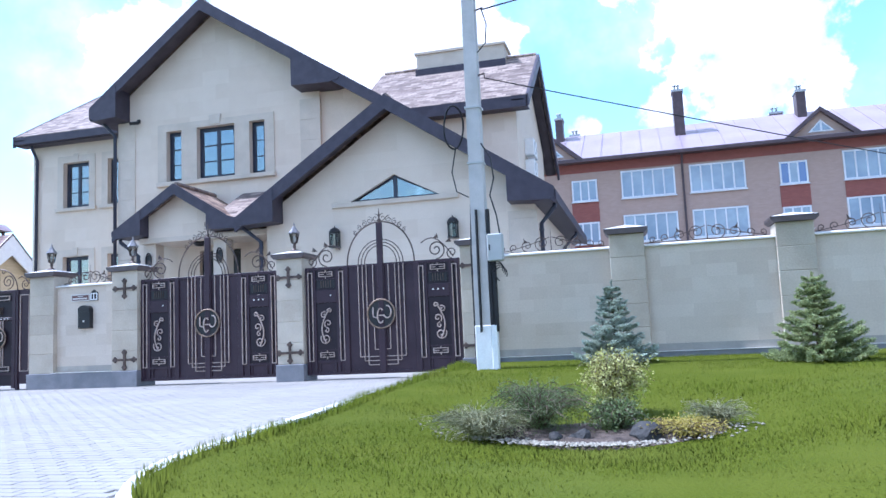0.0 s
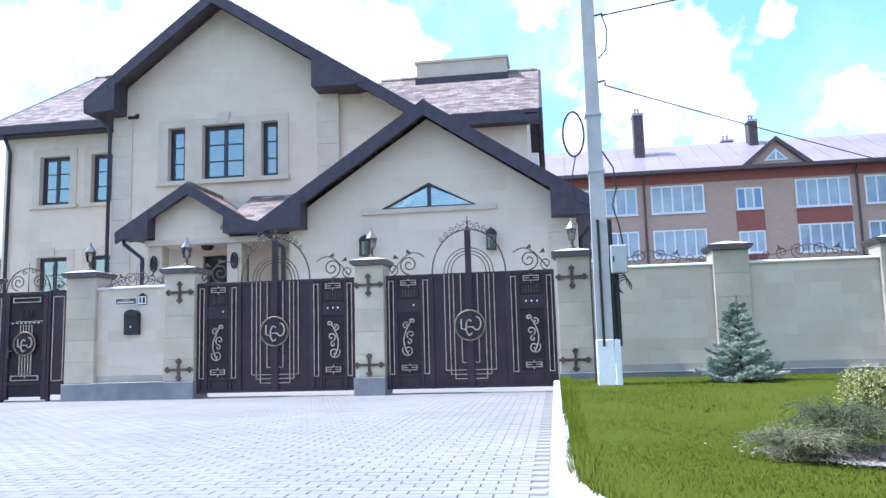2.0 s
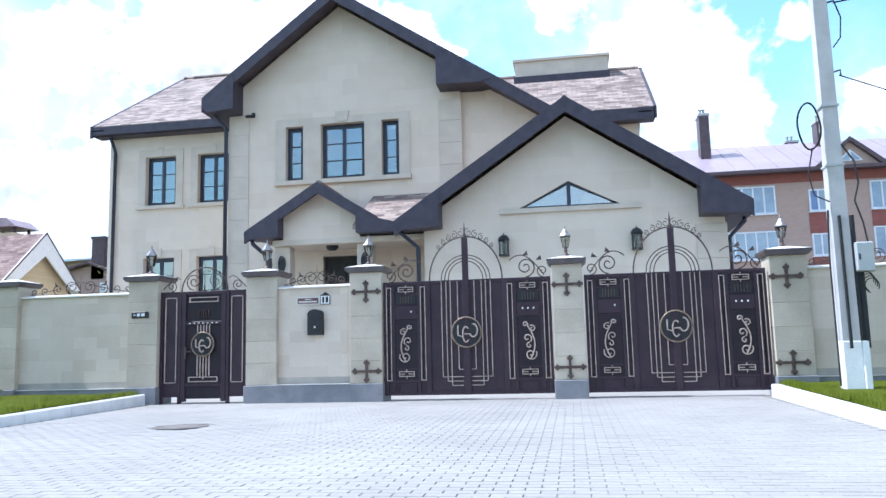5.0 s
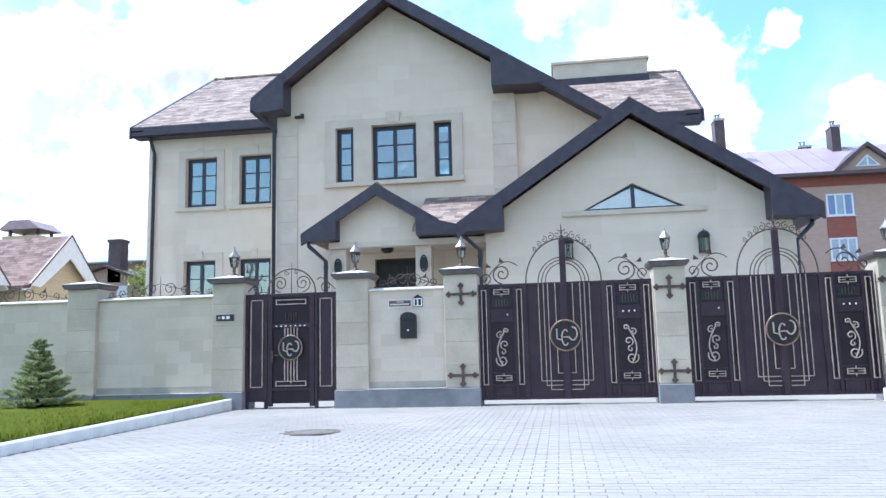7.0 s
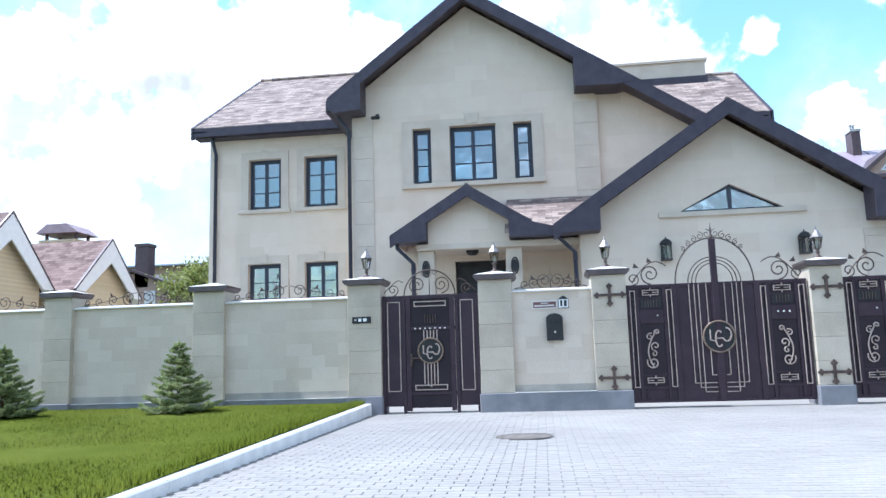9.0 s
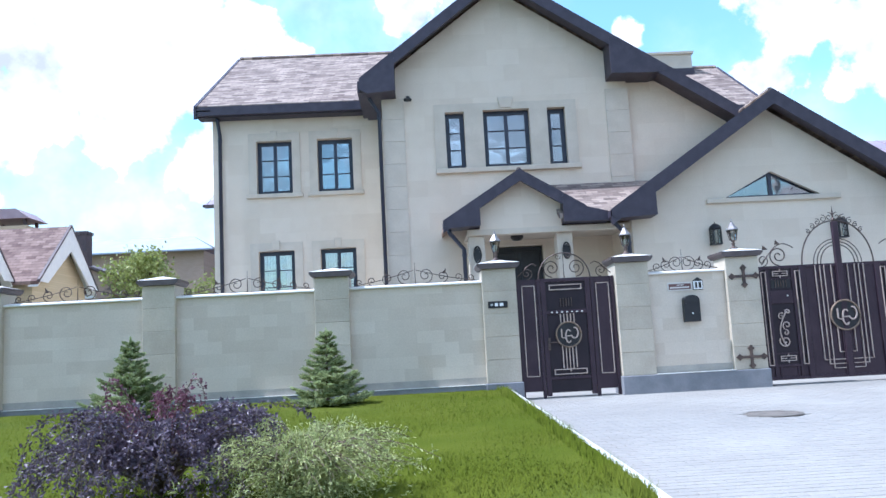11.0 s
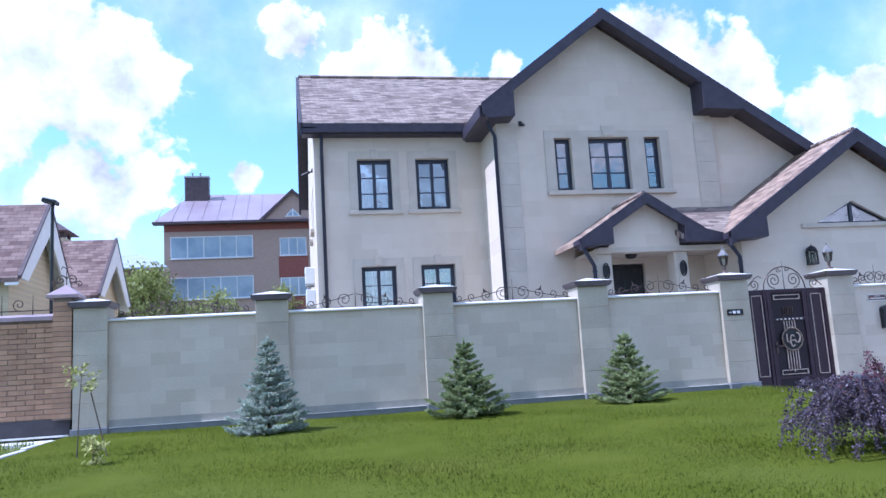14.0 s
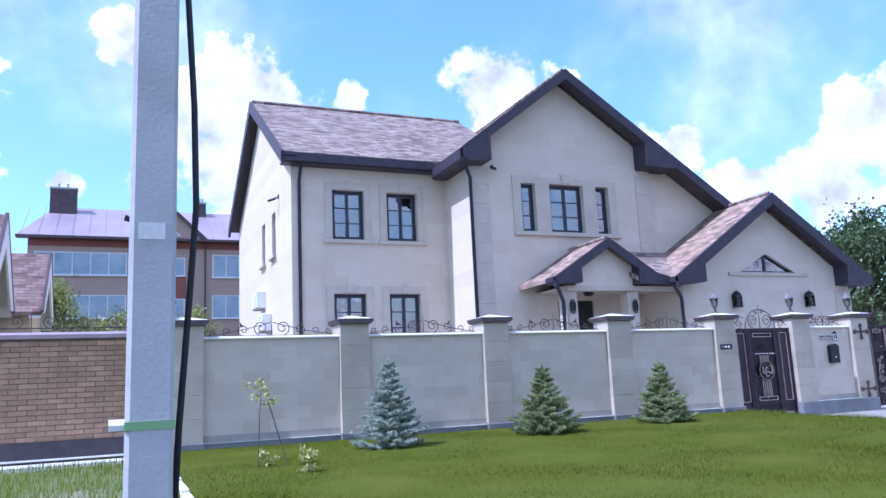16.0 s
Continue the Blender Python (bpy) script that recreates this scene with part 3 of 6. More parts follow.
# stone surrounds and quoins
for xa, xb, za, zb in [(-18.5, -17.45, 5.67, 7.28), (-16.7, -15.65, 5.67, 7.28), (-18.5, -17.45, 2.35, 3.97), (-16.7, -15.65, 2.35, 3.97)]:
    y0 = WING_Y - 0.035
    part("window_surround", wall_with_holes(Build(), xa - 0.24, xb + 0.24, za, zb + 0.24, y0, WING_Y, [(xa, xb, za, zb)]), TRIM, house, "dressed stone surround")
    part("keystone", Build().box((xa + xb) / 2 - 0.1, (xa + xb) / 2 + 0.1, y0 - 0.03, y0, zb + 0.02, zb + 0.30), TRIM, house, bevel=0.008)
    part("window_sill", Build().box(xa - 0.30, xb + 0.30, WING_Y - 0.10, WING_Y + 0.05, za - 0.12, za), TRIM, house, bevel=0.01)
y0 = MAIN_Y - 0.035
part("window_surround", wall_with_holes(Build(), -13.24, -9.34, 5.68, 7.48, y0, MAIN_Y, main_holes[:3]), TRIM, house, "dressed stone surround of three windows")
part("keystone", Build().prism([(-11.42, 7.32), (-11.12, 7.32), (-11.06, 7.62), (-11.48, 7.62)], y0 - 0.03, y0), TRIM, house, bevel=0.008)
part("window_sill", Build().box(-13.25, -9.3, MAIN_Y - 0.12, MAIN_Y + 0.05, 5.55, 5.68), TRIM, house, bevel=0.01)
part("window_sill", Build().box(-6.75, -3.4, GAR_Y - 0.08, GAR_Y + 0.05, 4.05, 4.17), TRIM, house, bevel=0.01)
for xa, xb, ya, z0, z1 in ((-14.65, -14.05, MAIN_Y, 0.3, 7.7), (-8.5, -7.87, MAIN_Y, 0.3, 7.8), (-2.2, -1.5, GAR_Y, 0.3, 3.6)):
    z, k = z0, 0
    while z < z1 - 0.1:
        h = min(0.62, z1 - z)
        part("quoin", Build().box(xa, xb, ya - 0.03, ya + 0.02, z + 0.003, z + h - 0.003), TRIM, house, bevel=0.003)
        z += h
        k += 1


def window(xa, xb, za, zb, y, cols, bars=2, curtain=False):
    """A dark-framed window with casements, glazing bars and panes, set back in its opening."""
    y += 0.16
    t = 0.07
    fr = wall_with_holes(Build(), xa, xb, za, zb, y, y + 0.08, [(xa + t, xb - t, za + t, zb - t)])
    w = part("window", fr, FRAME, house, "black-framed window", bevel=0.006)
    cw = (xb - xa - 2 * t) / cols
    for c in range(cols):
        x0, x1 = xa + t + c * cw, xa + t + (c + 1) * cw
        s, g = 0.05, 0.011
        rows = [za + t + (zb - za - 2 * t) * k / (bars + 1) for k in range(1, bars + 1)]
        lows, highs = [za + t + s] + [zz + g for zz in rows], [zz - g for zz in rows] + [zb - t - s]
        sash = wall_with_holes(Build(), x0, x1, za + t, zb - t, y - 0.015, y + 0.06, [(x0 + s, x1 - s, lo, hi) for lo, hi in zip(lows, highs)])
        part("sash", sash, FRAME, w)
        pane = part("pane", Build().box(x0 + s, x1 - s, y + 0.02, y + 0.03, za + t + s, zb - t - s), GLASS, w, "reflecting glass")
        pane.visible_shadow = False
    if curtain:
        cur = Build()
        n = 14
        for x0, x1 in ((xa + 0.05, xa + (xb - xa) * 0.36), (xb - (xb - xa) * 0.30, xb - 0.05)):
            pts = [(x0 + (x1 - x0) * i / n, y + 0.28 + 0.03 * math.sin(i * 1.9)) for i in range(n + 1)]
            pts += [(p, q + 0.01) for p, q in reversed(pts)]
            cur.prism(pts, za + 0.02, zb, "z")
        part("curtain", cur, CURTAIN, w, "pale grey drawn-back curtain")


window(-18.5, -17.45, 5.67, 7.28, WING_Y, 2, 2, True)
window(-16.7, -15.65, 5.67, 7.28, WING_Y, 2, 2)
window(-18.5, -17.45, 2.35, 3.97, WING_Y, 2, 2, True)
window(-16.7, -15.65, 2.35, 3.97, WING_Y, 2, 2, True)
window(-12.94, -12.42, 5.68, 7.26, MAIN_Y, 1, 2)
window(-11.9, -10.63, 5.68, 7.28, MAIN_Y, 2, 2)
window(-10.14, -9.64, 5.68, 7.28, MAIN_Y, 1, 2)
# triangular light in the garage gable
tri = lambda k: [(-6.28 + k * 2.2, 4.17 + k), (-3.86 - k * 2.2, 4.17 + k), (ga, 4.80 - k * 1.15)]
fr = Build()
o, i = tri(0), tri(0.06)
for k in range(3):
    j = (k + 1) % 3
    fr.prism([o[k], o[j], i[j], i[k]], GAR_Y + 0.1, GAR_Y + 0.18)
fr.box(ga - 0.045, ga + 0.045, GAR_Y + 0.09, GAR_Y + 0.17, 4.2, 4.76)
w = part("window", fr, FRAME, house, "triangular black-framed window")
for sgn in (-1, 1):
    a = tri(0.06)
    pn = part("pane", Build().prism([(ga + sgn * 0.045, 4.23), (a[0][0] if sgn < 0 else a[1][0], 4.23), (ga + sgn * 0.045, 4.71)], GAR_Y + 0.13, GAR_Y + 0.14), GLASS, w, "reflecting glass")
    pn.visible_shadow = False
# narrow windows in the sunlit side
for ya, yb, za, zb in left_holes:
    fr = Build().box(-19.68, -19.6, ya, ya + 0.06, za, zb).box(-19.68, -19.6, yb - 0.06, yb, za, zb).box(-19.68, -19.6, ya, yb, za, za + 0.06).box(-19.68, -19.6, ya, yb, zb - 0.06, zb)
    w = part("window", fr, FRAME, house, "narrow black-framed window")
    pn = part("pane", Build().box(-19.65, -19.64, ya + 0.06, yb - 0.06, za + 0.06, zb - 0.06), GLASS, w, "reflecting glass")
    pn.visible_shadow = False
    part("window_sill", Build().box(-19.9, -19.75, ya - 0.15, yb + 0.15, za - 0.1, za), TRIM, house)

# porch
part("porch_gable", Build().prism([(-12.32, 3.72), (-10.3, 3.72), (-10.3, 4.32), (-11.3, 4.93), (-12.32, 4.32)], 18.3, 18.6), STUCCO, house)
part("porch_beam", Build().box(-12.62, -8.62, 18.3, 18.6, 3.58, 3.73), TRIM, house, bevel=0.01)
part("porch_ceiling", Build().box(-12.6, -8.62, 18.6, 20.1, 3.66, 3.72), TRIM, house)
for x in (-12.6, -10.42):
    c = part("porch_column", Build().box(x, x + 0.40, 18.45, 18.85, 0, 3.58), TRIM, house, "square limestone column", bevel=0.015)
    part("panel", Build().lathe([(0.001, -0.03), (0.13, -0.03), (0.13, 0.0), (0.001, 0.0)], 0, 0, 16).mesh("panel", TRIM), TRIM, c).matrix_basis = pose(x + 0.2, 18.45, 2.7, -90, 0, 0) @ Matrix.Diagonal((1, 2.2, 1, 1))
d = part("front_door", Build().box(-11.83, -10.52, MAIN_Y + 0.12, MAIN_Y + 0.2, 0.4, 3.48), BLACK, house, "black double entrance door")
part("door_panel", Build().box(-11.75, -11.22, MAIN_Y + 0.10, MAIN_Y + 0.13, 0.6, 3.35), BLACK, d, bevel=0.015)
part("door_panel", Build().box(-11.12, -10.6, MAIN_Y + 0.10, MAIN_Y + 0.13, 0.6, 3.35), BLACK, d, bevel=0.015)
part("porch_floor", Build().box(-13.0, -8.6, 18.2, 20.1, 0, 0.4), PAVER, house)


def downpipe(x, y, z0, z1, dx=0.0, dy=0.0, neck=0.45):
    pts = [(x + dx, y + dy, z1), (x + dx, y + dy, z1 - 0.08), (x, y, z1 - neck), (x, y, z0)]
    p = part("downpipe", Build().tube(pts, 0.055, 8), FRAME, house, "dark round rainwater pipe", smooth=True)
    for z in (z0 + 0.9, z0 + 2.2, z1 - 0.6):
        part("bracket", Build().lathe([(0.068, z - 0.02), (0.068, z + 0.02)], x, y, 8), FRAME, p)


downpipe(-19.55, 22.16, 0.2, 7.93, 0.0, -0.25)
downpipe(-14.72, 20.02, 0.2, 7.75, -0.25, -0.2)
downpipe(-8.75, 18.02, 0.2, 3.78, -0.4, -0.2)
downpipe(-12.72, 18.4, 0.2, 3.72, -0.35, -0.3)
downpipe(-1.43, 18.3, 0.2, 3.72, 0.35, -0.1)
downpipe(-1.43, 24.0, 0.2, 3.72, 0.35, 0.1)


# ---- drive, kerbs, lawns ----
def strip(b, x0, x1, ys, zf, depth=0.2):
    for ya, yb in zip(ys, ys[1:]):
        n = len(b.v)
        b.v += [(x0, ya, zf(ya)), (x1, ya, zf(ya)), (x1, yb, zf(yb)), (x0, yb, zf(yb))]
        b.f.append((n, n + 1, n + 2, n + 3))
    return b


ys = [2.2 + 0.5 * k for k in range(21)] + [FENCE_Y + 0.45]
solid("pavement", strip(strip(Build(), -13.6, -1.8, ys, lambda y: apron_z(y) - 0.006), -1.8, -0.3, ys[:3], lambda y: apron_z(y) - 0.006), BED, "pale block-paved drive apron", "pavement", kind="structure")
RAD = 2.5


def lawn_edge_right(y):
    """The right kerb runs straight and swings out towards the street."""
    return RX if y > 4.5 else RX + (RAD - math.sqrt(max(0.0, RAD * RAD - (4.5 - y) ** 2)) if y > 2.25 else 1.8)


def lawn_edge_left(y):
    return LX if y > 4.5 else LX - (RAD - math.sqrt(max(0.0, RAD * RAD - (4.5 - y) ** 2)) if y > 2.25 else 1.8)


def lawn(name, left, right, label):
    b = Build()
    yy = [2.35 + 0.25 * k for k in range(40)] + [FENCE_Y + 0.1]
    nx = 90
    for y in yy:
        xa, xb = left(y), right(y)
        for i in range(nx + 1):
            x = xa + (xb - xa) * i / nx
            b.v.append((x, y, lawn_z(y) + float(hollow(x, y)) + 0.02 * noise.noise(Vector((x * 0.7, y * 0.7, 3)))))
    for j in range(len(yy) - 1):
        for i in range(nx):
            a = j * (nx + 1) + i
            b.f.append((a, a + 1, a + nx + 2, a + nx + 1))
    return solid(name, b, LAWN, label, "lawn", kind="structure", smooth=True)


lawn("lawn", lambda y: -23.95, lambda y: lawn_edge_left(y) - 0.1, "mown green lawn in front of the wall")
lawn("lawn", lambda y: lawn_edge_right(y) + 0.1, lambda y: 18.0, "mown green lawn in front of the wall")


def kerb(name, edge, sgn, label):
    pts = []
    y = FENCE_Y - 0.15
    while y > 2.4:
        pts.append((edge(y), y))
        y -= 0.25 if y < 4.6 else 1.0
    root = thing(name, (pts[0][0], pts[0][1], 0), label, "kerb", kind="structure")
    for (xa, ya), (xb, yb) in zip(pts, pts[1:]):
        b = Build()
        o = -sgn * 0.13
        n = len(b.v)
        for x, y in ((xa, ya - 0.003), (xb, yb + 0.003)):
            z0, z1 = apron_z(y) - 0.1, lawn_z(y) - 0.012
            b.v += [(x, y, z0), (x, y, z1 - 0.015), (x - o * 0.12, y, z1), (x - o, y, z1), (x - o, y, z0)]
        b.f += [(0, 1, 6, 5), (1, 2, 7, 6), (2, 3, 8, 7), (3, 4, 9, 8), (0, 5, 9, 4), (0, 4, 3, 2, 1), (5, 6, 7, 8, 9)]
        part("kerbstone", b, KERB, root)


kerb("kerb", lawn_edge_left, -1, "whitewashed concrete kerb beside the drive")
kerb("kerb", lawn_edge_right, 1, "whitewashed concrete kerb beside the drive")
for xa, xb in ((-60, LX - 1.6), (RX + 1.6, 60)):
    solid("kerb", Build().box(xa, xb, 2.2, 2.36, -0.3, -0.02), KERB, "whitewashed concrete street kerb", "kerb", kind="structure")

MHX, MHY = -9.88, 8.57
mh = thing("manhole_cover", (MHX, MHY, apron_z(MHY)), "round iron manhole cover set in the paving", "manhole cover")
zc = apron_z(MHY)
part("ring", Build().lathe([(0.33, zc - 0.03), (0.33, zc + 0.010), (0.29, zc + 0.010), (0.29, zc - 0.03)], MHX, MHY, 28), LIDIRON, mh)
part("lid", Build().lathe([(0.283, zc - 0.02), (0.283, zc + 0.008), (0.26, zc + 0.012), (0.22, zc + 0.007), (0.11, zc + 0.012), (0.02, zc + 0.012)], MHX, MHY, 28), LIDIRON, mh, "worn grey-brown iron lid")

# ---- boundary wall ----
CAP0, CAP1, TOPZ = 2.15, 2.27, 1.97
PILLARS = [(-23.6, 0.50), (-20.83, 0.52), (-18.08, 0.52), (-15.3, 0.56), (-12.57, 0.56), (-10.37, 0.55), (-8.53, 0.55), (-5.18, 0.49), (-1.80, 0.56), (0.63, 0.54), (3.1, 0.54), (5.58, 0.54), (8.05, 0.54), (10.5, 0.54)]


def pillar(x, w, low):
    h = w / 2
    p = thing("gate_pillar" if -13 < x < -1 else "wall_pillar", (x, PILLAR_Y + h, 0), "square pillar of cream stone blocks with a dark cap", "pillar", "pillars of the boundary wall")
    y0, y1 = PILLAR_Y, PILLAR_Y + 0.5
    z, n = low, 5
    step = (CAP0 - low) / n
    part("core", Build().box(x - h + 0.007, x + h - 0.007, y0 + 0.007, y1 - 0.007, low, CAP0), BLOCK, p)
    for k in range(n):
        part("stone_block", Build().box(x - h, x + h, y0, y1, z + k * step + 0.0025, z + (k + 1) * step - 0.0025), BLOCK, p, bevel=0.006)
    part("plinth", Build().box(x - h - 0.02, x + h + 0.02, y0 - 0.05, y1 + 0.02, -0.1, low), PLINTH, p, "grey rendered plinth", bevel=0.01)
    c = Build()
    e = h + 0.07
    c.prism([(x - h - 0.02, CAP0), (x + h + 0.02, CAP0), (x + e, CAP0 + 0.05), (x + e, CAP0 + 0.09), (x - e, CAP0 + 0.09), (x - e, CAP0 + 0.05)], y0 - 0.07, y1 + 0.07)
    part("cap", c, CAPS, p, "dark moulded metal cap")
    t = Build()
    zt = CAP0 + 0.09
    ya, yb, ym = y0 - 0.07, y1 + 0.07, (y0 + y1) / 2
    base = [(x - e, ya, zt), (x + e, ya, zt), (x + e, yb, zt), (x - e, yb, zt)]
    for i in range(4):
        t.poly((base[i], base[(i + 1) % 4], (x, ym, zt + 0.08)))
    t.poly(base[::-1])
    # top of the dark cap takes a pale colour for the sun falling on it
    part("cap_top", t, COPING, p, "low pyramid top, coloured pale for the sun on it")
    return p


for x, w in PILLARS:
    pillar(x, w, 0.30)


def cresting(xa, xb, z, rich):
    """A run of wrought-iron scrolls on top of a wall panel."""
    y = FENCE_Y + 0.12
    mid, L = (xa + xb) / 2, (xb - xa) / 2
    root = thing("wall_cresting", (mid, y, z), "wrought-iron scroll cresting on the wall top", "ironwork", "iron crestings")
    part("rail", Build().tube([(xa + 0.05, y, z + 0.02), (xb - 0.05, y, z + 0.02)], 0.008, 4), IRON, root)
    for s in (-1, 1):
        for cx, r, tn in ((0.16, 0.13, 1.6), (0.42, 0.10, 1.4), (0.66, 0.075, 1.3), (0.85, 0.06, 1.2)):
            if cx * L > L - 0.1:
                continue
            part("scroll", Build().tube(spiral(mid + s * cx * L, z + 0.02 + r, r, tn, -math.pi / 2, y, s), 0.008, 5), IRON, root)
        part("sweep", Build().tube([(mid + s * L * k, y, z + 0.03 + 0.22 * (1 - k) ** 1.5) for k in [0.02 + 0.09 * i for i in range(11)]], 0.007, 5), IRON, root)
        for k in (0.44,):
            part("leaf", Build().prism([(mid + s * L * k - 0.03, z + 0.1 + 0.12 * (1 - k)), (mid + s * L * k + 0.03, z + 0.1 + 0.12 * (1 - k)), (mid + s * (L * k + 0.04), z + 0.19 + 0.12 * (1 - k))], y - 0.006, y + 0.006), IRON, root)
    part("spike", Build().tube([(mid, y, z), (mid, y, z + 0.38)], 0.010, 5, 0.002), IRON, root)


def panel(xa, xb, low, mail=False):
    root = thing("wall_panel", ((xa + xb) / 2, FENCE_Y + 0.12, 0), "cream limestone wall panel between pillars with a pale coping", "wall", "panels of the boundary wall")
    y0, y1 = FENCE_Y, FENCE_Y + 0.24
    part("wall_face", Build().box(xa, xb, y0, y1, low + 0.10, TOPZ - 0.04), FENCE, root)
    part("splash_band", Build().box(xa, xb, y0 - 0.008, y1 + 0.008, low, low + 0.12), SPLASH, root, "greyer stone band at the foot")
    pr = 0.15 if mail else 0.075
    part("plinth", Build().box(xa, xb, y0 - pr, y1 + 0.03, -0.1, low), PLINTH, root, "grey rendered plinth", bevel=0.01)
    # sunlight along the plinth ledge, put in as a thin pale strip
    part("plinth_flashing", Build().box(xa, xb, y0 - pr - 0.01, y0, low, low + 0.008), COPING, root, "pale strip for sunlight on the plinth ledge")
    part("coping", Build().prism([(y0 - 0.05, TOPZ - 0.04), (y1 + 0.05, TOPZ - 0.04), (y1 + 0.05, TOPZ - 0.02), (y0 + 0.12, TOPZ + 0.02), (y0 - 0.05, TOPZ - 0.02)], xa, xb, "x"), COPING, root, "thin pale coping")
    cresting(xa, xb, TOPZ, True)


for (xa, wa), (xb, wb) in zip(PILLARS, PILLARS[1:]):
    if xa in (-12.57, -8.53, -5.18):
        continue
    panel(xa + wa / 2, xb - wb / 2, 0.30 if -12 < xa < -8 else 0.28, xa == -10.37)

# ---- gates ----


def strap_hinges(owner, s, hw, x0=0.0, y0=0.0):
    """Cross-shaped straps that lie on the pillar's face."""
    for zh in (1.82, 0.50):
        hg = Build().box(min(s * hw, s * (hw + 0.5)) + x0, max(s * hw, s * (hw + 0.5)) + x0, y0 - 0.142, y0 - 0.118, zh - 0.022, zh + 0.022)
        cx = x0 + s * (hw + 0.26)
        hg.box(cx - 0.022, cx + 0.022, y0 - 0.146, y0 - 0.118, zh - 0.15, zh + 0.15)
        for dx, dz in ((0, 0.14), (0, -0.14), (0.2, 0), (-0.2, 0)):
            hg.prism([(cx + dx - 0.055, zh + dz), (cx + dx, zh + dz - 0.055), (cx + dx + 0.055, zh + dz), (cx + dx, zh + dz + 0.055)], y0 - 0.15, y0 - 0.118)
        part("strap_hinge", hg, IRON, owner, "dark cross-shaped strap hinge")


def driveway_gate(W):
    """A pair of sheet-metal leaves with applied bars, scrolls and an arched crest, about its own middle."""
    g = thing("driveway_gate", (0, 0, 0), "dark brown sheet-metal double gate with bronze bars and scrolls, closed", "gate", "driveway gates")
    H, Z0, hw = 1.97, 0.09, W / 2
    ci = 0.62                                   # half width of the middle field
    for s in (-1, 1):
        X = lambda x: s * x
        lf = part("leaf", Build().box(min(0.012 * s, s * (hw - 0.02)), max(0.012 * s, s * (hw - 0.02)), 0.0, 0.03, Z0, H), GATE, g)
        fr = Build()
        for xa, xb in ((0.012, 0.07), (ci - 0.02, ci + 0.07), (hw - 0.09, hw - 0.02)):
            fr.box(min(s * xa, s * xb), max(s * xa, s * xb), -0.03, 0.04, Z0, H)
        for za, zb in ((Z0, Z0 + 0.05), (0.30, 0.34), (H - 0.05, H)):
            fr.box(min(s * 0.012, s * (hw - 0.02)), max(s * 0.012, s * (hw - 0.02)), -0.022, 0.035, za, zb) if za != 0.30 else fr.box(min(s * ci, s * (hw - 0.02)), max(s * ci, s * (hw - 0.02)), -0.022, 0.035, za, zb)
        for xm in (ci + 0.24, hw - 0.26):
            fr.box(s * xm - 0.012, s * xm + 0.012, -0.02, 0.03, Z0, 0.34)
        part("frame", fr, GATE, lf, bevel=0.004)
        # nested lines in the middle field: each bar turns in at the foot, the inner ones lower, so that they cross
        for xo, zb in ((0.14, 0.50), (0.26, 0.24), (0.33, 0.31), (0.41, 0.38)):
            part("bar", Build().box(s * xo - 0.006, s * xo + 0.006, -0.028, -0.004, zb, H - 0.02), GOLD, lf)
            part("bar", Build().box(min(s * 0.05, s * xo), max(s * 0.05, s * xo), -0.026, -0.006, zb - 0.006, zb + 0.006), GOLD, lf)
        # side field: slim upright loops, key ornaments, grille, scroll
        c, half = (ci + hw) / 2, (hw - ci) / 2
        for xo in (-0.29, 0.29):
            xc = s * c + xo
            lp = Build().box(xc - 0.043, xc - 0.031, -0.042, -0.016, 0.33, 1.88).box(xc + 0.031, xc + 0.043, -0.042, -0.016, 0.33, 1.88)
            part("bar_loop", lp.box(xc - 0.031, xc + 0.031, -0.042, -0.016, 0.33, 0.342).box(xc - 0.031, xc + 0.031, -0.042, -0.016, 1.868, 1.88), GOLD, lf)
        for zr_ in (1.76, 0.52):
            part("cross_rail", Build().box(s * c - half + 0.05, s * c + half - 0.05, -0.02, 0.01, zr_ - 0.012, zr_ + 0.012), GATE, lf)
        for xo in (-0.215, 0.215):
            part("stile", Build().box(s * c + xo - 0.022, s * c + xo + 0.022, -0.024, 0.01, Z0 + 0.05, H - 0.05), GATE, lf)
        for zc_ in (1.84, 0.44):
            k = Build()
            k.box(s * c - 0.13, s * c + 0.13, -0.035, -0.012, zc_ + 0.032, zc_ + 0.044).box(s * c - 0.13, s * c + 0.13, -0.035, -0.012, zc_ - 0.044, zc_ - 0.032)
            k.box(s * c - 0.13, s * c - 0.118, -0.035, -0.012, zc_ - 0.032, zc_ + 0.032).box(s * c + 0.118, s * c + 0.13, -0.035, -0.012, zc_ - 0.032, zc_ + 0.032)
            k.box(s * c - 0.118, s * c - 0.03, -0.033, -0.014, zc_ - 0.006, zc_ + 0.006).box(s * c + 0.03, s * c + 0.118, -0.033, -0.014, zc_ - 0.006, zc_ + 0.006)
            k.box(s * c - 0.006, s * c + 0.006, -0.033, -0.014, zc_ + 0.044, zc_ + 0.075).box(s * c - 0.006, s * c + 0.006, -0.033, -0.014, zc_ - 0.075, zc_ - 0.044)
            part("key_ornament", k, GOLD, lf)
        part("lock_plate", Build().box(s * c - 0.19, s * c + 0.19, -0.026, 0.0, 1.34, 1.56), GATE, lf, bevel=0.006)
        part("grille_box", Build().box(s * c - 0.16, s * c + 0.16, -0.012, 0.0, 1.60, 1.74), BLACK, lf)
        gb = Build()
        for k in range(5):
            gb.box(s * c - 0.09 + k * 0.045 - 0.006, s * c - 0.09 + k * 0.045 + 0.006, -0.024, -0.012, 1.61, 1.73)
        part("grille", gb, IRON, lf)
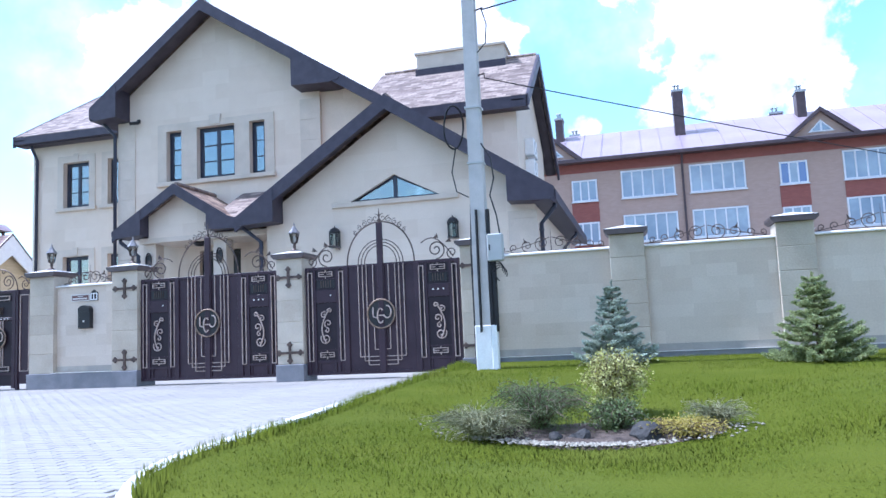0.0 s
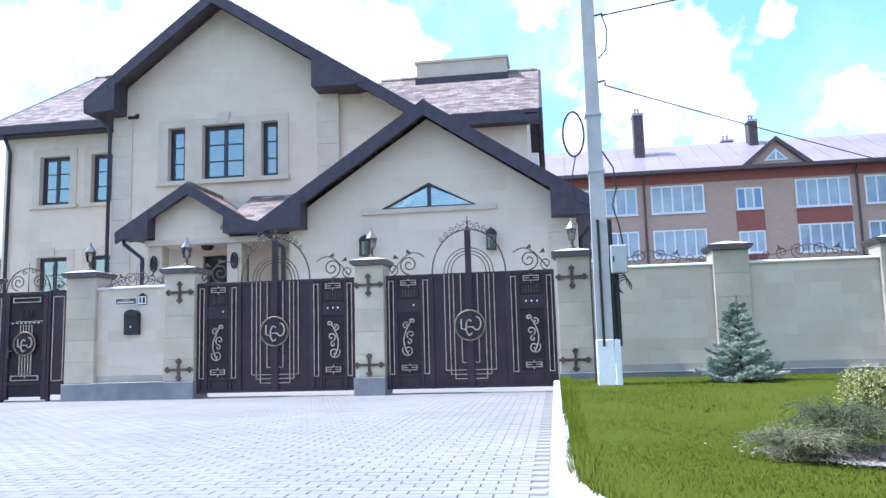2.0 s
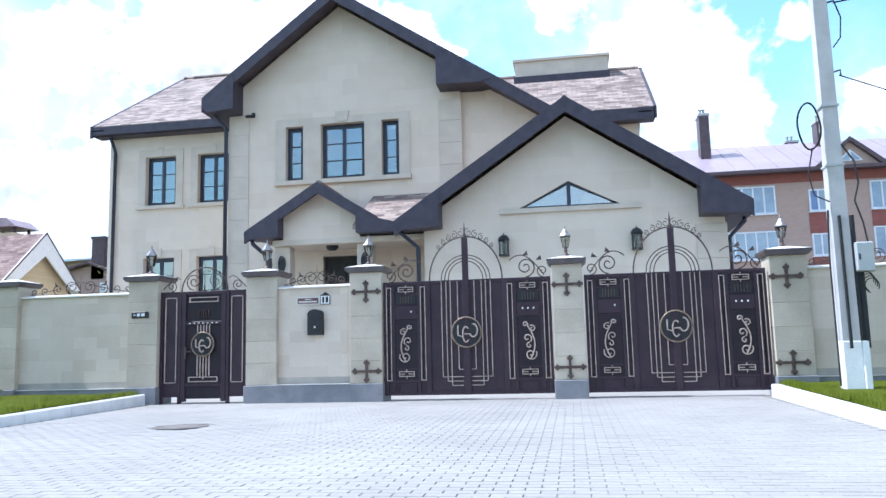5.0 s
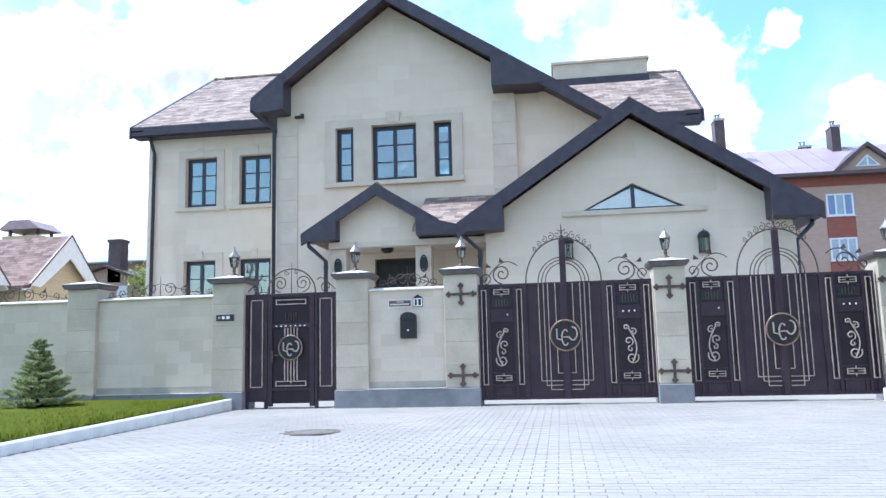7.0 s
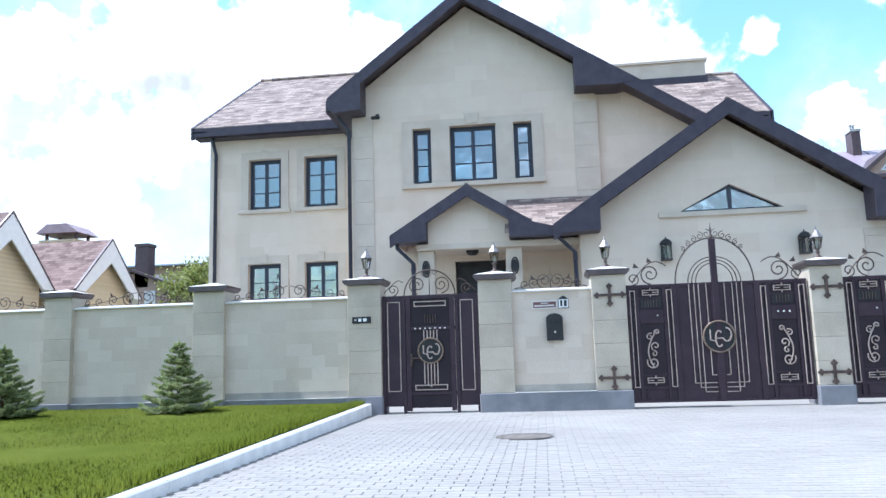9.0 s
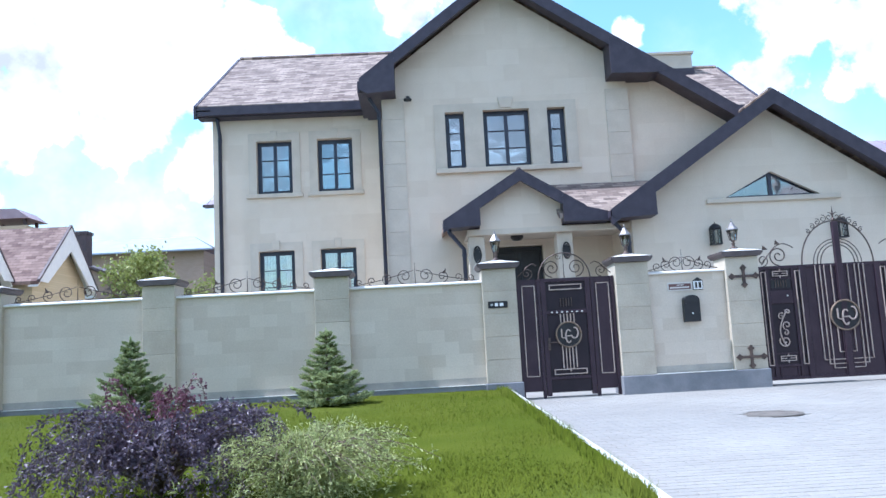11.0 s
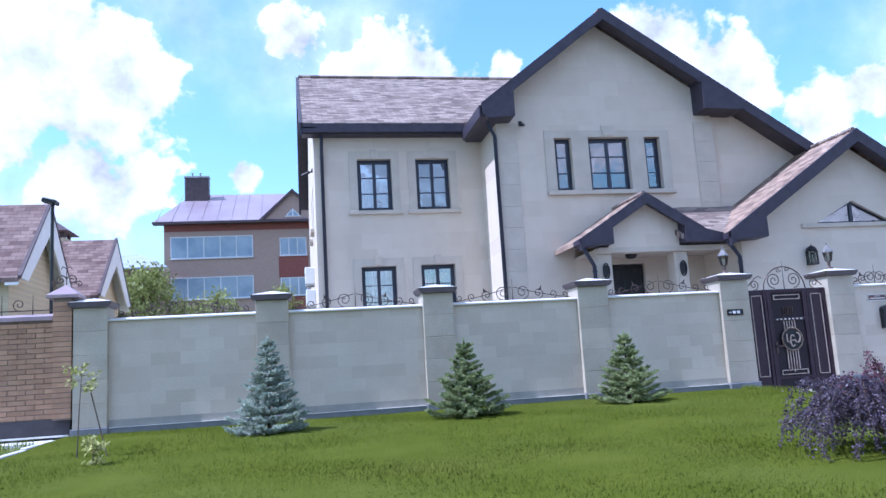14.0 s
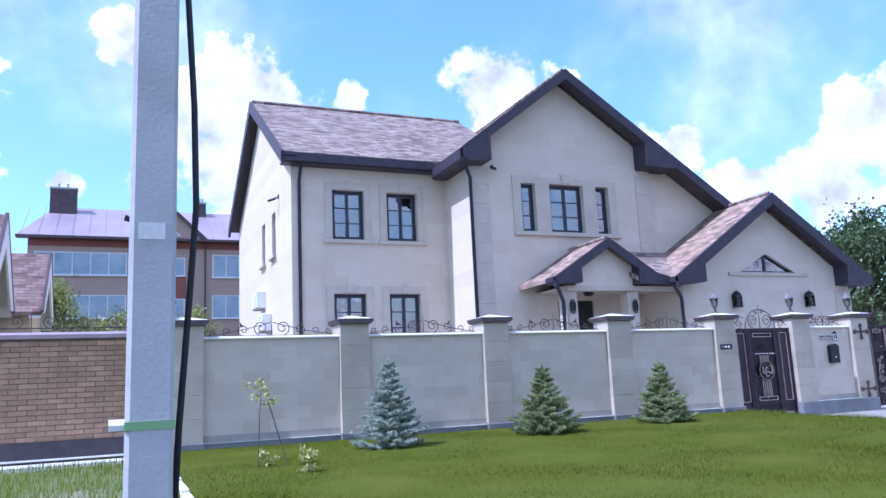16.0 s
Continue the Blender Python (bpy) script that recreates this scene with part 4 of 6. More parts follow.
        for k in ((-1, 0, 1) if s > 0 else (1,)):
            part("rivet", Build().lathe([(0.013, 1.452), (0.013, 1.478)], s * c + 0.09 * k, -0.026, 8), COPING, lf, "pale round rivet")
        # no real recess: its depth is put into a darker sheet set proud
        part("dark_field_sheet", Build().box(s * c - half + 0.06, s * c + half - 0.08, -0.006, 0.0, 0.35, H - 0.06), GATEDARK, lf)
        sc = Build()
        for (cx, cz, r, t0, tn, wy) in ((0.02, 0.72, 0.10, 0.5, 1.5, -1), (-0.03, 0.98, 0.075, -0.9, 1.1, 1), (0.05, 1.13, 0.06, 2.2, 1.2, -1), (-0.06, 1.20, 0.045, 0.0, 1.1, 1), (0.0, 0.86, 0.05, 1.5, 1.0, 1)):
            sc.tube(spiral(s * (c + cx), cz, r, tn, t0 if s > 0 else math.pi - t0, -0.025, wy * s), 0.011, 5)
        sc.tube([(s * (c + 0.09 * math.sin(6.0 * (z - 0.62))), -0.025, z) for z in [0.64 + 0.04 * i for i in range(15)]], 0.012, 5)
        part("scroll", sc, GOLD, lf)
        # crest over the side field
        cr = Build()
        cr.tube(spiral(s * (c - 0.02), H + 0.17, 0.165, 1.7, -math.pi / 2, 0.0, s, 30), 0.012, 5)
        cr.tube(spiral(s * (hw - 0.14), H + 0.10, 0.10, 1.4, -math.pi / 2, 0.0, -s), 0.010, 5)
        cr.tube([(s * (c - 0.28 + 0.56 * k), 0.0, H + 0.33 * math.sin(math.pi * (0.25 + 0.72 * k)) + 0.06 * (1 - k)) for k in [i / 12 for i in range(13)]], 0.010, 5)
        for cx, cz in ((c - 0.02, H + 0.38), (c + 0.2, H + 0.30)):
            cr.prism([(s * cx - 0.05, cz - 0.02), (s * cx + 0.05, cz - 0.02), (s * (cx + 0.03), cz + 0.06)], -0.006, 0.006)
        part("crest_scroll", cr, IRON, lf)
        ar = Build()
        for rx, rz in ((0.61, 0.72), (0.41, 0.41), (0.35, 0.36), (0.29, 0.31)):
            ar.tube([(s * (0.015 + (rx - 0.015) * math.cos(a)), 0.0, H + rz * math.sin(a)) for a in [math.pi / 2 * i / 12 for i in range(13)]], 0.013 if rx > 0.6 else 0.009, 5)
        part("arch", ar, IRON, lf)
        cu = Build()
        for k in range(5):
            a = math.pi / 2 * (0.52 + 0.105 * k)
            r = 0.042 + 0.008 * k
            cu.tube(spiral(s * (0.62 + r) * math.cos(a), H + (0.72 + r) * math.sin(a), r, 1.3, a * s + (0 if s > 0 else math.pi), 0.0, s, 14), 0.008, 4)
        part("arch_curl", cu, IRON, lf)
        if s < 0:
            strap_hinges(lf, -1, hw)
    part("middle_post", Build().box(-0.05, 0.05, -0.05, 0.02, Z0, H + 0.70), GATE, g, bevel=0.006)
    part("finial", Build().lathe([(0.02, H + 0.70), (0.03, H + 0.74), (0.012, H + 0.78), (0.018, H + 0.82), (0.002, H + 0.97)], 0, 0, 8), IRON, g)
    medallion(g, 0.0, 1.10, 0.245, -0.055)
    return g


def medallion(g, x, z, r, y):
    ring = Build()
    ring.tube([(x + r * math.cos(a), y, z + r * math.sin(a)) for a in [2 * math.pi * i / 28 for i in range(29)]], 0.015, 6)
    m = part("medallion_ring", ring, BRONZE, g, smooth=True)
    # black fill put in for the dark seen through the open ring
    part("medallion_dark_fill", Build().prism([(x + (r - 0.01) * math.cos(2 * math.pi * i / 24), z + (r - 0.01) * math.sin(2 * math.pi * i / 24)) for i in range(24)], y + 0.01, y + 0.02), BLACK, m)
    # an interlaced ornament of hooks and bars
    o = Build()
    k = r / 0.175
    o.tube([(x - 0.10 * k, y - 0.012, z + 0.08 * k), (x - 0.10 * k, y - 0.012, z - 0.035 * k), (x - 0.035 * k, y - 0.012, z - 0.055 * k)], 0.015, 4)
    o.tube([(x - 0.005 * k + 0.04 * k * math.cos(a), y - 0.015, z - 0.025 * k + 0.09 * k * math.sin(a)) for a in [0.8 + 4.7 * i / 10 for i in range(11)]], 0.015, 4)
    o.tube([(x - 0.03 * k, y - 0.015, z - 0.02 * k), (x + 0.03 * k, y - 0.015, z - 0.02 * k)], 0.013, 4)
    o.tube([(x + 0.08 * k + 0.05 * k * math.cos(a), y - 0.012, z + 0.02 * k + 0.075 * k * math.sin(a)) for a in [3.6 + 4.4 * i / 10 for i in range(11)]], 0.015, 4)
    part("ornament", o, GOLD, m, "pale bronze interlaced ornament")


gate = driveway_gate(2.83)
gate.matrix_basis = pose(-6.845, FENCE_Y + 0.02, 0)
gate_b = copy_thing(gate, pose(-3.515, FENCE_Y + 0.02, 0))
strap_hinges(gate_b, 1, 1.415, -3.515, FENCE_Y + 0.02)


def pedestrian_gate():
    W, H, Z0 = 1.66, 1.95, 0.04
    g = thing("pedestrian_gate", (0, 0, 0), "dark brown sheet-metal garden gate with bronze bars, closed", "gate")
    x0, x1, d0, d1 = -W / 2 + 0.02, W / 2 - 0.02, -0.42, 0.42
    for xa, xb in ((x0, d0), (d1, x1)):
        sp = part("side_panel", Build().box(xa, xb, 0, 0.03, 0.12, H), GATE, g)
        for xp in (xa, xb - 0.05):
            part("post", Build().box(xp, xp + 0.05, -0.025, 0.04, 0.0, H), GATE, sp)
        o = Build()
        a, b_, c, d = xa + 0.085, xb - 0.085, 0.36, H - 0.1
        o.box(a, a + 0.014, -0.018, 0, c, d).box(b_ - 0.014, b_, -0.018, 0, c, d).box(a, b_, -0.018, 0, c, c + 0.014).box(a, b_, -0.018, 0, d - 0.014, d)
        part("bar_frame", o, GOLD, sp)
    lf = part("leaf", Build().box(d0 + 0.01, d1 - 0.01, 0, 0.03, Z0 + 0.05, H - 0.01), GATEDARK, g)
    fr = Build().box(d0 + 0.01, d0 + 0.09, -0.03, 0.04, Z0, H).box(d1 - 0.09, d1 - 0.01, -0.03, 0.04, Z0, H).box(d0, d1, -0.026, 0.036, H - 0.06, H).box(d0, d1, -0.026, 0.036, 0.30, 0.35).box(d0, d1, -0.026, 0.036, 1.36, 1.42)
    part("frame", fr, GATE, lf, bevel=0.004)
    for zc_ in (1.80, 0.42):
        part("key_ornament", Build().box(-0.27, 0.27, -0.03, -0.005, zc_ + 0.03, zc_ + 0.045).box(-0.27, 0.27, -0.03, -0.005, zc_ - 0.045, zc_ - 0.03).box(-0.27, -0.255, -0.03, -0.005, zc_ - 0.03, zc_ + 0.03).box(0.255, 0.27, -0.03, -0.005, zc_ - 0.03, zc_ + 0.03), GOLD, lf)
    for k in range(7):
        part("rivet", Build().box(-0.25 + k * 0.083 - 0.014, -0.25 + k * 0.083 + 0.014, -0.045, -0.026, 1.38, 1.40), COPING, lf, "pale rivet")
    gb = Build()
    for k in range(5):
        gb.box(-0.09 + k * 0.045 - 0.006, -0.09 + k * 0.045 + 0.006, -0.026, -0.0, 1.48, 1.62)
    part("grille", gb, IRON, lf)
    for k in (-2, -1, 0, 1, 2):
        part("bar", Build().box(k * 0.055 - 0.008, k * 0.055 + 0.008, -0.024, -0.004, 0.42 + 0.03 * abs(k), 1.36), GOLD, lf)
    medallion(lf, 0.0, 1.02, 0.205, -0.05)
    part("handle", Build().box(-0.345, -0.305, -0.05, -0.03, 0.78, 0.98).tube([(-0.325, -0.08, 0.9), (-0.2, -0.08, 0.9)], 0.012, 6).tube([(-0.325, -0.04, 0.9), (-0.325, -0.08, 0.9)], 0.012, 6), IRON, lf, "dark metal lever handle")
    cr = Build()
    cr.tube([(0.43 * math.cos(a), 0, H + 0.42 * math.sin(a)) for a in [math.pi * i / 20 for i in range(21)]], 0.012, 5)
    for s in (-1, 1):
        cr.tube(spiral(s * 0.2, H + 0.17, 0.15, 1.8, -math.pi / 2, 0, s, 30), 0.010, 5)
        cr.tube(spiral(s * 0.62, H + 0.10, 0.10, 1.5, -math.pi / 2, 0, -s), 0.009, 5)
        cr.tube(spiral(s * 0.09, H + 0.36, 0.05, 1.2, 0, 0, s, 14), 0.008, 4)
        cr.tube([(s * 0.45, 0, H + 0.22), (s * 0.52, 0, H + 0.26), (s * 0.6, 0, H + 0.22), (s * 0.78, 0, H + 0.05)], 0.009, 5)
    cr.tube([(0, 0, H), (0, 0, H + 0.52)], 0.010, 5, 0.003)
    part("crest", cr, IRON, g, "wrought-iron arched crest with scrolls")
    return g


pedestrian_gate().matrix_basis = pose(-11.47, FENCE_Y + 0.02, 0)


# ---- small things on the wall and the gates ----
LANTERNROOF = material("weathered_lantern_metal", (0.20, 0.18, 0.18), (0.32, 0.30, 0.29), rough=0.4, scale=14, metal=0.5, bump=0.05)


def pillar_lantern(x):
    y, z = PILLAR_Y + 0.25, CAP0 + 0.16
    l = thing("pillar_lantern", (x, y, z), "dark metal post lantern with pale pointed roof on pillar", "lantern", "lanterns on the pillars")
    part("base", Build().lathe([(0.075, z - 0.02), (0.07, z + 0.015), (0.035, z + 0.03), (0.022, z + 0.06), (0.034, z + 0.085), (0.02, z + 0.11), (0.045, z + 0.14)], x, y, 10), IRON, l, smooth=True)
    part("glass", Build().lathe([(0.05, z + 0.145), (0.085, z + 0.32)], x, y, 6), LAMPGLASS, l, "clear lantern glass")
    cage = Build()
    for k in range(6):
        a = 2 * math.pi * (k + 0.5) / 6
        cage.tube([(x + 0.052 * math.cos(a), y + 0.052 * math.sin(a), z + 0.14), (x + 0.088 * math.cos(a), y + 0.088 * math.sin(a), z + 0.325)], 0.007, 4)
    part("cage", cage, IRON, l)
    part("roof", Build().lathe([(0.105, z + 0.32), (0.10, z + 0.335), (0.05, z + 0.40), (0.03, z + 0.44), (0.012, z + 0.455), (0.018, z + 0.475), (0.002, z + 0.52)], x, y, 6), LANTERNROOF, l, "grey metal pointed roof")
    part("bulb", Build().lathe([(0.015, z + 0.15), (0.03, z + 0.2), (0.03, z + 0.24), (0.01, z + 0.27)], x, y, 8), WHITE, l)


for px in (-12.57, -10.37, -8.53, -5.18, -1.80):
    pillar_lantern(px)


def wall_lantern(x, y, z):
    l = thing("wall_lantern", (x, y, z), "black iron wall lantern with frosted glass", "lantern", "lanterns on the house wall")
    part("back_plate", Build().box(x - 0.05, x + 0.05, y - 0.02, y, z - 0.22, z + 0.22), BLACK, l, bevel=0.01)
    part("arm", Build().tube([(x, y - 0.02, z + 0.16), (x, y - 0.1, z + 0.26), (x, y - 0.16, z + 0.24)], 0.012, 6), BLACK, l)
    part("body", Build().box(x - 0.11, x - 0.085, y - 0.27, y - 0.245, z - 0.2, z + 0.14).box(x + 0.085, x + 0.11, y - 0.27, y - 0.245, z - 0.2, z + 0.14).box(x - 0.11, x - 0.085, y - 0.075, y - 0.05, z - 0.2, z + 0.14).box(x + 0.085, x + 0.11, y - 0.075, y - 0.05, z - 0.2, z + 0.14).box(x - 0.12, x + 0.12, y - 0.28, y - 0.04, z - 0.23, z - 0.2), BLACK, l)
    part("glass", Build().box(x - 0.085, x + 0.085, y - 0.245, y - 0.075, z - 0.2, z + 0.14), LAMPGLASS, l, "frosted lantern glass")
    part("roof", Build().lathe([(0.15, z + 0.14), (0.145, z + 0.18), (0.11, z + 0.24), (0.05, z + 0.28), (0.012, z + 0.29), (0.012, z + 0.33)], x, y - 0.16, 8), BLACK, l, smooth=True)


wall_lantern(-6.65, GAR_Y, 3.25)
wall_lantern(-3.55, GAR_Y, 3.27)

for x in (-12.4, -10.2):
    l = thing("porch_lantern", (x, 18.45, 3.1), "oval black wall lamp on a porch column", "lantern", "lanterns on the porch columns")
    o = [(x + 0.085 * math.cos(a), 3.12 + 0.2 * math.sin(a)) for a in [2 * math.pi * i / 16 for i in range(16)]]
    part("ring", Build().tube([(p, 18.40, q) for p, q in o + o[:1]], 0.02, 6), BLACK, l)
    part("shade", Build().prism([(x + (p - x) * 0.8, 3.12 + (q - 3.12) * 0.8) for p, q in o], 18.41, 18.45), BLACK, l)
solid("porch_ceiling_light", Build().lathe([(0.16, 3.66), (0.17, 3.60), (0.10, 3.53), (0.02, 3.52)], -11.3, 19.2, 14), BLACK, "dark round ceiling lamp under the porch", "lamp")

cctv = thing("security_camera", (-13.92, MAIN_Y, 7.7), "small dark bullet camera on the house wall", "security camera")
part("bracket", Build().box(-13.97, -13.87, MAIN_Y - 0.04, MAIN_Y, 7.64, 7.76).tube([(-13.92, MAIN_Y - 0.03, 7.68), (-13.92, MAIN_Y - 0.15, 7.62)], 0.02, 6), BLACK, cctv)
part("body", Build().tube([(-13.86, MAIN_Y - 0.12, 7.63), (-14.0, MAIN_Y - 0.34, 7.56)], 0.05, 8), BLACK, cctv)

copy_thing(cctv, pose(-19.78, 24.2, 7.45, rz=-90))

mb = thing("mailbox", (-9.41, FENCE_Y, 1.12), "black metal letter box with an arched top on the wall", "mailbox")
x0, x1 = -9.55, -9.285
arc = [(x1, 1.12), (x1, 1.48)] + [((x0 + x1) / 2 + 0.1325 * math.cos(a), 1.48 + 0.075 * math.sin(a)) for a in [math.pi * i / 10 for i in range(11)]] + [(x0, 1.12)]
part("box", Build().prism(arc, FENCE_Y - 0.10, FENCE_Y), BLACK, mb, bevel=0.006)
part("flap", Build().prism([(p * 0.94 + (x0 + x1) / 2 * 0.06, q) for p, q in arc[2:-1]] + [(x0 + 0.01, 1.43), (x1 - 0.01, 1.43)], FENCE_Y - 0.112, FENCE_Y - 0.10), BLACK, mb)
part("lock", Build().lathe([(0.014, 1.24), (0.014, 1.27)], (x0 + x1) / 2, FENCE_Y - 0.105, 8), COPING, mb, "pale round lock")

SIGN = material("sign_enamel", (0.55, 0.52, 0.48), (0.6, 0.57, 0.53), rough=0.4, scale=6, bump=0.02)
MAROON = material("sign_maroon", (0.11, 0.05, 0.05), (0.14, 0.07, 0.065), rough=0.4, bump=0.02)
sg = thing("street_sign", (-9.6, FENCE_Y, 1.72), "small framed enamel street sign with dark lettering bars on the wall", "sign")
part("plate", Build().box(-9.77, -9.36, FENCE_Y - 0.015, FENCE_Y, 1.64, 1.78), SIGN, sg)
part("field", Build().box(-9.75, -9.38, FENCE_Y - 0.019, FENCE_Y - 0.015, 1.66, 1.755), MAROON, sg)
part("lettering_bar", Build().box(-9.62, -9.5, FENCE_Y - 0.022, FENCE_Y - 0.019, 1.725, 1.74), SIGN, sg)
part("lettering_bar", Build().box(-9.73, -9.41, FENCE_Y - 0.022, FENCE_Y - 0.019, 1.68, 1.705), SIGN, sg)
nb = thing("house_plaque", (-9.26, FENCE_Y, 1.7), "small white plaque shaped like a house with dark bars", "sign")
part("plate", Build().prism([(-9.345, 1.64), (-9.175, 1.64), (-9.175, 1.79), (-9.26, 1.85), (-9.345, 1.79)], FENCE_Y - 0.015, FENCE_Y), BLACK, nb)
part("field", Build().prism([(-9.335, 1.65), (-9.185, 1.65), (-9.185, 1.785), (-9.335, 1.785)], FENCE_Y - 0.019, FENCE_Y - 0.015), WHITE, nb)
part("bar", Build().box(-9.31, -9.275, FENCE_Y - 0.022, FENCE_Y - 0.019, 1.67, 1.77), BLACK, nb)
part("bar", Build().box(-9.25, -9.205, FENCE_Y - 0.022, FENCE_Y - 0.019, 1.67, 1.77), BLACK, nb)

ic = thing("intercom", (-12.62, PILLAR_Y, 1.5), "small black door intercom plate on the gate pillar", "intercom")
part("plate", Build().box(-12.77, -12.45, PILLAR_Y - 0.02, PILLAR_Y, 1.505, 1.615), BLACK, ic, bevel=0.006)
part("button", Build().box(-12.66, -12.61, PILLAR_Y - 0.026, PILLAR_Y - 0.02, 1.535, 1.585), WHITE, ic)
part("button", Build().box(-12.58, -12.52, PILLAR_Y - 0.026, PILLAR_Y - 0.02, 1.535, 1.585), WHITE, ic)
part("lens", Build().box(-12.73, -12.69, PILLAR_Y - 0.026, PILLAR_Y - 0.02, 1.545, 1.575), STEELBOX, ic)


def aircon(x, y, z, side):
    a = thing("air_conditioner", (x, y, z), "white air-conditioner unit on the side wall", "air conditioner", "air conditioners on the house")
    xa, xb = sorted((x, x + side * 0.32))
    part("casing", Build().box(xa, xb, y - 0.42, y + 0.42, z, z + 0.58), WHITE, a, bevel=0.02)
    fx = x + side * 0.325
    part("fan_grille", Build().tube([(fx, y - 0.1 + 0.22 * math.cos(t), z + 0.29 + 0.22 * math.sin(t)) for t in [2 * math.pi * i / 20 for i in range(21)]], 0.012, 5), STEELBOX, a)
    for yb in (y - 0.34, y + 0.34):
        part("bracket", Build().box(xa, xb, yb - 0.02, yb + 0.02, z - 0.05, z), STEELBOX, a)


aircon(-2.75, 26.1, 6.7, 1)
aircon(-2.75, 26.0, 5.95, 1)
aircon(-19.78, 27.2, 4.05, -1)
aircon(-19.78, 26.1, 3.15, -1)

# ---- utility poles ----


def wire(name, a, b, sag, parent=None, r=0.012, n=16):
    a, b = Vector(a), Vector(b)
    pts = [a.lerp(b, i / n) - Vector((0, 0, sag * 4 * (i / n) * (1 - i / n))) for i in range(n + 1)]
    return part(name, Build().tube(pts, r, 5), CABLE, parent, smooth=True)


px, py, pz = -1.45, 10.9, lawn_z(10.9)
up = thing("utility_pole", (px, py, pz), "concrete utility pole with whitewashed foot, cables and meter box", "utility pole")
b = Build()
for (w0, z0), (w1, z1) in (((0.115, pz - 0.1), (0.08, 9.5)),):
    b.poly([(px - w0, py - w0, z0), (px + w0, py - w0, z0), (px + w0, py + w0, z0), (px - w0, py + w0, z0)][::-1])
    b.poly([(px - w1, py - w1, z1), (px + w1, py - w1, z1), (px + w1, py + w1, z1), (px - w1, py + w1, z1)])
    q0 = [(-1, -1), (1, -1), (1, 1), (-1, 1)]
    for i in range(4):
        (a, c), (d, e) = q0[i], q0[(i + 1) % 4]
        b.poly([(px + a * w0, py + c * w0, z0), (px + d * w0, py + e * w0, z0), (px + d * w1, py + e * w1, z1), (px + a * w1, py + c * w1, z1)])
part("shaft", b, CONCRETE, up, bevel=0.02)
part("painted_foot", Build().box(px - 0.122, px + 0.122, py - 0.122, py + 0.122, pz - 0.1, 0.80).box(px + 0.122, px + 0.21, py - 0.14, py - 0.02, pz - 0.1, 0.80), WHITE, up, "whitewashed foot", bevel=0.01)
for dx, r in ((0.145, 0.032), (0.20, 0.04), (-0.02, 0.02)):
    part("conduit", Build().tube([(px + dx, py - (0.10 if dx > 0 else 0.15), 0.7), (px + dx, py - (0.10 if dx > 0 else 0.13), 2.5 if dx != 0.20 else 1.75)], r, 8), CABLE, up, "black cable conduit")
part("conduit", Build().tube([(px - 0.15, py, 0.2), (px - 0.15, py, 1.9), (px - 0.12, py, 2.6)], 0.012, 6), CABLE, up)
bx = part("meter_box", Build().box(px + 0.13, px + 0.36, py - 0.2, py - 0.05, 1.72, 2.12), STEELBOX, up, "grey metal meter box", bevel=0.015)
part("latch", Build().box(px + 0.16, px + 0.18, py - 0.21, py - 0.2, 1.88, 1.96), BLACK, bx)
for k in range(4):
    part("cable_loop", Build().tube([(px + 0.25 + 0.09 * math.cos(a) + 0.02 * k, py - 0.14, 1.62 + 0.10 * math.sin(a) - 0.03 * k) for a in [2 * math.pi * i / 14 - 0.5 for i in range(12)]], 0.008, 5), CABLE, up)
part("cable_coil", Build().tube([(px - 0.30 + 0.15 * math.cos(a), py - 0.12 + 0.02 * math.sin(3 * a), 3.78 + 0.33 * math.sin(a)) for a in [2 * math.pi * i / 24 for i in range(74)]], 0.014, 5), CABLE, up, "coil of spare black cable")
part("cable", Build().tube([(px + 0.10, py - 0.1, 3.5), (px + 0.24, py - 0.12, 3.25), (px + 0.27, py - 0.12, 2.95), (px + 0.2, py - 0.12, 2.7), (px + 0.28, py - 0.12, 2.4), (px + 0.32, py - 0.12, 2.1)], 0.012, 6), CABLE, up)
part("cable", Build().tube([(px - 0.28, py - 0.12, 3.47), (px - 0.36, py - 0.1, 3.1), (px - 0.3, py - 0.1, 2.8), (px - 0.12, py - 0.12, 2.7)], 0.010, 6), CABLE, up)
for z in (3.2, 4.05):
    part("band", Build().box(px - 0.12, px + 0.12, py - 0.12, py + 0.12, z, z + 0.03), STEELBOX, up, "steel band")
part("hook", Build().tube([(px + 0.08, py - 0.05, 4.55), (px + 0.2, py - 0.05, 4.58), (px + 0.2, py - 0.05, 4.5)], 0.014, 5), IRON, up)
part("hook", Build().tube([(px + 0.08, py, 5.6), (px + 0.22, py, 5.63)], 0.014, 5), IRON, up)
part("cable", Build().tube([(px + 0.2, py - 0.05, 5.6), (px + 0.27, py - 0.05, 5.35), (px + 0.24, py - 0.05, 5.05), (px + 0.12, py - 0.1, 4.9)], 0.010, 5), CABLE, up)
wire("overhead_cable", (px + 0.2, py, 4.52), (16.0, 20.0, 1.9), 0.15, up, 0.009)
wire("overhead_cable", (px + 0.2, py, 5.6), (30.0, 6.0, 9.6), 0.5, up, 0.012)

qx, qy, qz = -24.56, 2.1, -0.05
up2 = thing("utility_pole", (qx, qy, qz), "square concrete street pole with a green band and a hanging cable", "utility pole")
part("shaft", Build().prism([(qx - 0.078, qy - 0.085), (qx + 0.078, qy - 0.085), (qx + 0.078, qy + 0.085), (qx - 0.078, qy + 0.085)], -0.4, 9.0, "z"), CONCRETE, up2, bevel=0.014)
GREEN = material("green_tape", (0.16, 0.32, 0.12), (0.22, 0.38, 0.17), rough=0.5, bump=0.02)
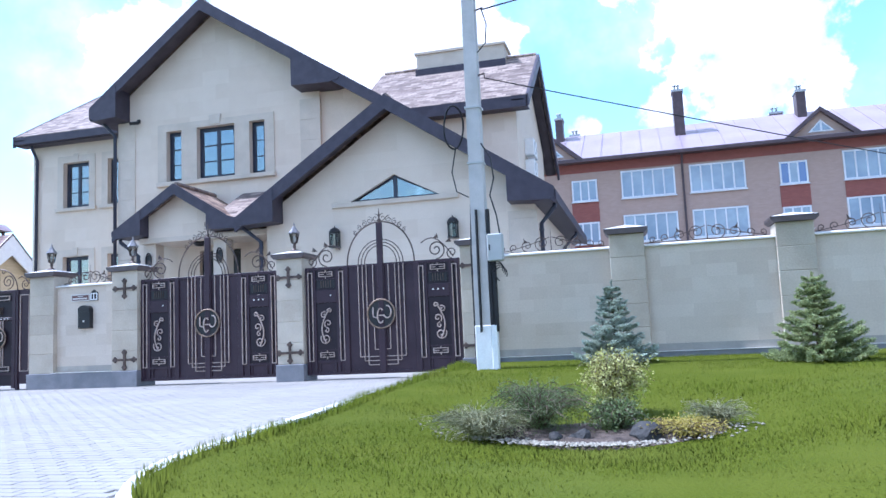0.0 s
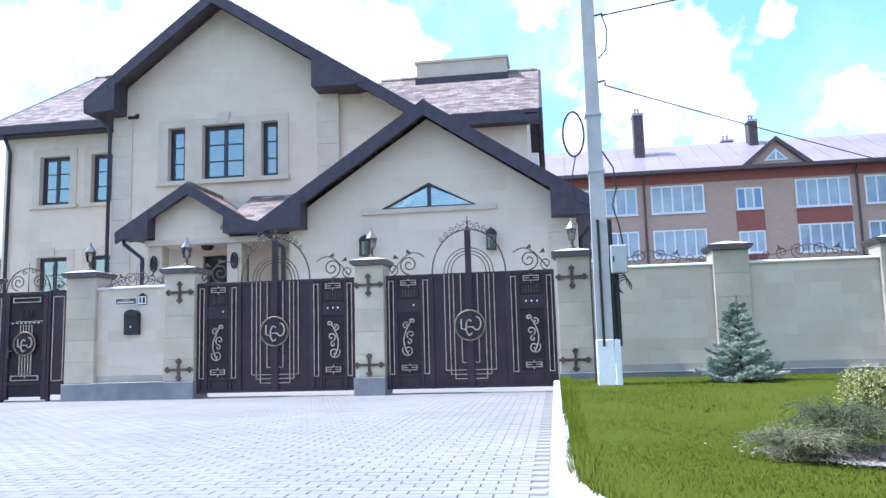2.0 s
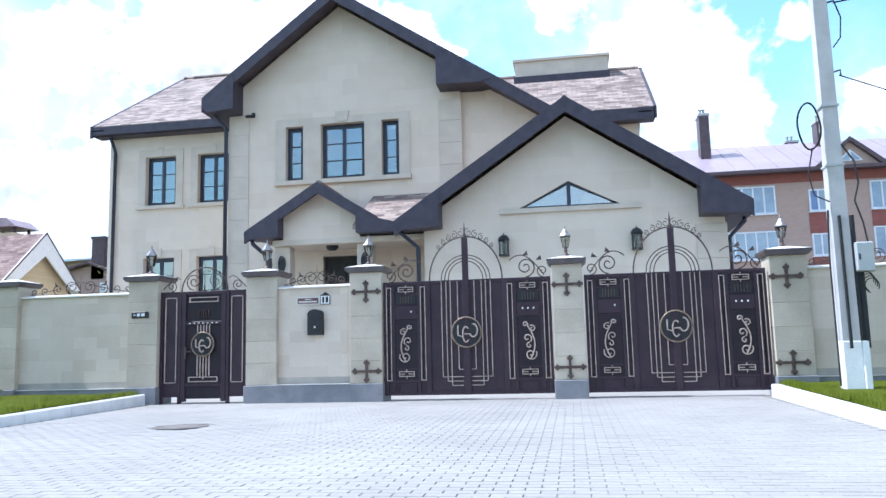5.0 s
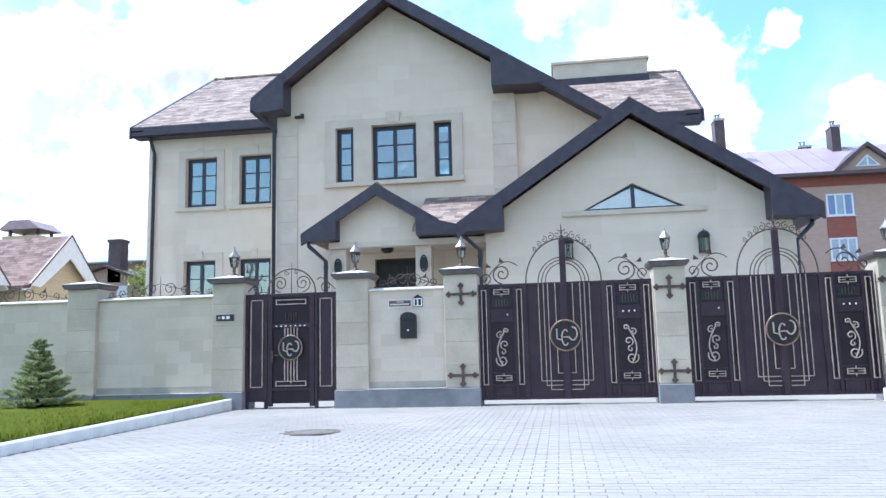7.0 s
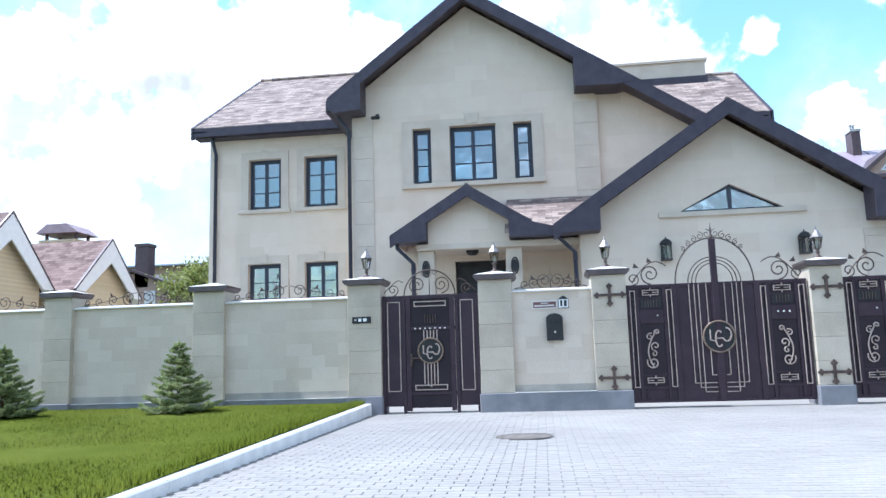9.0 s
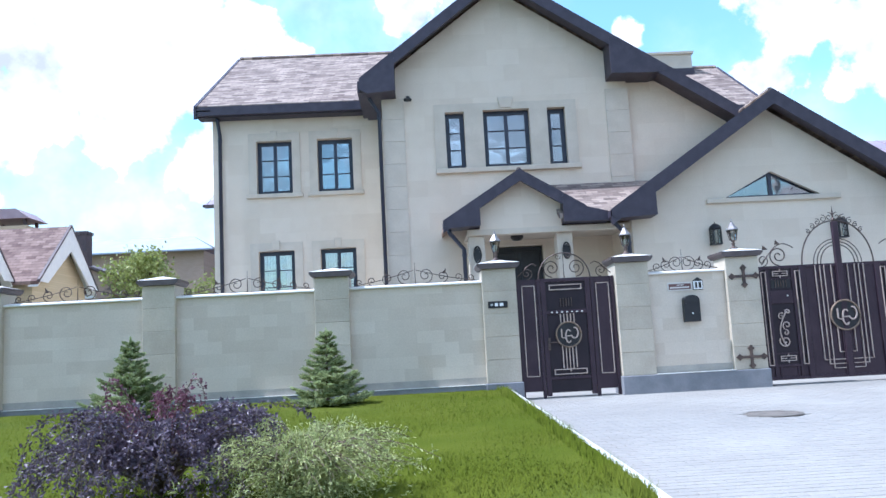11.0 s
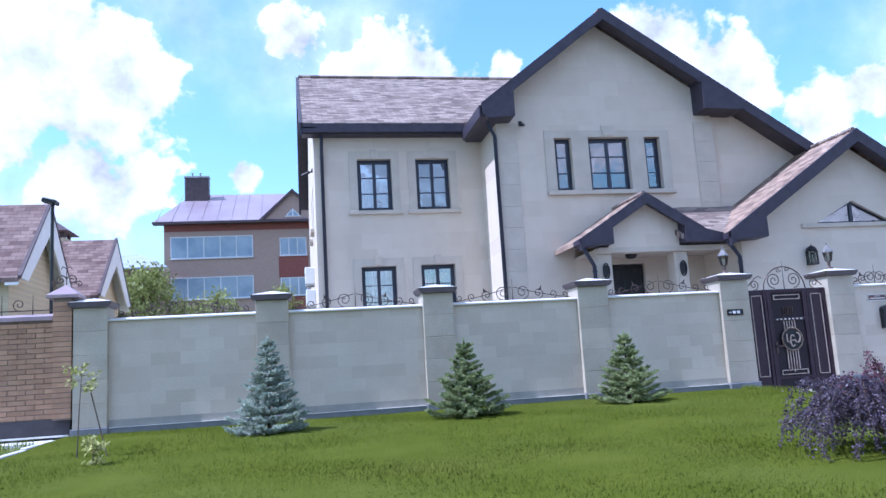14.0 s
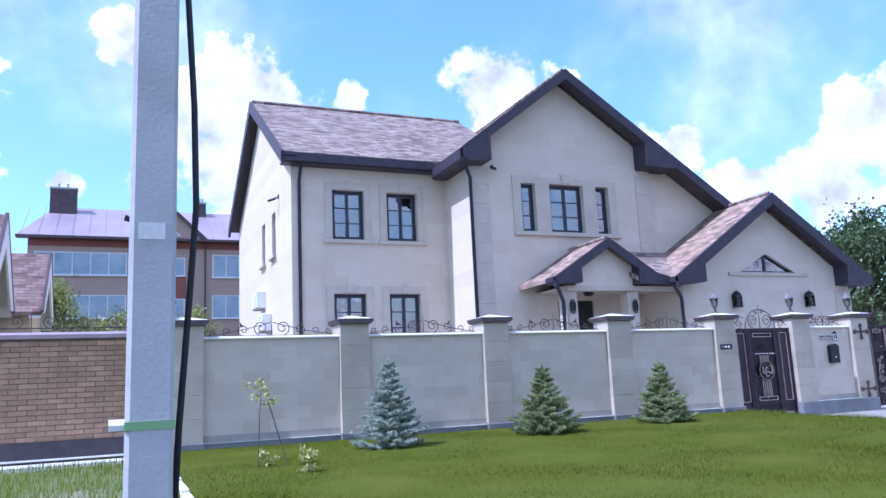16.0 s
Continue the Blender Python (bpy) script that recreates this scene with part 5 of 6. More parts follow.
part("green_band", Build().box(qx - 0.081, qx + 0.081, qy - 0.088, qy + 0.088, 0.905, 0.935), GREEN, up2, "green painted band")
part("bolt", Build().tube([(qx - 0.13, qy - 0.03, 0.925), (qx - 0.08, qy - 0.03, 0.925)], 0.022, 6), WHITE, up2)
part("worn_patch", Build().box(qx - 0.05, qx + 0.04, qy - 0.0865, qy - 0.085, 1.565, 1.625), COPING, up2)
part("cable", Build().tube([(qx + 0.09, qy, 3.3), (qx + 0.11, qy - 0.02, 2.6), (qx + 0.14, qy - 0.02, 2.1), (qx + 0.15, qy - 0.02, 1.7), (qx + 0.13, qy, 1.35), (qx + 0.10, qy, 0.9), (qx + 0.085, qy, 0.55)], 0.013, 6), CABLE, up2, "thick black hanging cable", smooth=True)

# ---- brick wall of the neighbour ----
BRICK = material("tan_brick", (0.36, 0.21, 0.13), (0.44, 0.27, 0.17), scale=6, fine=60, bump=0.2, random_amt=0.16)
MORTAR = material("brick_mortar", (0.17, 0.13, 0.11), (0.22, 0.17, 0.14), scale=5, fine=50)
BASE = material("dark_base_render", (0.05, 0.045, 0.05), (0.07, 0.062, 0.065), scale=4, fine=40)
MAUVE = material("mauve_sheet_metal", (0.30, 0.22, 0.24), (0.36, 0.27, 0.29), rough=0.45, scale=3, bump=0.03, spec=0.5)
bw = thing("brick_wall", (-27.2, FENCE_Y, 0), "tan brick garden wall with a mauve metal coping and dark base", "wall")
part("core", Build().box(-34.0, -24.16, FENCE_Y + 0.012, FENCE_Y + 0.24, 0.45, 1.99), MORTAR, bw)
part("base", Build().box(-34.0, -23.9, FENCE_Y - 0.04, FENCE_Y + 0.27, -0.15, 0.47), BASE, bw, "dark rendered base")
part("coping", Build().prism([(FENCE_Y - 0.06, 1.99), (FENCE_Y + 0.3, 1.99), (FENCE_Y + 0.3, 2.05), (FENCE_Y + 0.12, 2.10), (FENCE_Y - 0.06, 2.05)], -34.0, -24.16, "x"), MAUVE, bw, "mauve metal coping")
part("drip_strip", Build().box(-34.0, -23.9, FENCE_Y - 0.10, FENCE_Y - 0.04, 0.20, 0.225), COPING, bw, "pale drip strip")
bp = thing("brick_pillar", (-23.98, FENCE_Y + 0.1, 0), "tan brick pillar with a pyramid metal cap", "pillar")
part("core", Build().box(-24.14, -23.87, PILLAR_Y + 0.002, PILLAR_Y + 0.36, 0.45, 2.32), MORTAR, bp)
part("cap", Build().lathe([(0.33, 2.32), (0.33, 2.37), (0.02, 2.54)], -24.0, PILLAR_Y + 0.18, 4), MAUVE, bp, "mauve pyramid cap")
fin = Build().tube([(-24.0, PILLAR_Y + 0.18, 2.5), (-24.0, PILLAR_Y + 0.18, 2.90)], 0.011, 5, 0.003)
for sg_ in (-1, 1):
    fin.tube(spiral(-24.0 + sg_ * 0.085, 2.62, 0.085, 1.5, 0 if sg_ < 0 else math.pi, PILLAR_Y + 0.18, sg_ * -1), 0.010, 5)
    fin.tube(spiral(-24.0 + sg_ * 0.19, 2.55, 0.055, 1.3, 0 if sg_ < 0 else math.pi, PILLAR_Y + 0.18, sg_ * -1), 0.009, 5)
    fin.tube([(-24.0, PILLAR_Y + 0.18, 2.80), (-24.0 + sg_ * 0.06, PILLAR_Y + 0.18, 2.84), (-24.0 + sg_ * 0.08, PILLAR_Y + 0.18, 2.79)], 0.008, 4)
part("cap_finial", fin, IRON, bp, "scrolled iron crown")
BL, BH, BJ = 0.25, 0.068, 0.010


def brick_mesh(length, depth, h):
    return Build().box(-length / 2, length / 2, 0, depth, 0, h).mesh("brick", BRICK, 0.004)


full = brick_mesh(BL, 0.1, BH)
half = brick_mesh(BL / 2 - BJ / 2, 0.1, BH)
rest = Build()
count = 0
row = 0
z = 0.475
while z + BH < 2.0:
    x = -24.16 - BL / 2 - (0.13 if row % 2 else 0.0)
    if row % 2:
        ob = part("brick", half, BRICK, bw)
        ob.matrix_basis = pose(-24.16 - (BL / 2 - BJ / 2) / 2, FENCE_Y, z)
    while x > -34:
        if x > -28.2 and count < 300:
            part("brick", full, BRICK, bw).matrix_basis = pose(x, FENCE_Y + random.uniform(-0.002, 0.002), z)
            count += 1
        else:
            rest.box(x - BL / 2, x + BL / 2, FENCE_Y, FENCE_Y + 0.1, z, z + BH)
        x -= BL + BJ
    z += BH + BJ
    row += 1
tagged(part("brick_field", rest, BRICK, bw), kind="stuff")
pil = brick_mesh(0.27, 0.36, BH)
z = 0.475
while z + BH < 2.33:
    part("brick", pil, BRICK, bp).matrix_basis = pose(-24.005, PILLAR_Y - 0.004, z)
    z += BH + BJ
ironrail = thing("iron_railing", (-27, FENCE_Y + 0.12, 2.1), "low wrought-iron spikes and scrolls on the brick wall", "ironwork")
part("rail", Build().tube([(-33, FENCE_Y + 0.12, 2.16), (-24.2, FENCE_Y + 0.12, 2.16)], 0.012, 4), IRON, ironrail)
for k in range(18):
    x = -24.5 - 0.45 * k
    part("spike", Build().tube([(x, FENCE_Y + 0.12, 2.08), (x, FENCE_Y + 0.12, 2.42)], 0.011, 4, 0.004), IRON, ironrail)
    part("scroll", Build().tube(spiral(x - 0.2, 2.26, 0.1, 1.4, -math.pi / 2, FENCE_Y + 0.12, 1 if k % 2 else -1, 16), 0.009, 4), IRON, ironrail)

gl_ = thing("garden_lamp", (-24.45, 13.1, 0), "tall dark lamp post with a tilted floodlight head", "street lamp")
part("post", Build().tube([(-24.43, 13.1, 0), (-24.43, 13.1, 4.02)], 0.028, 8), BLACK, gl_)
part("head", Build().prism([(-24.58, 4.05), (-24.36, 4.0), (-24.34, 4.05), (-24.56, 4.11)], 12.98, 13.18), BLACK, gl_)
part("glass", Build().prism([(-24.56, 4.112), (-24.36, 4.062), (-24.36, 4.072), (-24.56, 4.122)], 13.0, 13.16), WHITE, gl_)

# verge in front of the neighbour's wall, and the edging that parts it from the lawn
vb = Build()
for j in range(14):
    for i in range(13):
        x, y = -34 + 9.9 * i / 12, 2.35 + (FENCE_Y - 2.35) * j / 13
        vb.v.append((x, y, lawn_z(y) - 0.07 + 0.03 * noise.noise(Vector((x, y, 1)))))
vb.f = [(j * 13 + i, j * 13 + i + 1, j * 13 + i + 14, j * 13 + i + 13) for j in range(13) for i in range(12)]
ROUGHGRASS = material("rough_grass", (0.08, 0.12, 0.03), (0.13, 0.16, 0.05), scale=2.5, fine=40, bump=0.6, stain=(0.30, 0.27, 0.2), stain_amt=0.7)
solid("verge", vb, ROUGHGRASS, "patchy rough grass verge", "grass", kind="structure", smooth=True)
solid("footpath", Build().box(-34, -23.98, 11.6, 12.2, -0.1, 0.165), KERB, "narrow pale concrete strip along the brick wall", "pavement", kind="structure")
ek = thing("lawn_edging", (-24.0, 7, 0.1), "pale concrete edging strip beside the lawn", "edging", kind="structure")
for k in range(9):
    y = 2.5 + 1.0 * k
    part("edging_stone", Build().box(-24.03, -23.95, y, y + 0.98, -0.1, lawn_z(y + 0.5) + 0.02), KERB, ek, bevel=0.008)

# ---- buildings in the distance ----
TANWALL = masonry("tan_brick_far", (0.39, 0.28, 0.23), (0.44, 0.32, 0.265), (0.39, 0.29, 0.24), 0.26, 0.08, 0.006, bump=0.05)
REDWALL = masonry("red_brick_far", (0.24, 0.085, 0.07), (0.29, 0.105, 0.085), (0.22, 0.10, 0.08), 0.26, 0.08, 0.006, bump=0.05)
METALROOF = material("lilac_metal_roof", (0.27, 0.215, 0.25), (0.32, 0.26, 0.295), rough=0.4, scale=0.4, fine=6, bump=0.05, spec=0.5)
BROWNMETAL = material("brown_metal", (0.07, 0.05, 0.055), (0.10, 0.07, 0.075), rough=0.45, bump=0.02)
UPVC = material("white_window_plastic", (0.66, 0.67, 0.70), (0.72, 0.73, 0.75), rough=0.4, bump=0.02)
FARGLASS = material("far_glazing", (0.20, 0.27, 0.36), (0.34, 0.42, 0.50), rough=0.08, scale=0.5, fine=3, bump=0.0, spec=0.8)
BLUEPANEL = material("blue_glazing", (0.10, 0.17, 0.36), (0.14, 0.22, 0.42), rough=0.1, scale=0.5, bump=0, spec=0.8)


def apartment_window(h, xa, xb, za, zb, y, n, blue=False):
    t = 0.09
    holes = [(xa + (xb - xa - t) * k / n + t, xa + (xb - xa - t) * (k + 1) / n, za + t, zb - t) for k in range(n)]
    fr = wall_with_holes(Build(), xa, xb, za, zb, y - 0.05, y + 0.05, holes)
    w = part("window", fr, UPVC, h, "white-framed glazed balcony" if n > 3 else "white-framed window")
    for k in range(n):
        x0 = xa + (xb - xa - t) * k / n + t
        x1 = xa + (xb - xa - t) * (k + 1) / n
        part("pane", Build().box(x0, x1, y, y + 0.03, za + t, zb - t), BLUEPANEL if (blue and k != n // 2) else FARGLASS, w)
    part("window_sill", Build().box(xa - 0.06, xb + 0.06, y - 0.12, y + 0.02, za - 0.06, za), UPVC, w)


def apartment(name, x0, x1, y, depth, ze, zr, windows, reds, gables, chimneys, pipes, hip=0.0):
    h = thing(name, ((x0 + x1) / 2, y, 0), "tan and red brick apartment house with lilac metal roof", "apartment house", "apartment houses")
    part("wall", Build().box(x0, x1, y + 0.1, y + depth, 0, ze - 0.7), TANWALL, h)
    part("red_band", Build().box(x0, x1, y + 0.08, y + depth + 0.02, ze - 0.7, ze), REDWALL, h, "red brick band under the eaves")
    for xa, xb, za, zb in reds:
        part("red_panel", Build().box(xa, xb, y + 0.05, y + 0.12, za, zb), REDWALL, h)
    ym = y + depth / 2
    r = Build()
    roof_slab(r, (x0 - 0.8, y - 0.7, ze), (x1 + 0.8, y - 0.7, ze), (x1 - hip, ym, zr), (x0 - 0.8 + hip, ym, zr), 0.15)
    roof_slab(r, (x1 + 0.8, y + depth + 0.7, ze), (x0 - 0.8, y + depth + 0.7, ze), (x0 - 0.8 + hip, ym, zr), (x1 - hip, ym, zr), 0.15)
    roof = part("roof", r, METALROOF, h, "lilac seamed metal roof")
    seams = Build()
    k = x0 - 0.5
    while k < x1:
        seams.tube([(k, y - 0.7, ze + 0.02), (k, ym, zr + 0.02)], 0.025, 4)
        k += 1.2
    tagged(part("seam", seams, METALROOF, roof), kind="stuff")
    part("gutter", Build().box(x0 - 0.8, x1 + 0.8, y - 0.8, y - 0.68, ze - 0.18, ze + 0.02).box(x0 - 0.8, x1 + 0.8, y - 0.68, y + 0.1, ze - 0.14, ze - 0.10), BROWNMETAL, h, "brown gutter and soffit")
    for gx, hw, za in gables:
        g = part("gable", Build().prism([(gx - hw + 0.3, ze - 0.05), (gx + hw - 0.3, ze - 0.05), (gx, za - 0.25)], y - 0.45, y + 2.5), TANWALL, h, "small gable over the bay")
        for s in (-1, 1):
            part("barge_board", Build().prism([(gx + s * hw, ze), (gx, za), (gx, za - 0.26), (gx + s * (hw - 0.2), ze - 0.16)], y - 0.75, y + 3.2), BROWNMETAL, g)
        part("gable_window", Build().prism([(gx - 0.7, ze + 0.28), (gx + 0.7, ze + 0.28), (gx, ze + 0.98)], y - 0.5, y - 0.44), UPVC, g, "white triangular window")
        for s in (-1, 1):
            part("pane", Build().prism([(gx + s * 0.06, ze + 0.36), (gx + s * 0.5, ze + 0.36), (gx + s * 0.06, ze + 0.82)], y - 0.52, y - 0.5), FARGLASS, g)
    for xa, xb, za, zb, n, blue in windows:
        apartment_window(h, xa, xb, za, zb, y + 0.06, n, blue)
    for cx, w, cy, za, zb in chimneys:
        c = part("chimney", Build().box(cx - w / 2, cx + w / 2, cy - 0.5, cy + 0.5, za, zb), BROWNMETAL, h, "dark clad chimney")
        part("cap", Build().box(cx - w / 2 - 0.05, cx + w / 2 + 0.05, cy - 0.55, cy + 0.55, zb - 0.14, zb), STEELBOX, c)
        for k in range(2):
            part("flue", Build().lathe([(0.07, zb), (0.07, zb + 0.35), (0.13, zb + 0.37), (0.02, zb + 0.48)], cx - w / 5 + k * w / 3, cy, 8), STEELBOX, c)
    for p in pipes:
        part("downpipe", Build().tube([(p, y - 0.7, ze - 0.1), (p, y, ze - 0.6), (p, y, 0)], 0.07, 6), BROWNMETAL, h)
    return h


win, red = [], []
for k, (xa, xb, n, tall) in enumerate([(-2.97, -1.44, 3, 0), (0.0, 3.15, 5, 1), (3.98, 7.1, 5, 1), (8.95, 10.45, 3, 0), (12.33, 15.4, 5, 1), (16.2, 19.3, 5, 1), (21.0, 22.5, 3, 0), (24.5, 27.6, 5, 1)]):
    for zb in (10.12 if tall else 9.78, 7.42 if tall else 7.15, 4.4):
        win.append((xa, xb, zb - (1.68 if tall else 1.32), zb, n, (k == 3 and zb > 9)))
    if not tall:
        red += [(xa - 0.05, xb + 0.05, 7.15, 8.42), (xa - 0.05, xb + 0.05, 4.4, 5.8)]
red.append((12.33, 15.4, 7.42, 8.4))
apartment("apartment_house", -9.0, 30.0, 47.3, 11.0, 10.95, 13.95, win, red, [(-4.0, 1.9, 12.6), (11.25, 2.05, 12.65), (27, 2.0, 12.6)], [(3.82, 0.62, 50.5, 12.0, 15.6), (11.3, 0.55, 52.0, 13.0, 15.1), (10.3, 0.8, 55.0, 12.5, 14.6), (-3.9, 0.5, 52.0, 13.0, 15.0), (-3.1, 0.7, 55.0, 13.0, 14.5)], [3.6, 15.8])
win, red = [], []
for zb in (12.86, 9.42, 5.9):
    win += [(-30.59, -23.89, zb - 1.87, zb, 5, False), (-21.68, -19.41, zb - 1.85, zb - 0.3, 3, False), (-17.25, -13.9, zb - 1.95, zb, 3, False)]
red += [(-21.78, -19.31, 9.15, 10.95), (-21.78, -19.31, 5.7, 7.5)]
apartment("apartment_house", -31.1, -2.0, 66.0, 13.5, 14.0, 17.95, win, red, [(-20.49, 2.86, 16.66), (-6, 2.8, 16.6)], [(-29.0, 2.1, 71.5, 16.4, 19.35), (-17.6, 0.75, 72.0, 16.5, 18.7)], [-17.8], 2.2)

# ---- neighbour's brick house ----
YBRICK = masonry("yellow_brick", (0.55, 0.45, 0.29), (0.62, 0.51, 0.34), (0.5, 0.42, 0.3), 0.26, 0.08, 0.008, bump=0.2)
NSHINGLE = masonry("red_brown_shingle", (0.10, 0.058, 0.052), (0.29, 0.205, 0.175), (0.07, 0.045, 0.042), 0.33, 0.12, 0.008, axes="XY", bump=0.5, fine=25, stain=(0.16, 0.09, 0.085), stain_amt=0.6)
nh = thing("neighbour_house", (-30, 27, 0), "yellow brick house with steep gables, white barge boards and shingle roofs", "house")
for gx, yr, hw, za, ze, xb in ((-27.6, 23.75, 2.45, 6.4, 3.9, -40.0), (-26.8, 28.7, 2.4, 6.15, 3.9, -38.0)):
    part("wall", Build().prism([(yr - hw + 0.3, 0), (yr + hw - 0.3, 0), (yr + hw - 0.3, ze + 0.2), (yr, za - 0.4), (yr - hw + 0.3, ze + 0.2)], gx - 0.6, gx - 0.35, "x"), YBRICK, nh)
    part("wall", Build().box(xb, gx - 0.6, yr - hw + 0.3, yr - hw + 0.55, 0, ze + 0.1), YBRICK, nh)
    r = roof_slab(Build(), (xb, yr - hw, ze), (gx, yr - hw, ze), (gx, yr, za), (xb, yr, za))
    part("roof", roof_slab(r, (gx, yr + hw, ze), (xb, yr + hw, ze), (xb, yr, za), (gx, yr, za)), NSHINGLE, nh, "brown shingle roof")
    for s in (-1, 1):
        part("barge_board", Build().prism([(yr + s * (hw + 0.02), ze - 0.01), (yr, za - 0.01), (yr, za - 0.95), (yr + s * (hw - 0.62), ze - 0.03)], gx - 0.02, gx + 0.04, "x"), WHITE, nh, "white barge board")
        part("soffit", Build().prism([(yr + s * hw, ze - 0.13), (yr, za - 0.13), (yr, za - 0.2), (yr + s * hw, ze - 0.2)], gx - 0.35, gx - 0.02, "x"), WHITE, nh)
        part("verge_trim", Build().prism([(yr + s * (hw + 0.03), ze + 0.05), (yr, za + 0.06), (yr, za - 0.03), (yr + s * (hw + 0.03), ze - 0.04)], gx - 0.03, gx + 0.06, "x"), BROWNMETAL, nh)
c = part("chimney", Build().box(-30.2, -28.7, 29.2, 30.4, 4.0, 6.3).box(-30.3, -28.6, 29.1, 30.5, 6.2, 6.35), YBRICK, nh, "yellow brick chimney with a metal hood")
part("post", Build().box(-30.15, -30.05, 29.3, 29.4, 6.35, 6.65).box(-28.85, -28.75, 29.3, 29.4, 6.35, 6.65).box(-28.85, -28.75, 30.2, 30.3, 6.35, 6.65).box(-30.15, -30.05, 30.2, 30.3, 6.35, 6.65), BROWNMETAL, c)
part("hood", Build().prism([(-30.4, 6.62), (-28.5, 6.62), (-29.0, 7.0), (-29.9, 7.0)], 29.0, 30.6), MAUVE, c, "mauve metal hood")
fh = thing("far_cottage", (-38, 60, 0), "distant long house with a pale blue metal roof", "house")
BLUEROOF = material("pale_blue_roof", (0.33, 0.37, 0.45), (0.38, 0.42, 0.5), rough=0.5, scale=1, bump=0.02)
part("wall", Build().box(-56, -31, 62, 74, 0, 9.7), TANWALL, fh)
part("roof", roof_slab(roof_slab(Build(), (-57, 61, 9.7), (-30, 61, 9.7), (-33.5, 68, 11.8), (-53, 68, 11.8)), (-30, 75, 9.7), (-57, 75, 9.7), (-53, 68, 11.8), (-33.5, 68, 11.8)), BLUEROOF, fh, "pale blue metal roof")
dc = thing("dark_roofed_cottage", (-32, 40, 0), "small cottage with a dark gabled roof and a tall black chimney", "house")
part("wall", Build().prism([(-34.3, 0), (-28.9, 0), (-28.9, 5.2), (-30.9, 6.0), (-34.3, 5.2)], 38.0, 43.0), TANWALL, dc)
part("roof", roof_slab(roof_slab(Build(), (-34.7, 37.6, 5.2), (-34.7, 43.4, 5.2), (-30.9, 43.4, 6.15), (-30.9, 37.6, 6.15)), (-28.5, 43.4, 5.25), (-28.5, 37.6, 5.25), (-30.9, 37.6, 6.15), (-30.9, 43.4, 6.15)), BROWNMETAL, dc, "dark metal roof")
part("window", Build().box(-30.3, -29.7, 37.94, 38.0, 4.2, 5.0), UPVC, dc, "small white-framed window")
part("chimney", Build().box(-30.9, -30.15, 38.0, 38.7, 5.2, 7.4).box(-30.95, -30.1, 37.95, 38.75, 7.4, 7.55), BROWNMETAL, dc, "tall black clad chimney")


# ---- planting ----
rng = np.random.default_rng(7)


def leaf_mesh(name, mat, pos, way, length, width, fold=0.25):
    """Many small pointed leaves at once: a kite of four corners each."""
    n = len(pos)
    way = way / np.maximum(np.linalg.norm(way, axis=1, keepdims=True), 1e-6)
    side = np.cross(way, rng.normal(size=(n, 3)))
    side /= np.maximum(np.linalg.norm(side, axis=1, keepdims=True), 1e-6)
    up = np.cross(side, way)
    L, W = np.reshape(length, (-1, 1)), np.reshape(width, (-1, 1))
    v = np.stack([pos, pos + way * L * 0.5 + side * W * 0.5 + up * W * fold, pos + way * L, pos + way * L * 0.5 - side * W * 0.5 + up * W * fold], axis=1).reshape(-1, 3)
    me = bpy.data.meshes.new(name)
    f = np.arange(4 * n).reshape(-1, 4)
    me.from_pydata(v.tolist(), [], f.tolist())
    me.materials.append(mat)
    return me


def blade_mesh(name, mat, pos, lean, height, width):
    n = len(pos)
    a = rng.uniform(-1.3, 1.3, n)
    d = np.stack([np.cos(a), np.sin(a), np.zeros(n)], axis=1) * np.reshape(width, (-1, 1)) * 0.5
    tip = pos + lean
    tip[:, 2] += height
    v = np.stack([pos - d, pos + d, tip], axis=1).reshape(-1, 3)
    me = bpy.data.meshes.new(name)
    me.from_pydata(v.tolist(), [], np.arange(3 * n).reshape(-1, 3).tolist())
    nv = np.repeat(rng.normal(size=(n, 3)) * 0.28 + np.array([0, -0.15, 1.0]), 3, axis=0)
    me.normals_split_custom_set_from_vertices((nv / np.linalg.norm(nv, axis=1, keepdims=True)).tolist())
    me.materials.append(mat)
    return me


def leaf_material(name, c1, c2, scale, rough=0.5, through=0.25, spec=0.35):
    m = material(name, c1, c2, rough=rough, scale=scale, fine=scale * 6, bump=0, spec=spec, random_amt=0.28)
    nt = m.node_tree
    out = [n for n in nt.nodes if n.type == "OUTPUT_MATERIAL"][0]
    b = nt.nodes["Principled BSDF"]
    tr, mx = nt.nodes.new("ShaderNodeBsdfTranslucent"), nt.nodes.new("ShaderNodeMixShader")
    nt.links.new(b.inputs["Base Color"].links[0].from_socket, tr.inputs["Color"])
    mx.inputs[0].default_value = through
    nt.links.new(b.outputs[0], mx.inputs[1])
    nt.links.new(tr.outputs[0], mx.inputs[2])
    nt.links.new(mx.outputs[0], out.inputs["Surface"])
    return m


BARK = material("bark", (0.10, 0.07, 0.05), (0.15, 0.11, 0.08), scale=12, fine=60, bump=0.5)
NEEDLE_G = leaf_material("green_spruce_needles", (0.19, 0.235, 0.09), (0.43, 0.475, 0.23), 9)
NEEDLE_B = leaf_material("blue_spruce_needles", (0.26, 0.31, 0.25), (0.54, 0.60, 0.51), 9)
NEEDLE_D = leaf_material("dark_spruce_needles", (0.165, 0.21, 0.085), (0.38, 0.43, 0.20), 9)
PURPLE = leaf_material("purple_leaves", (0.04, 0.026, 0.045), (0.17, 0.13, 0.175), 10, rough=0.45, spec=0.4)
REDLEAF = leaf_material("reddish_leaves", (0.11, 0.04, 0.06), (0.19, 0.08, 0.105), 10)
JUNIPER = leaf_material("pale_juniper", (0.24, 0.27, 0.09), (0.47, 0.49, 0.21), 9)
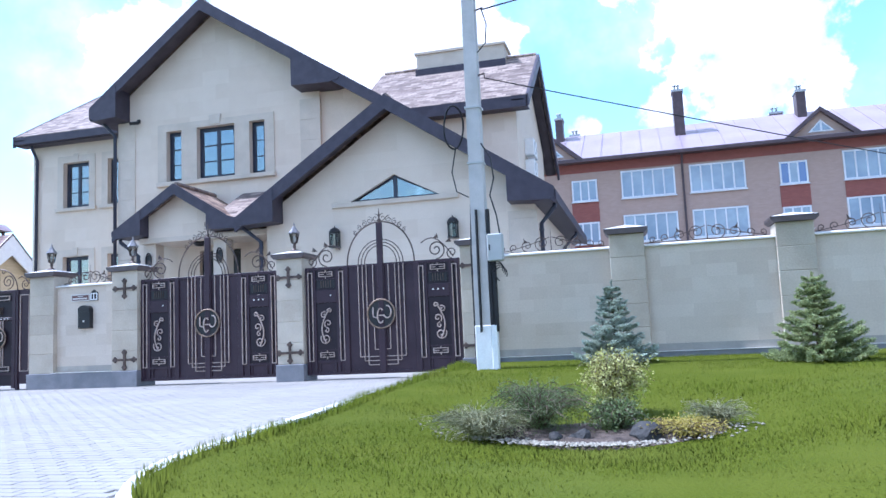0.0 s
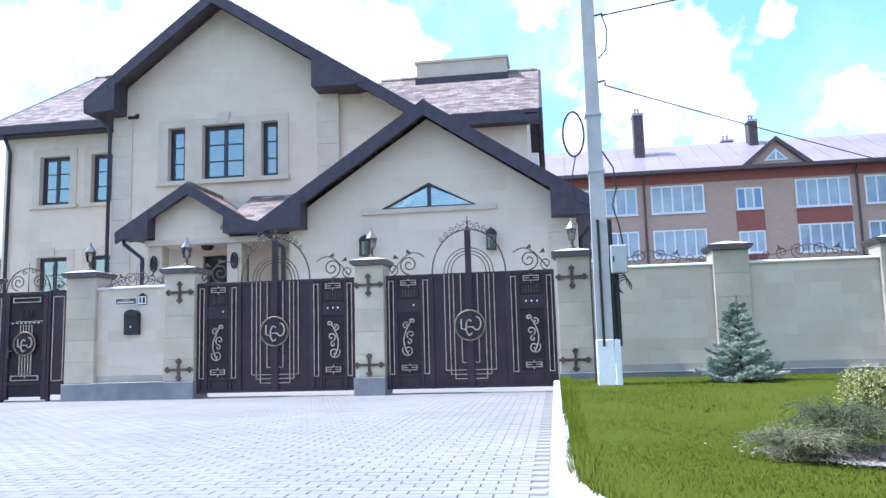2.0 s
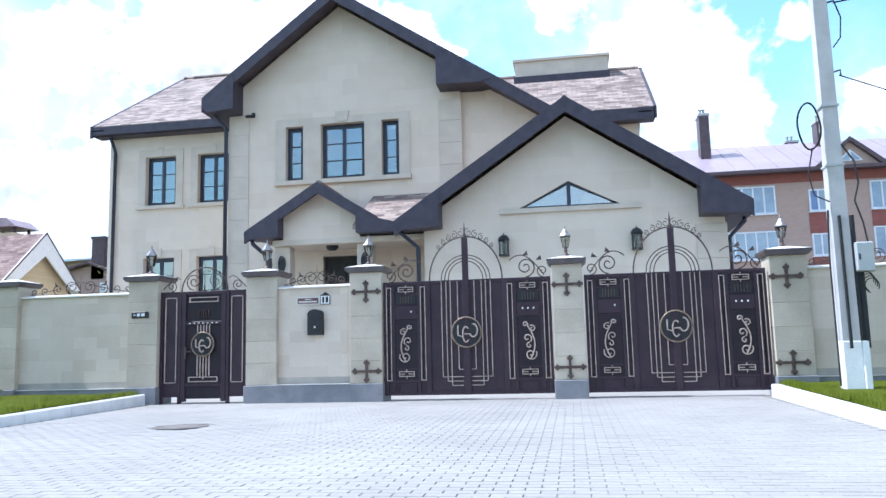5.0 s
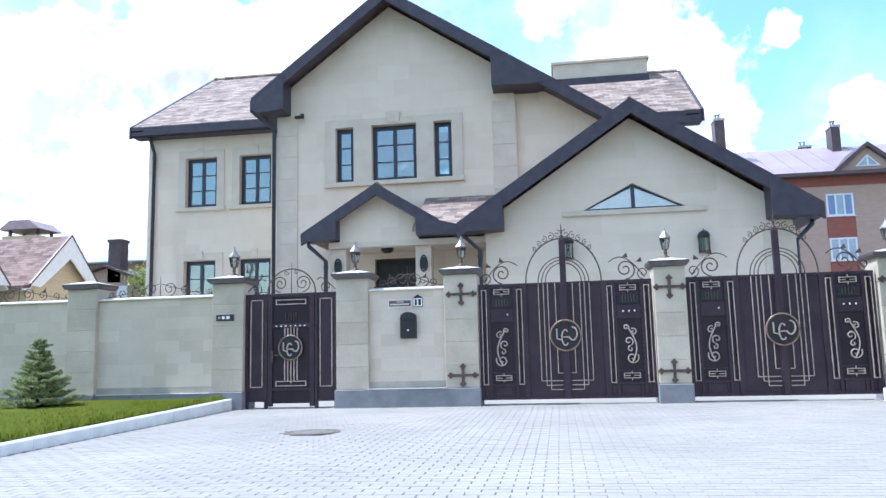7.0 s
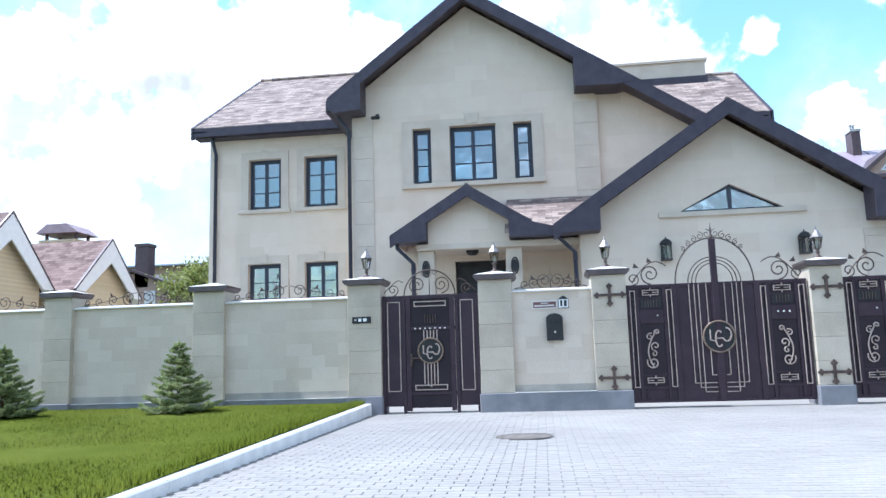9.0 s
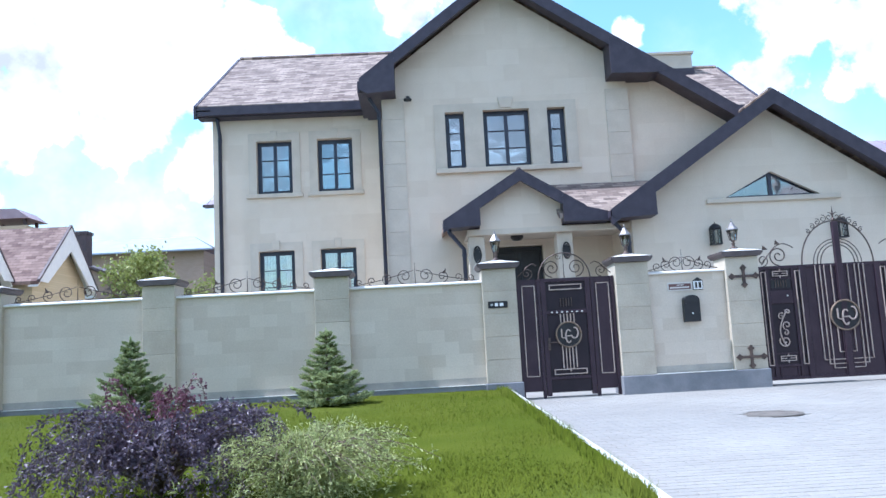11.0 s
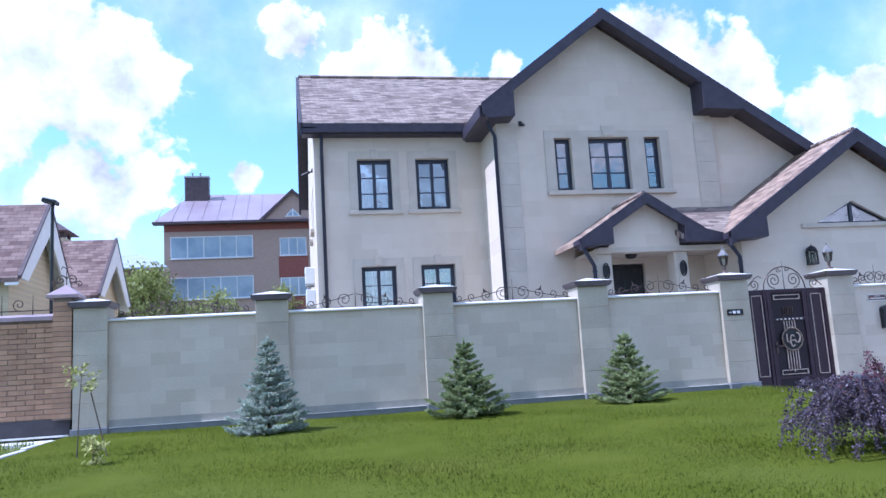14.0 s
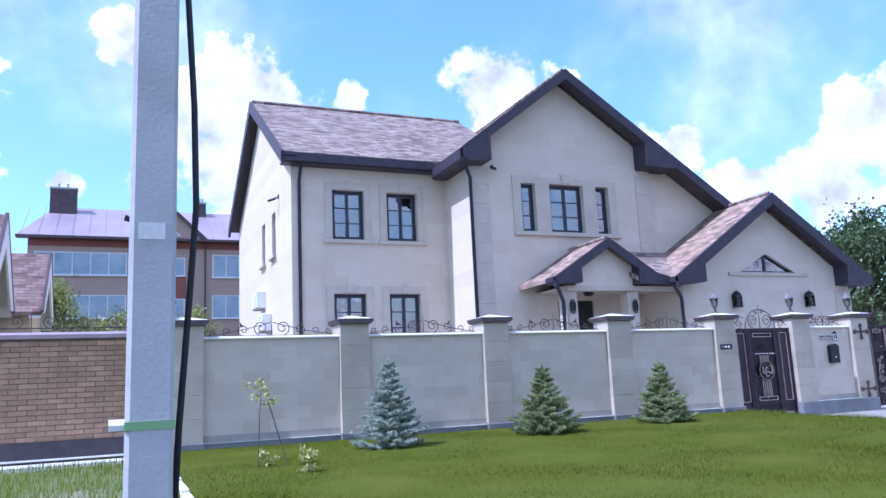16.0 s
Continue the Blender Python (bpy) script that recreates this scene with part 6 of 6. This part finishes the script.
DARKJUN = leaf_material("dark_juniper", (0.09, 0.13, 0.045), (0.18, 0.23, 0.09), 9)
YELLOW = leaf_material("yellow_variegated_leaves", (0.34, 0.35, 0.08), (0.60, 0.58, 0.26), 14)
SEDUM = leaf_material("yellow_sedum", (0.36, 0.29, 0.05), (0.50, 0.42, 0.11), 20)
DRYGRASS = leaf_material("dry_tuft", (0.17, 0.18, 0.085), (0.32, 0.31, 0.17), 10)
FOLIAGE = leaf_material("fresh_foliage", (0.22, 0.25, 0.06), (0.36, 0.39, 0.13), 1.2)
FOLIAGE_D = leaf_material("dark_foliage", (0.05, 0.085, 0.03), (0.10, 0.14, 0.05), 0.8)


def spruce(x, y, H, R, mat, label, seed, lean=0.0):
    """Whorls of boughs, wide at the skirt and narrow above, each bough a fan of needled twigs turned up at the tips."""
    global rng
    rng = np.random.default_rng(seed)
    z0 = lawn_z(y) - 0.02
    t = thing("spruce", (x, y, z0), label, "spruce", "young spruces along the wall")
    part("trunk", Build().tube([(x, y, z0 - 0.05), (x + lean * 0.5, y, z0 + H * 0.5), (x + lean, y, z0 + H * 0.98)], 0.03, 7, 0.005), BARK, t)
    P, D, Ln, br = [], [], [], Build()
    z = 0.07
    while z < H * 0.93:
        k = z / H
        reach = R * (0.58 * (1 - k) ** 0.7 + 0.42 * max(0.0, 1 - k / 0.5) ** 0.8) * rng.uniform(0.88, 1.1) + 0.04
        m = int(8 + 9 * (1 - k))
        off = rng.random() * 6.28
        for i in range(m):
            a = off + 2 * math.pi * i / m + rng.normal() * 0.2
            r = reach * rng.uniform(0.68, 1.1)
            base = np.array([x + lean * k, y, z0 + z + rng.normal() * 0.018])
            out = np.array([math.cos(a), math.sin(a), 0.0])
            across = np.array([-out[1], out[0], 0.0])
            at = lambda s: base + out * r * s + np.array([0, 0, r * (0.25 * k * s - 0.22 * s + 0.34 * s ** 2.4)])
            br.tube([tuple(at(q)) for q in (0, 0.35, 0.7, 1.0)], 0.006, 4, 0.002)
            n = max(4, int(r / 0.026))
            for j in range(n):
                s = 0.18 + 0.82 * (j + rng.random() * 0.6) / n
                for side in (-1, 1, 0):
                    if side == 0 and rng.random() < 0.5:
                        continue
                    w = out * 0.75 + across * side * rng.uniform(0.5, 0.95) + np.array([0, 0, rng.uniform(-0.05, 0.35)])
                    w /= np.linalg.norm(w)
                    tl = min(0.13, 0.42 * r) * (1.1 - 0.6 * s) * rng.uniform(0.7, 1.2)
                    p = at(s)
                    q = rng.random(15)
                    P.append(p + w * (tl * q)[:, None])
                    D.append(w * 0.75 + rng.normal(size=(15, 3)) * 0.62)
                    Ln.append(rng.uniform(0.022, 0.036, 15))
        z += 0.098 * (1.15 - 0.35 * k)
    q = np.linspace(0, 1, 90)[:, None]
    P.append(np.array([[x + lean, y, z0 + H * 0.86]]) + q * np.array([[0, 0, H * 0.14]]))
    D.append(rng.normal(size=(90, 3)) * 0.75 + np.array([0, 0, 0.8]))
    Ln.append(np.full(90, 0.03))
    P, D, Ln = np.concatenate(P), np.concatenate(D), np.concatenate(Ln)
    part("branch_work", br, BARK, t)
    part("needles", leaf_mesh("needles", mat, P, D, Ln, Ln * 0.5), mat, t)


spruce(-15.28, 11.1, 1.13, 0.60, NEEDLE_G, "young green spruce on the lawn before the wall", 1)
spruce(-17.99, 10.75, 1.15, 0.64, NEEDLE_D, "young dark green spruce on the lawn before the wall", 2)
spruce(-20.85, 10.4, 1.34, 0.60, NEEDLE_B, "young blue spruce on the lawn before the wall", 3)
spruce(0.40, 11.0, 1.20, 0.58, NEEDLE_B, "young blue spruce on the lawn before the wall", 4)
spruce(2.92, 10.4, 1.13, 0.68, NEEDLE_G, "young spreading green spruce on the lawn before the wall", 5)


def shrub(name, x, y, n, h, spread, droop, mat, label, category, seed, leaf=0.035, per=60, aspect=0.55, stems=BARK, flat=0.0, jitter=0.02, second=None, weight=None):
    """Arching shoots from one root, leaves set along them."""
    global rng
    rng = np.random.default_rng(seed)
    z0 = lawn_z(y) + float(hollow(x, y))
    t = thing(name, (x, y, z0), label, category)
    st, P, D = Build(), [], []
    for i in range(n):
        a = rng.uniform(0, 2 * math.pi)
        r = spread * math.sqrt(rng.uniform(0.05, 1.0)) * (1.28 if rng.random() < 0.1 else 1.0)
        top = h * rng.uniform(0.55, 1.05) * (1 - flat * r / spread)
        end = top * max(0.05, 1 - droop * (r / spread)) * rng.uniform(0.55, 1.0)
        pts = []
        for k in range(9):
            s = k / 8
            zz = (1 - s) * (1 - s) * 0 + 2 * (1 - s) * s * top * 1.15 + s * s * end
            pts.append(np.array([x + math.cos(a) * r * s ** 1.1 + 0.03 * math.sin(5 * s + i), y + math.sin(a) * r * s ** 1.1, z0 + zz]))
        st.tube([tuple(p) for p in pts], 0.006, 4, 0.002)
        for j in range(per):
            s = rng.uniform(0.12, 1.0) * 8
            k = min(7, int(s))
            p = pts[k] + (pts[k + 1] - pts[k]) * (s - k)
            d = pts[k + 1] - pts[k]
            if rng.random() < 0.3:
                p = np.array([p[0] * 0.85 + x * 0.15, p[1] * 0.85 + y * 0.15, z0 + (p[2] - z0) * rng.uniform(0.1, 1.0)])
            P.append(p + rng.normal(size=3) * jitter)
            D.append(d / (np.linalg.norm(d) + 1e-6) * 0.7 + rng.normal(size=3) * 0.8)
    P, D = np.array(P), np.array(D)
    P[:, 2] = np.maximum(P[:, 2], z0 + 0.01)
    part("stem_work", st, stems, t)
    L = rng.uniform(0.7, 1.2, len(P)) * leaf
    pick = np.ones(len(P), bool) if second is None else (P[:, 2] < z0 + 0.75 * h) | (rng.random(len(P)) < 0.5)
    part("leaves", leaf_mesh("leaves", mat, P[pick], D[pick], L[pick], L[pick] * aspect), mat, t)
    if second is not None:
        part("young_leaves", leaf_mesh("young_leaves", second, P[~pick], D[~pick], L[~pick], L[~pick] * aspect), second, t, "reddish young leaves")
    return t


def barberry(x, y, label, seed):
    """Long canes that rise from one root, arch over and hang down, close-set with small dark leaves; redder shoots stand in the middle."""
    global rng
    rng = np.random.default_rng(seed)
    z0 = lawn_z(y)
    t = thing("barberry_bush", (x, y, z0), label, "shrub")
    st, leaf_p, leaf_d, red_p, red_d = Build(), [], [], [], []
    for i in range(125):
        a = rng.uniform(0, 2 * math.pi)
        young = i % 7 == 0
        long_cane = i % 13 == 1
        r = rng.uniform(0.1, 0.45) if young else rng.uniform(0.45, 0.95) * (1.35 if long_cane else 1.0)
        top = rng.uniform(0.45, 0.72) if young else rng.uniform(0.34, 0.68)
        end = top * rng.uniform(0.75, 1.0) if young else top * rng.uniform(0.0, 0.45)
        bend = rng.normal() * 0.25
        pts = []
        for k in range(13):
            s = k / 12
            zz = 2 * (1 - s) * s * top * 1.62 + s * s * end
            b_ = a + bend * s * s
            pts.append(np.array([x + math.cos(b_) * r * (1 - (1 - s) ** 1.5), y + math.sin(b_) * r * (1 - (1 - s) ** 1.5), z0 + max(0.02, zz)]))
        st.tube([tuple(p) for p in pts], 0.005, 4, 0.002)
        m = 80 if young else 190
        q = rng.uniform(0.22, 1.0, m) * 11.99
        k = q.astype(int)
        arr = np.array(pts)
        pos = arr[k] + (arr[k + 1] - arr[k]) * (q - k)[:, None] + rng.normal(size=(m, 3)) * 0.017
        d = arr[k + 1] - arr[k]
        d = d / (np.linalg.norm(d, axis=1, keepdims=True) + 1e-6) * 0.5 + rng.normal(size=(m, 3)) * 0.7
        (red_p if young else leaf_p).append(pos)
        (red_d if young else leaf_d).append(d)
    part("stem_work", st, BARK, t)
    for nm, mat, pp, dd, lb in (("leaves", PURPLE, leaf_p, leaf_d, ""), ("young_leaves", REDLEAF, red_p, red_d, "reddish young leaves")):
        pp, dd = np.concatenate(pp), np.concatenate(dd)
        pp[:, 2] = np.maximum(pp[:, 2], z0 + 0.01)
        L = rng.uniform(0.018, 0.034, len(pp))
        part(nm, leaf_mesh(nm, mat, pp, dd, L, L * 0.7), mat, t, lb)


barberry(-15.66, 4.95, "arching purple-leaved shrub growing on the lawn", 11)
shrub("juniper_bush", -14.62, 4.6, 190, 0.50, 0.66, 0.2, JUNIPER, "low feathery pale green juniper beside the purple shrub", "shrub", 12, 0.034, 130, 0.26)
shrub("juniper_bush", -0.06, 5.96, 130, 0.46, 0.49, 0.1, DARKJUN, "low dark green juniper in the planted bed", "shrub", 13, 0.026, 110, 0.22)
shrub("variegated_bush", 0.53, 6.8, 120, 0.65, 0.32, 0.15, YELLOW, "rounded yellow-green variegated shrub in the planted bed", "shrub", 14, 0.03, 45, 0.6)
shrub("dry_grass_tuft", -0.44, 5.64, 170, 0.26, 0.41, 0.1, DRYGRASS, "greyish dry grass tuft at the edge of the bed", "grass tuft", 15, 0.05, 26, 0.12, stems=DRYGRASS)
shrub("sedum_cushion", 1.07, 5.83, 150, 0.13, 0.32, 0.1, SEDUM, "bright yellow flowering sedum cushion in the bed", "plant", 16, 0.02, 40, 0.6)
shrub("dry_grass_tuft", 1.33, 6.15, 90, 0.21, 0.28, 0.1, DRYGRASS, "greyish dry grass tuft at the edge of the bed", "grass tuft", 17, 0.04, 26, 0.12, stems=DRYGRASS)
shrub("low_shrub", 0.56, 6.02, 70, 0.31, 0.28, 0.2, DARKJUN, "low dark leafy plant in the bed", "shrub", 18, 0.03, 40, 0.6)

# mulch and stones of the bed
bed = Build()
n = 40
ring = [(0.38 + (1.08 + 0.13 * math.sin(3 * a)) * math.cos(a), 5.89 + (0.52 + 0.08 * math.cos(4 * a)) * math.sin(a)) for a in [2 * math.pi * i / n for i in range(n)]]
bed_z = lambda x, y: lawn_z(y) + float(hollow(x, y))
zb_ = lambda x, y: bed_z(x, y) + 0.03 + 0.02 * noise.noise(Vector((x * 3, y * 3, 5)))
bed.v = [(0.38, 5.89, bed_z(0.38, 5.89) + 0.05)] + [(x, y, bed_z(x, y) - 0.03) for x, y in ring] + [(0.38 + (x - 0.38) * 0.6, 5.89 + (y - 5.89) * 0.6, zb_(x, y) + 0.02) for x, y in ring]
bed.f = [(0, 1 + n + i, 1 + n + (i + 1) % n) for i in range(n)] + [(1 + i, 1 + (i + 1) % n, 1 + n + (i + 1) % n, 1 + n + i) for i in range(n)]
SOIL = material("mulch", (0.06, 0.045, 0.035), (0.13, 0.10, 0.08), scale=14, fine=60, bump=0.8)
solid("flower_bed", bed, SOIL, "small round planted bed with dark mulch in the lawn", "flower bed", kind="structure")
PEBBLE = material("pale_pebbles", (0.22, 0.20, 0.155), (0.36, 0.33, 0.27), scale=20, fine=60, bump=0.3, random_amt=0.2)
DARKSTONE = material("dark_stone", (0.03, 0.03, 0.03), (0.06, 0.058, 0.055), scale=9, fine=50, bump=0.5)
random.seed(3)


def pebble(b, x, y, z, r):
    k = len(b.v)
    pts = [(1, 0, 0), (-1, 0, 0), (0, 1, 0), (0, -1, 0), (0, 0, 1), (0, 0, -1)]
    b.v += [(x + px_ * r * random.uniform(0.7, 1.2), y + py_ * r * random.uniform(0.7, 1.2), z + pz_ * r * 0.6) for px_, py_, pz_ in pts]
    b.f += [tuple(k + i for i in q) for q in ((0, 2, 4), (2, 1, 4), (1, 3, 4), (3, 0, 4), (2, 0, 5), (1, 2, 5), (3, 1, 5), (0, 3, 5))]


b = Build()
for _ in range(650):
    a = random.gauss(4.55, 0.33) if random.random() < 0.7 else random.uniform(2.9, 6.6)
    k = random.gauss(0.84, 0.11)
    x, y = 0.38 + 1.19 * k * math.cos(a), 5.89 + 0.59 * k * math.sin(a)
    pebble(b, x, y, bed_z(x, y) + 0.03, random.uniform(0.008, 0.02))
solid("pebbles", b, PEBBLE, "pale pebbles round the planted bed", "pebbles", kind="stuff")
for x, y, r in ((0.3, 5.58, 0.077), (0.79, 5.69, 0.116), (0.14, 5.58, 0.058)):
    bm = bmesh.new()
    bmesh.ops.create_icosphere(bm, subdivisions=2, radius=r)
    for v in bm.verts:
        v.co *= 1 + 0.7 * noise.noise(v.co * 9 + Vector((x * 5, 0, 0)))
        v.co.z *= 0.8
        v.co += Vector((x, y, bed_z(x, y) + 0.06))
    me = bpy.data.meshes.new("stone")
    bm.to_mesh(me)
    bm.free()
    me.materials.append(DARKSTONE)
    tagged(new("stone", me), "rough dark stone lying in the planted bed", "stone", "stones in the bed")


def sapling(x, y, H, seed, label):
    global rng
    rng = np.random.default_rng(seed)
    z0 = lawn_z(y)
    t = thing("sapling", (x, y, z0), label, "sapling", "saplings on the lawn")
    part("stem", Build().tube([(x, y, z0 - 0.03), (x + 0.02, y, z0 + H * 0.5), (x + 0.05, y, z0 + H)], 0.009, 6, 0.003), BARK, t)
    P, D, br = [], [], Build()
    for k in range(13):
        a = rng.uniform(0, 6.28)
        zz = z0 + H * (rng.uniform(0.72, 1.0) if k < 9 else rng.uniform(0.05, 0.22))
        r = rng.uniform(0.10, 0.24) * min(1.0, H + 0.2)
        p0 = np.array([x + 0.04, y, zz - 0.03])
        p1 = p0 + np.array([math.cos(a) * r, math.sin(a) * r, rng.uniform(0.0, 0.08)])
        br.tube([tuple(p0), tuple(p1)], 0.004, 4, 0.002)
        for j in range(16):
            P.append(p0 + (p1 - p0) * rng.uniform(0.35, 1.05) + rng.normal(size=3) * 0.018)
            D.append((p1 - p0) / r * 0.6 + rng.normal(size=3) * 0.6 + np.array([0, 0, -0.3]))
    if H > 0.6:
        part("stake", Build().tube([(x + 0.36, y - 0.1, z0 - 0.03), (x + 0.14, y, z0 + H * 0.72)], 0.008, 5), BARK, t, "leaning wooden stake")
    part("twigs", br, BARK, t)
    L = rng.uniform(0.04, 0.075, len(P))
    part("leaves", leaf_mesh("leaves", YELLOW, np.array(P), np.array(D), L, L * 0.55), YELLOW, t)


sapling(-23.0, 9.2, 1.06, 31, "thin young tree with yellow-green leaves on the lawn")
sapling(-22.62, 8.3, 0.24, 32, "tiny staked seedling on the lawn")


def tree(x, y, H, R, z0, mat, label, seed, leaves=2600, leaf=0.28):
    """Tapered trunk, forked limbs and a crown of leaf clumps with gaps."""
    global rng
    rng = np.random.default_rng(seed)
    t = thing("tree", (x, y, 0), label, "tree", "trees behind the houses")
    part("trunk", Build().tube([(x, y, -0.3), (x + 0.1, y, z0 * 0.6), (x, y, H * 0.8)], R * 0.09, 8, R * 0.02), BARK, t)
    lim, P = Build(), []
    for i in range(46):
        a, u = rng.uniform(0, 6.28), rng.uniform(0, 1)
        zc = z0 + (H - z0) * u
        r = R * math.sqrt(max(0.05, 1 - (2 * u - 0.85) ** 2)) * rng.uniform(0.45, 1.05)
        c = np.array([x + math.cos(a) * r, y + math.sin(a) * r, zc])
        lim.tube([(x, y, z0 * 0.7 + (zc - z0) * 0.55), tuple(c)], R * 0.025, 5, R * 0.008)
        m = leaves // 46
        P.append(c + rng.normal(size=(m, 3)) * R * np.array([0.17, 0.17, 0.13]))
    P = np.concatenate(P)
    part("limbs", lim, BARK, t)
    L = rng.uniform(0.6, 1.3, len(P)) * leaf
    part("crown", leaf_mesh("crown", mat, P, rng.normal(size=P.shape), L, L * 0.6), mat, t)


tree(-27.6, 38.5, 6.3, 2.3, 1.5, FOLIAGE, "fresh green bushy tree behind the wall", 41, 5200, 0.2)
tree(-24.6, 40.5, 5.6, 1.6, 1.5, FOLIAGE, "fresh green bushy tree behind the wall", 42, 2000, 0.18)
tree(-21.2, 38.0, 5.2, 1.3, 1.5, FOLIAGE, "fresh green bushy tree behind the wall", 43, 1700, 0.18)
tree(23.6, 37.0, 11.2, 4.8, 3.0, FOLIAGE_D, "tall dark green tree beyond the garage", 44, 9000, 0.34)
tree(27.5, 36.0, 11.0, 4.6, 3.0, FOLIAGE_D, "tall dark green tree beyond the garage", 45, 7000, 0.34)


# ---- grass ----
def grass(name, x0, x1, y0, y1, density, inside, hgt, mat, label, seed):
    global rng
    rng = np.random.default_rng(seed)
    n = int((x1 - x0) * (y1 - y0) * density)
    x, y = rng.uniform(x0, x1, n), rng.uniform(y0, y1, n)
    keep = np.array([inside(a, b_) for a, b_ in zip(x, y)])
    x, y = x[keep], y[keep]
    pos = np.stack([x, y, -0.10 + 0.0245 * y - 0.012 + hollow(x, y)], axis=1)
    clump = np.sin(x * 2.3 + np.sin(y * 1.7)) * np.sin(y * 2.9 + np.sin(x * 1.3))
    h = hgt * rng.uniform(0.55, 1.25, len(x)) * (1 + 0.25 * clump)
    tagged(new(name, blade_mesh(name, mat, pos, rng.normal(size=(len(x), 3)) * np.array([0.016, 0.016, 0]), h, rng.uniform(0.006, 0.012, len(x)))), label, "grass", kind="stuff")


not_bed = lambda x, y: ((x - 0.38) / (0.95 + 0.11 * math.sin(8 * x))) ** 2 + ((y - 5.89) / (0.45 + 0.06 * math.sin(9 * x))) ** 2 > 1
grass("grass", -23.93, -12.3, 2.4, 7.2, 2600, lambda x, y: x < lawn_edge_left(y) - 0.10, 0.028, BLADE, "short green grass blades of the lawn", 51)
grass("grass", -23.93, -12.3, 7.2, 12.2, 1200, lambda x, y: x < lawn_edge_left(y) - 0.10, 0.036, BLADE, "short green grass blades of the lawn", 52)
grass("grass", -2.2, 7.0, 2.4, 7.2, 2600, lambda x, y: x > lawn_edge_right(y) + 0.10 and not_bed(x, y), 0.030, BLADE, "short green grass blades of the lawn", 53)
grass("grass", -2.2, 9.0, 7.2, 12.2, 1100, lambda x, y: x > lawn_edge_right(y) + 0.10, 0.036, BLADE, "short green grass blades of the lawn", 54)
# taller unmown fringe along the kerbs
grass("grass_fringe", -15.2, -12.3, 2.4, 12.1, 3000, lambda x, y: 0.10 < lawn_edge_left(y) - x < 0.27, 0.085, BLADE, "longer grass fringe along the kerb", 56)
grass("grass_fringe", -2.3, 0.6, 2.4, 12.1, 3000, lambda x, y: 0.10 < x - lawn_edge_right(y) < 0.27, 0.085, BLADE, "longer grass fringe along the kerb", 57)
grass("rough_grass", -30, -24.05, 3.0, 11.5, 260, lambda x, y: True, 0.10, BLADE, "longer uneven grass of the verge", 55)

# ---- paving stones ----
PW, PD, PG = 0.20, 0.10, 0.003
pv = thing("paving", (-7.3, 7, 0), "pale concrete block paving of the drive", "paving", kind="structure")
stone = Build()
stone.v = [(-PW / 2 + 0.004, -PD / 2 + 0.004, 0), (PW / 2 - 0.004, -PD / 2 + 0.004, 0), (PW / 2 - 0.004, PD / 2 - 0.004, 0), (-PW / 2 + 0.004, PD / 2 - 0.004, 0), (-PW / 2, -PD / 2, -0.008), (PW / 2, -PD / 2, -0.008), (PW / 2, PD / 2, -0.008), (-PW / 2, PD / 2, -0.008)]
stone.f = [(0, 1, 2, 3), (0, 4, 5, 1), (1, 5, 6, 2), (2, 6, 7, 3), (3, 7, 4, 0)]
stone_mesh = stone.mesh("paving_stone", PAVER)
rest = Build()
random.seed(5)
made = 0
r = 0
y = 2.28
while y < FENCE_Y + 0.3:
    x = -14.2 + (PW + PG) / 2 * (r % 2)
    xl, xr = (lawn_edge_left(y) + 0.06, lawn_edge_right(y) - 0.06)
    while x < 0.5:
        if xl < x < xr and (x - MHX) ** 2 + (y - MHY) ** 2 > 0.35 ** 2:
            zz = apron_z(y) + 0.004 + random.uniform(-0.0012, 0.0012)
            if -9.0 < x < -6.0 and 3.2 < y < 5.4 and made < 300:
                part("paving_stone", stone_mesh, PAVER, pv).matrix_basis = pose(x, y, zz)
                made += 1
            else:
                k = len(rest.v)
                rest.v += [(x + a, y + c, zz + d) for a, c, d in stone.v]
                rest.f += [tuple(k + i for i in q) for q in stone.f]
        x += PW + PG
    y += PD + PG
    r += 1
me = rest.mesh("paving_field", PAVER, fix=False)
tagged(part("paving_field", me, PAVER, pv), kind="stuff")
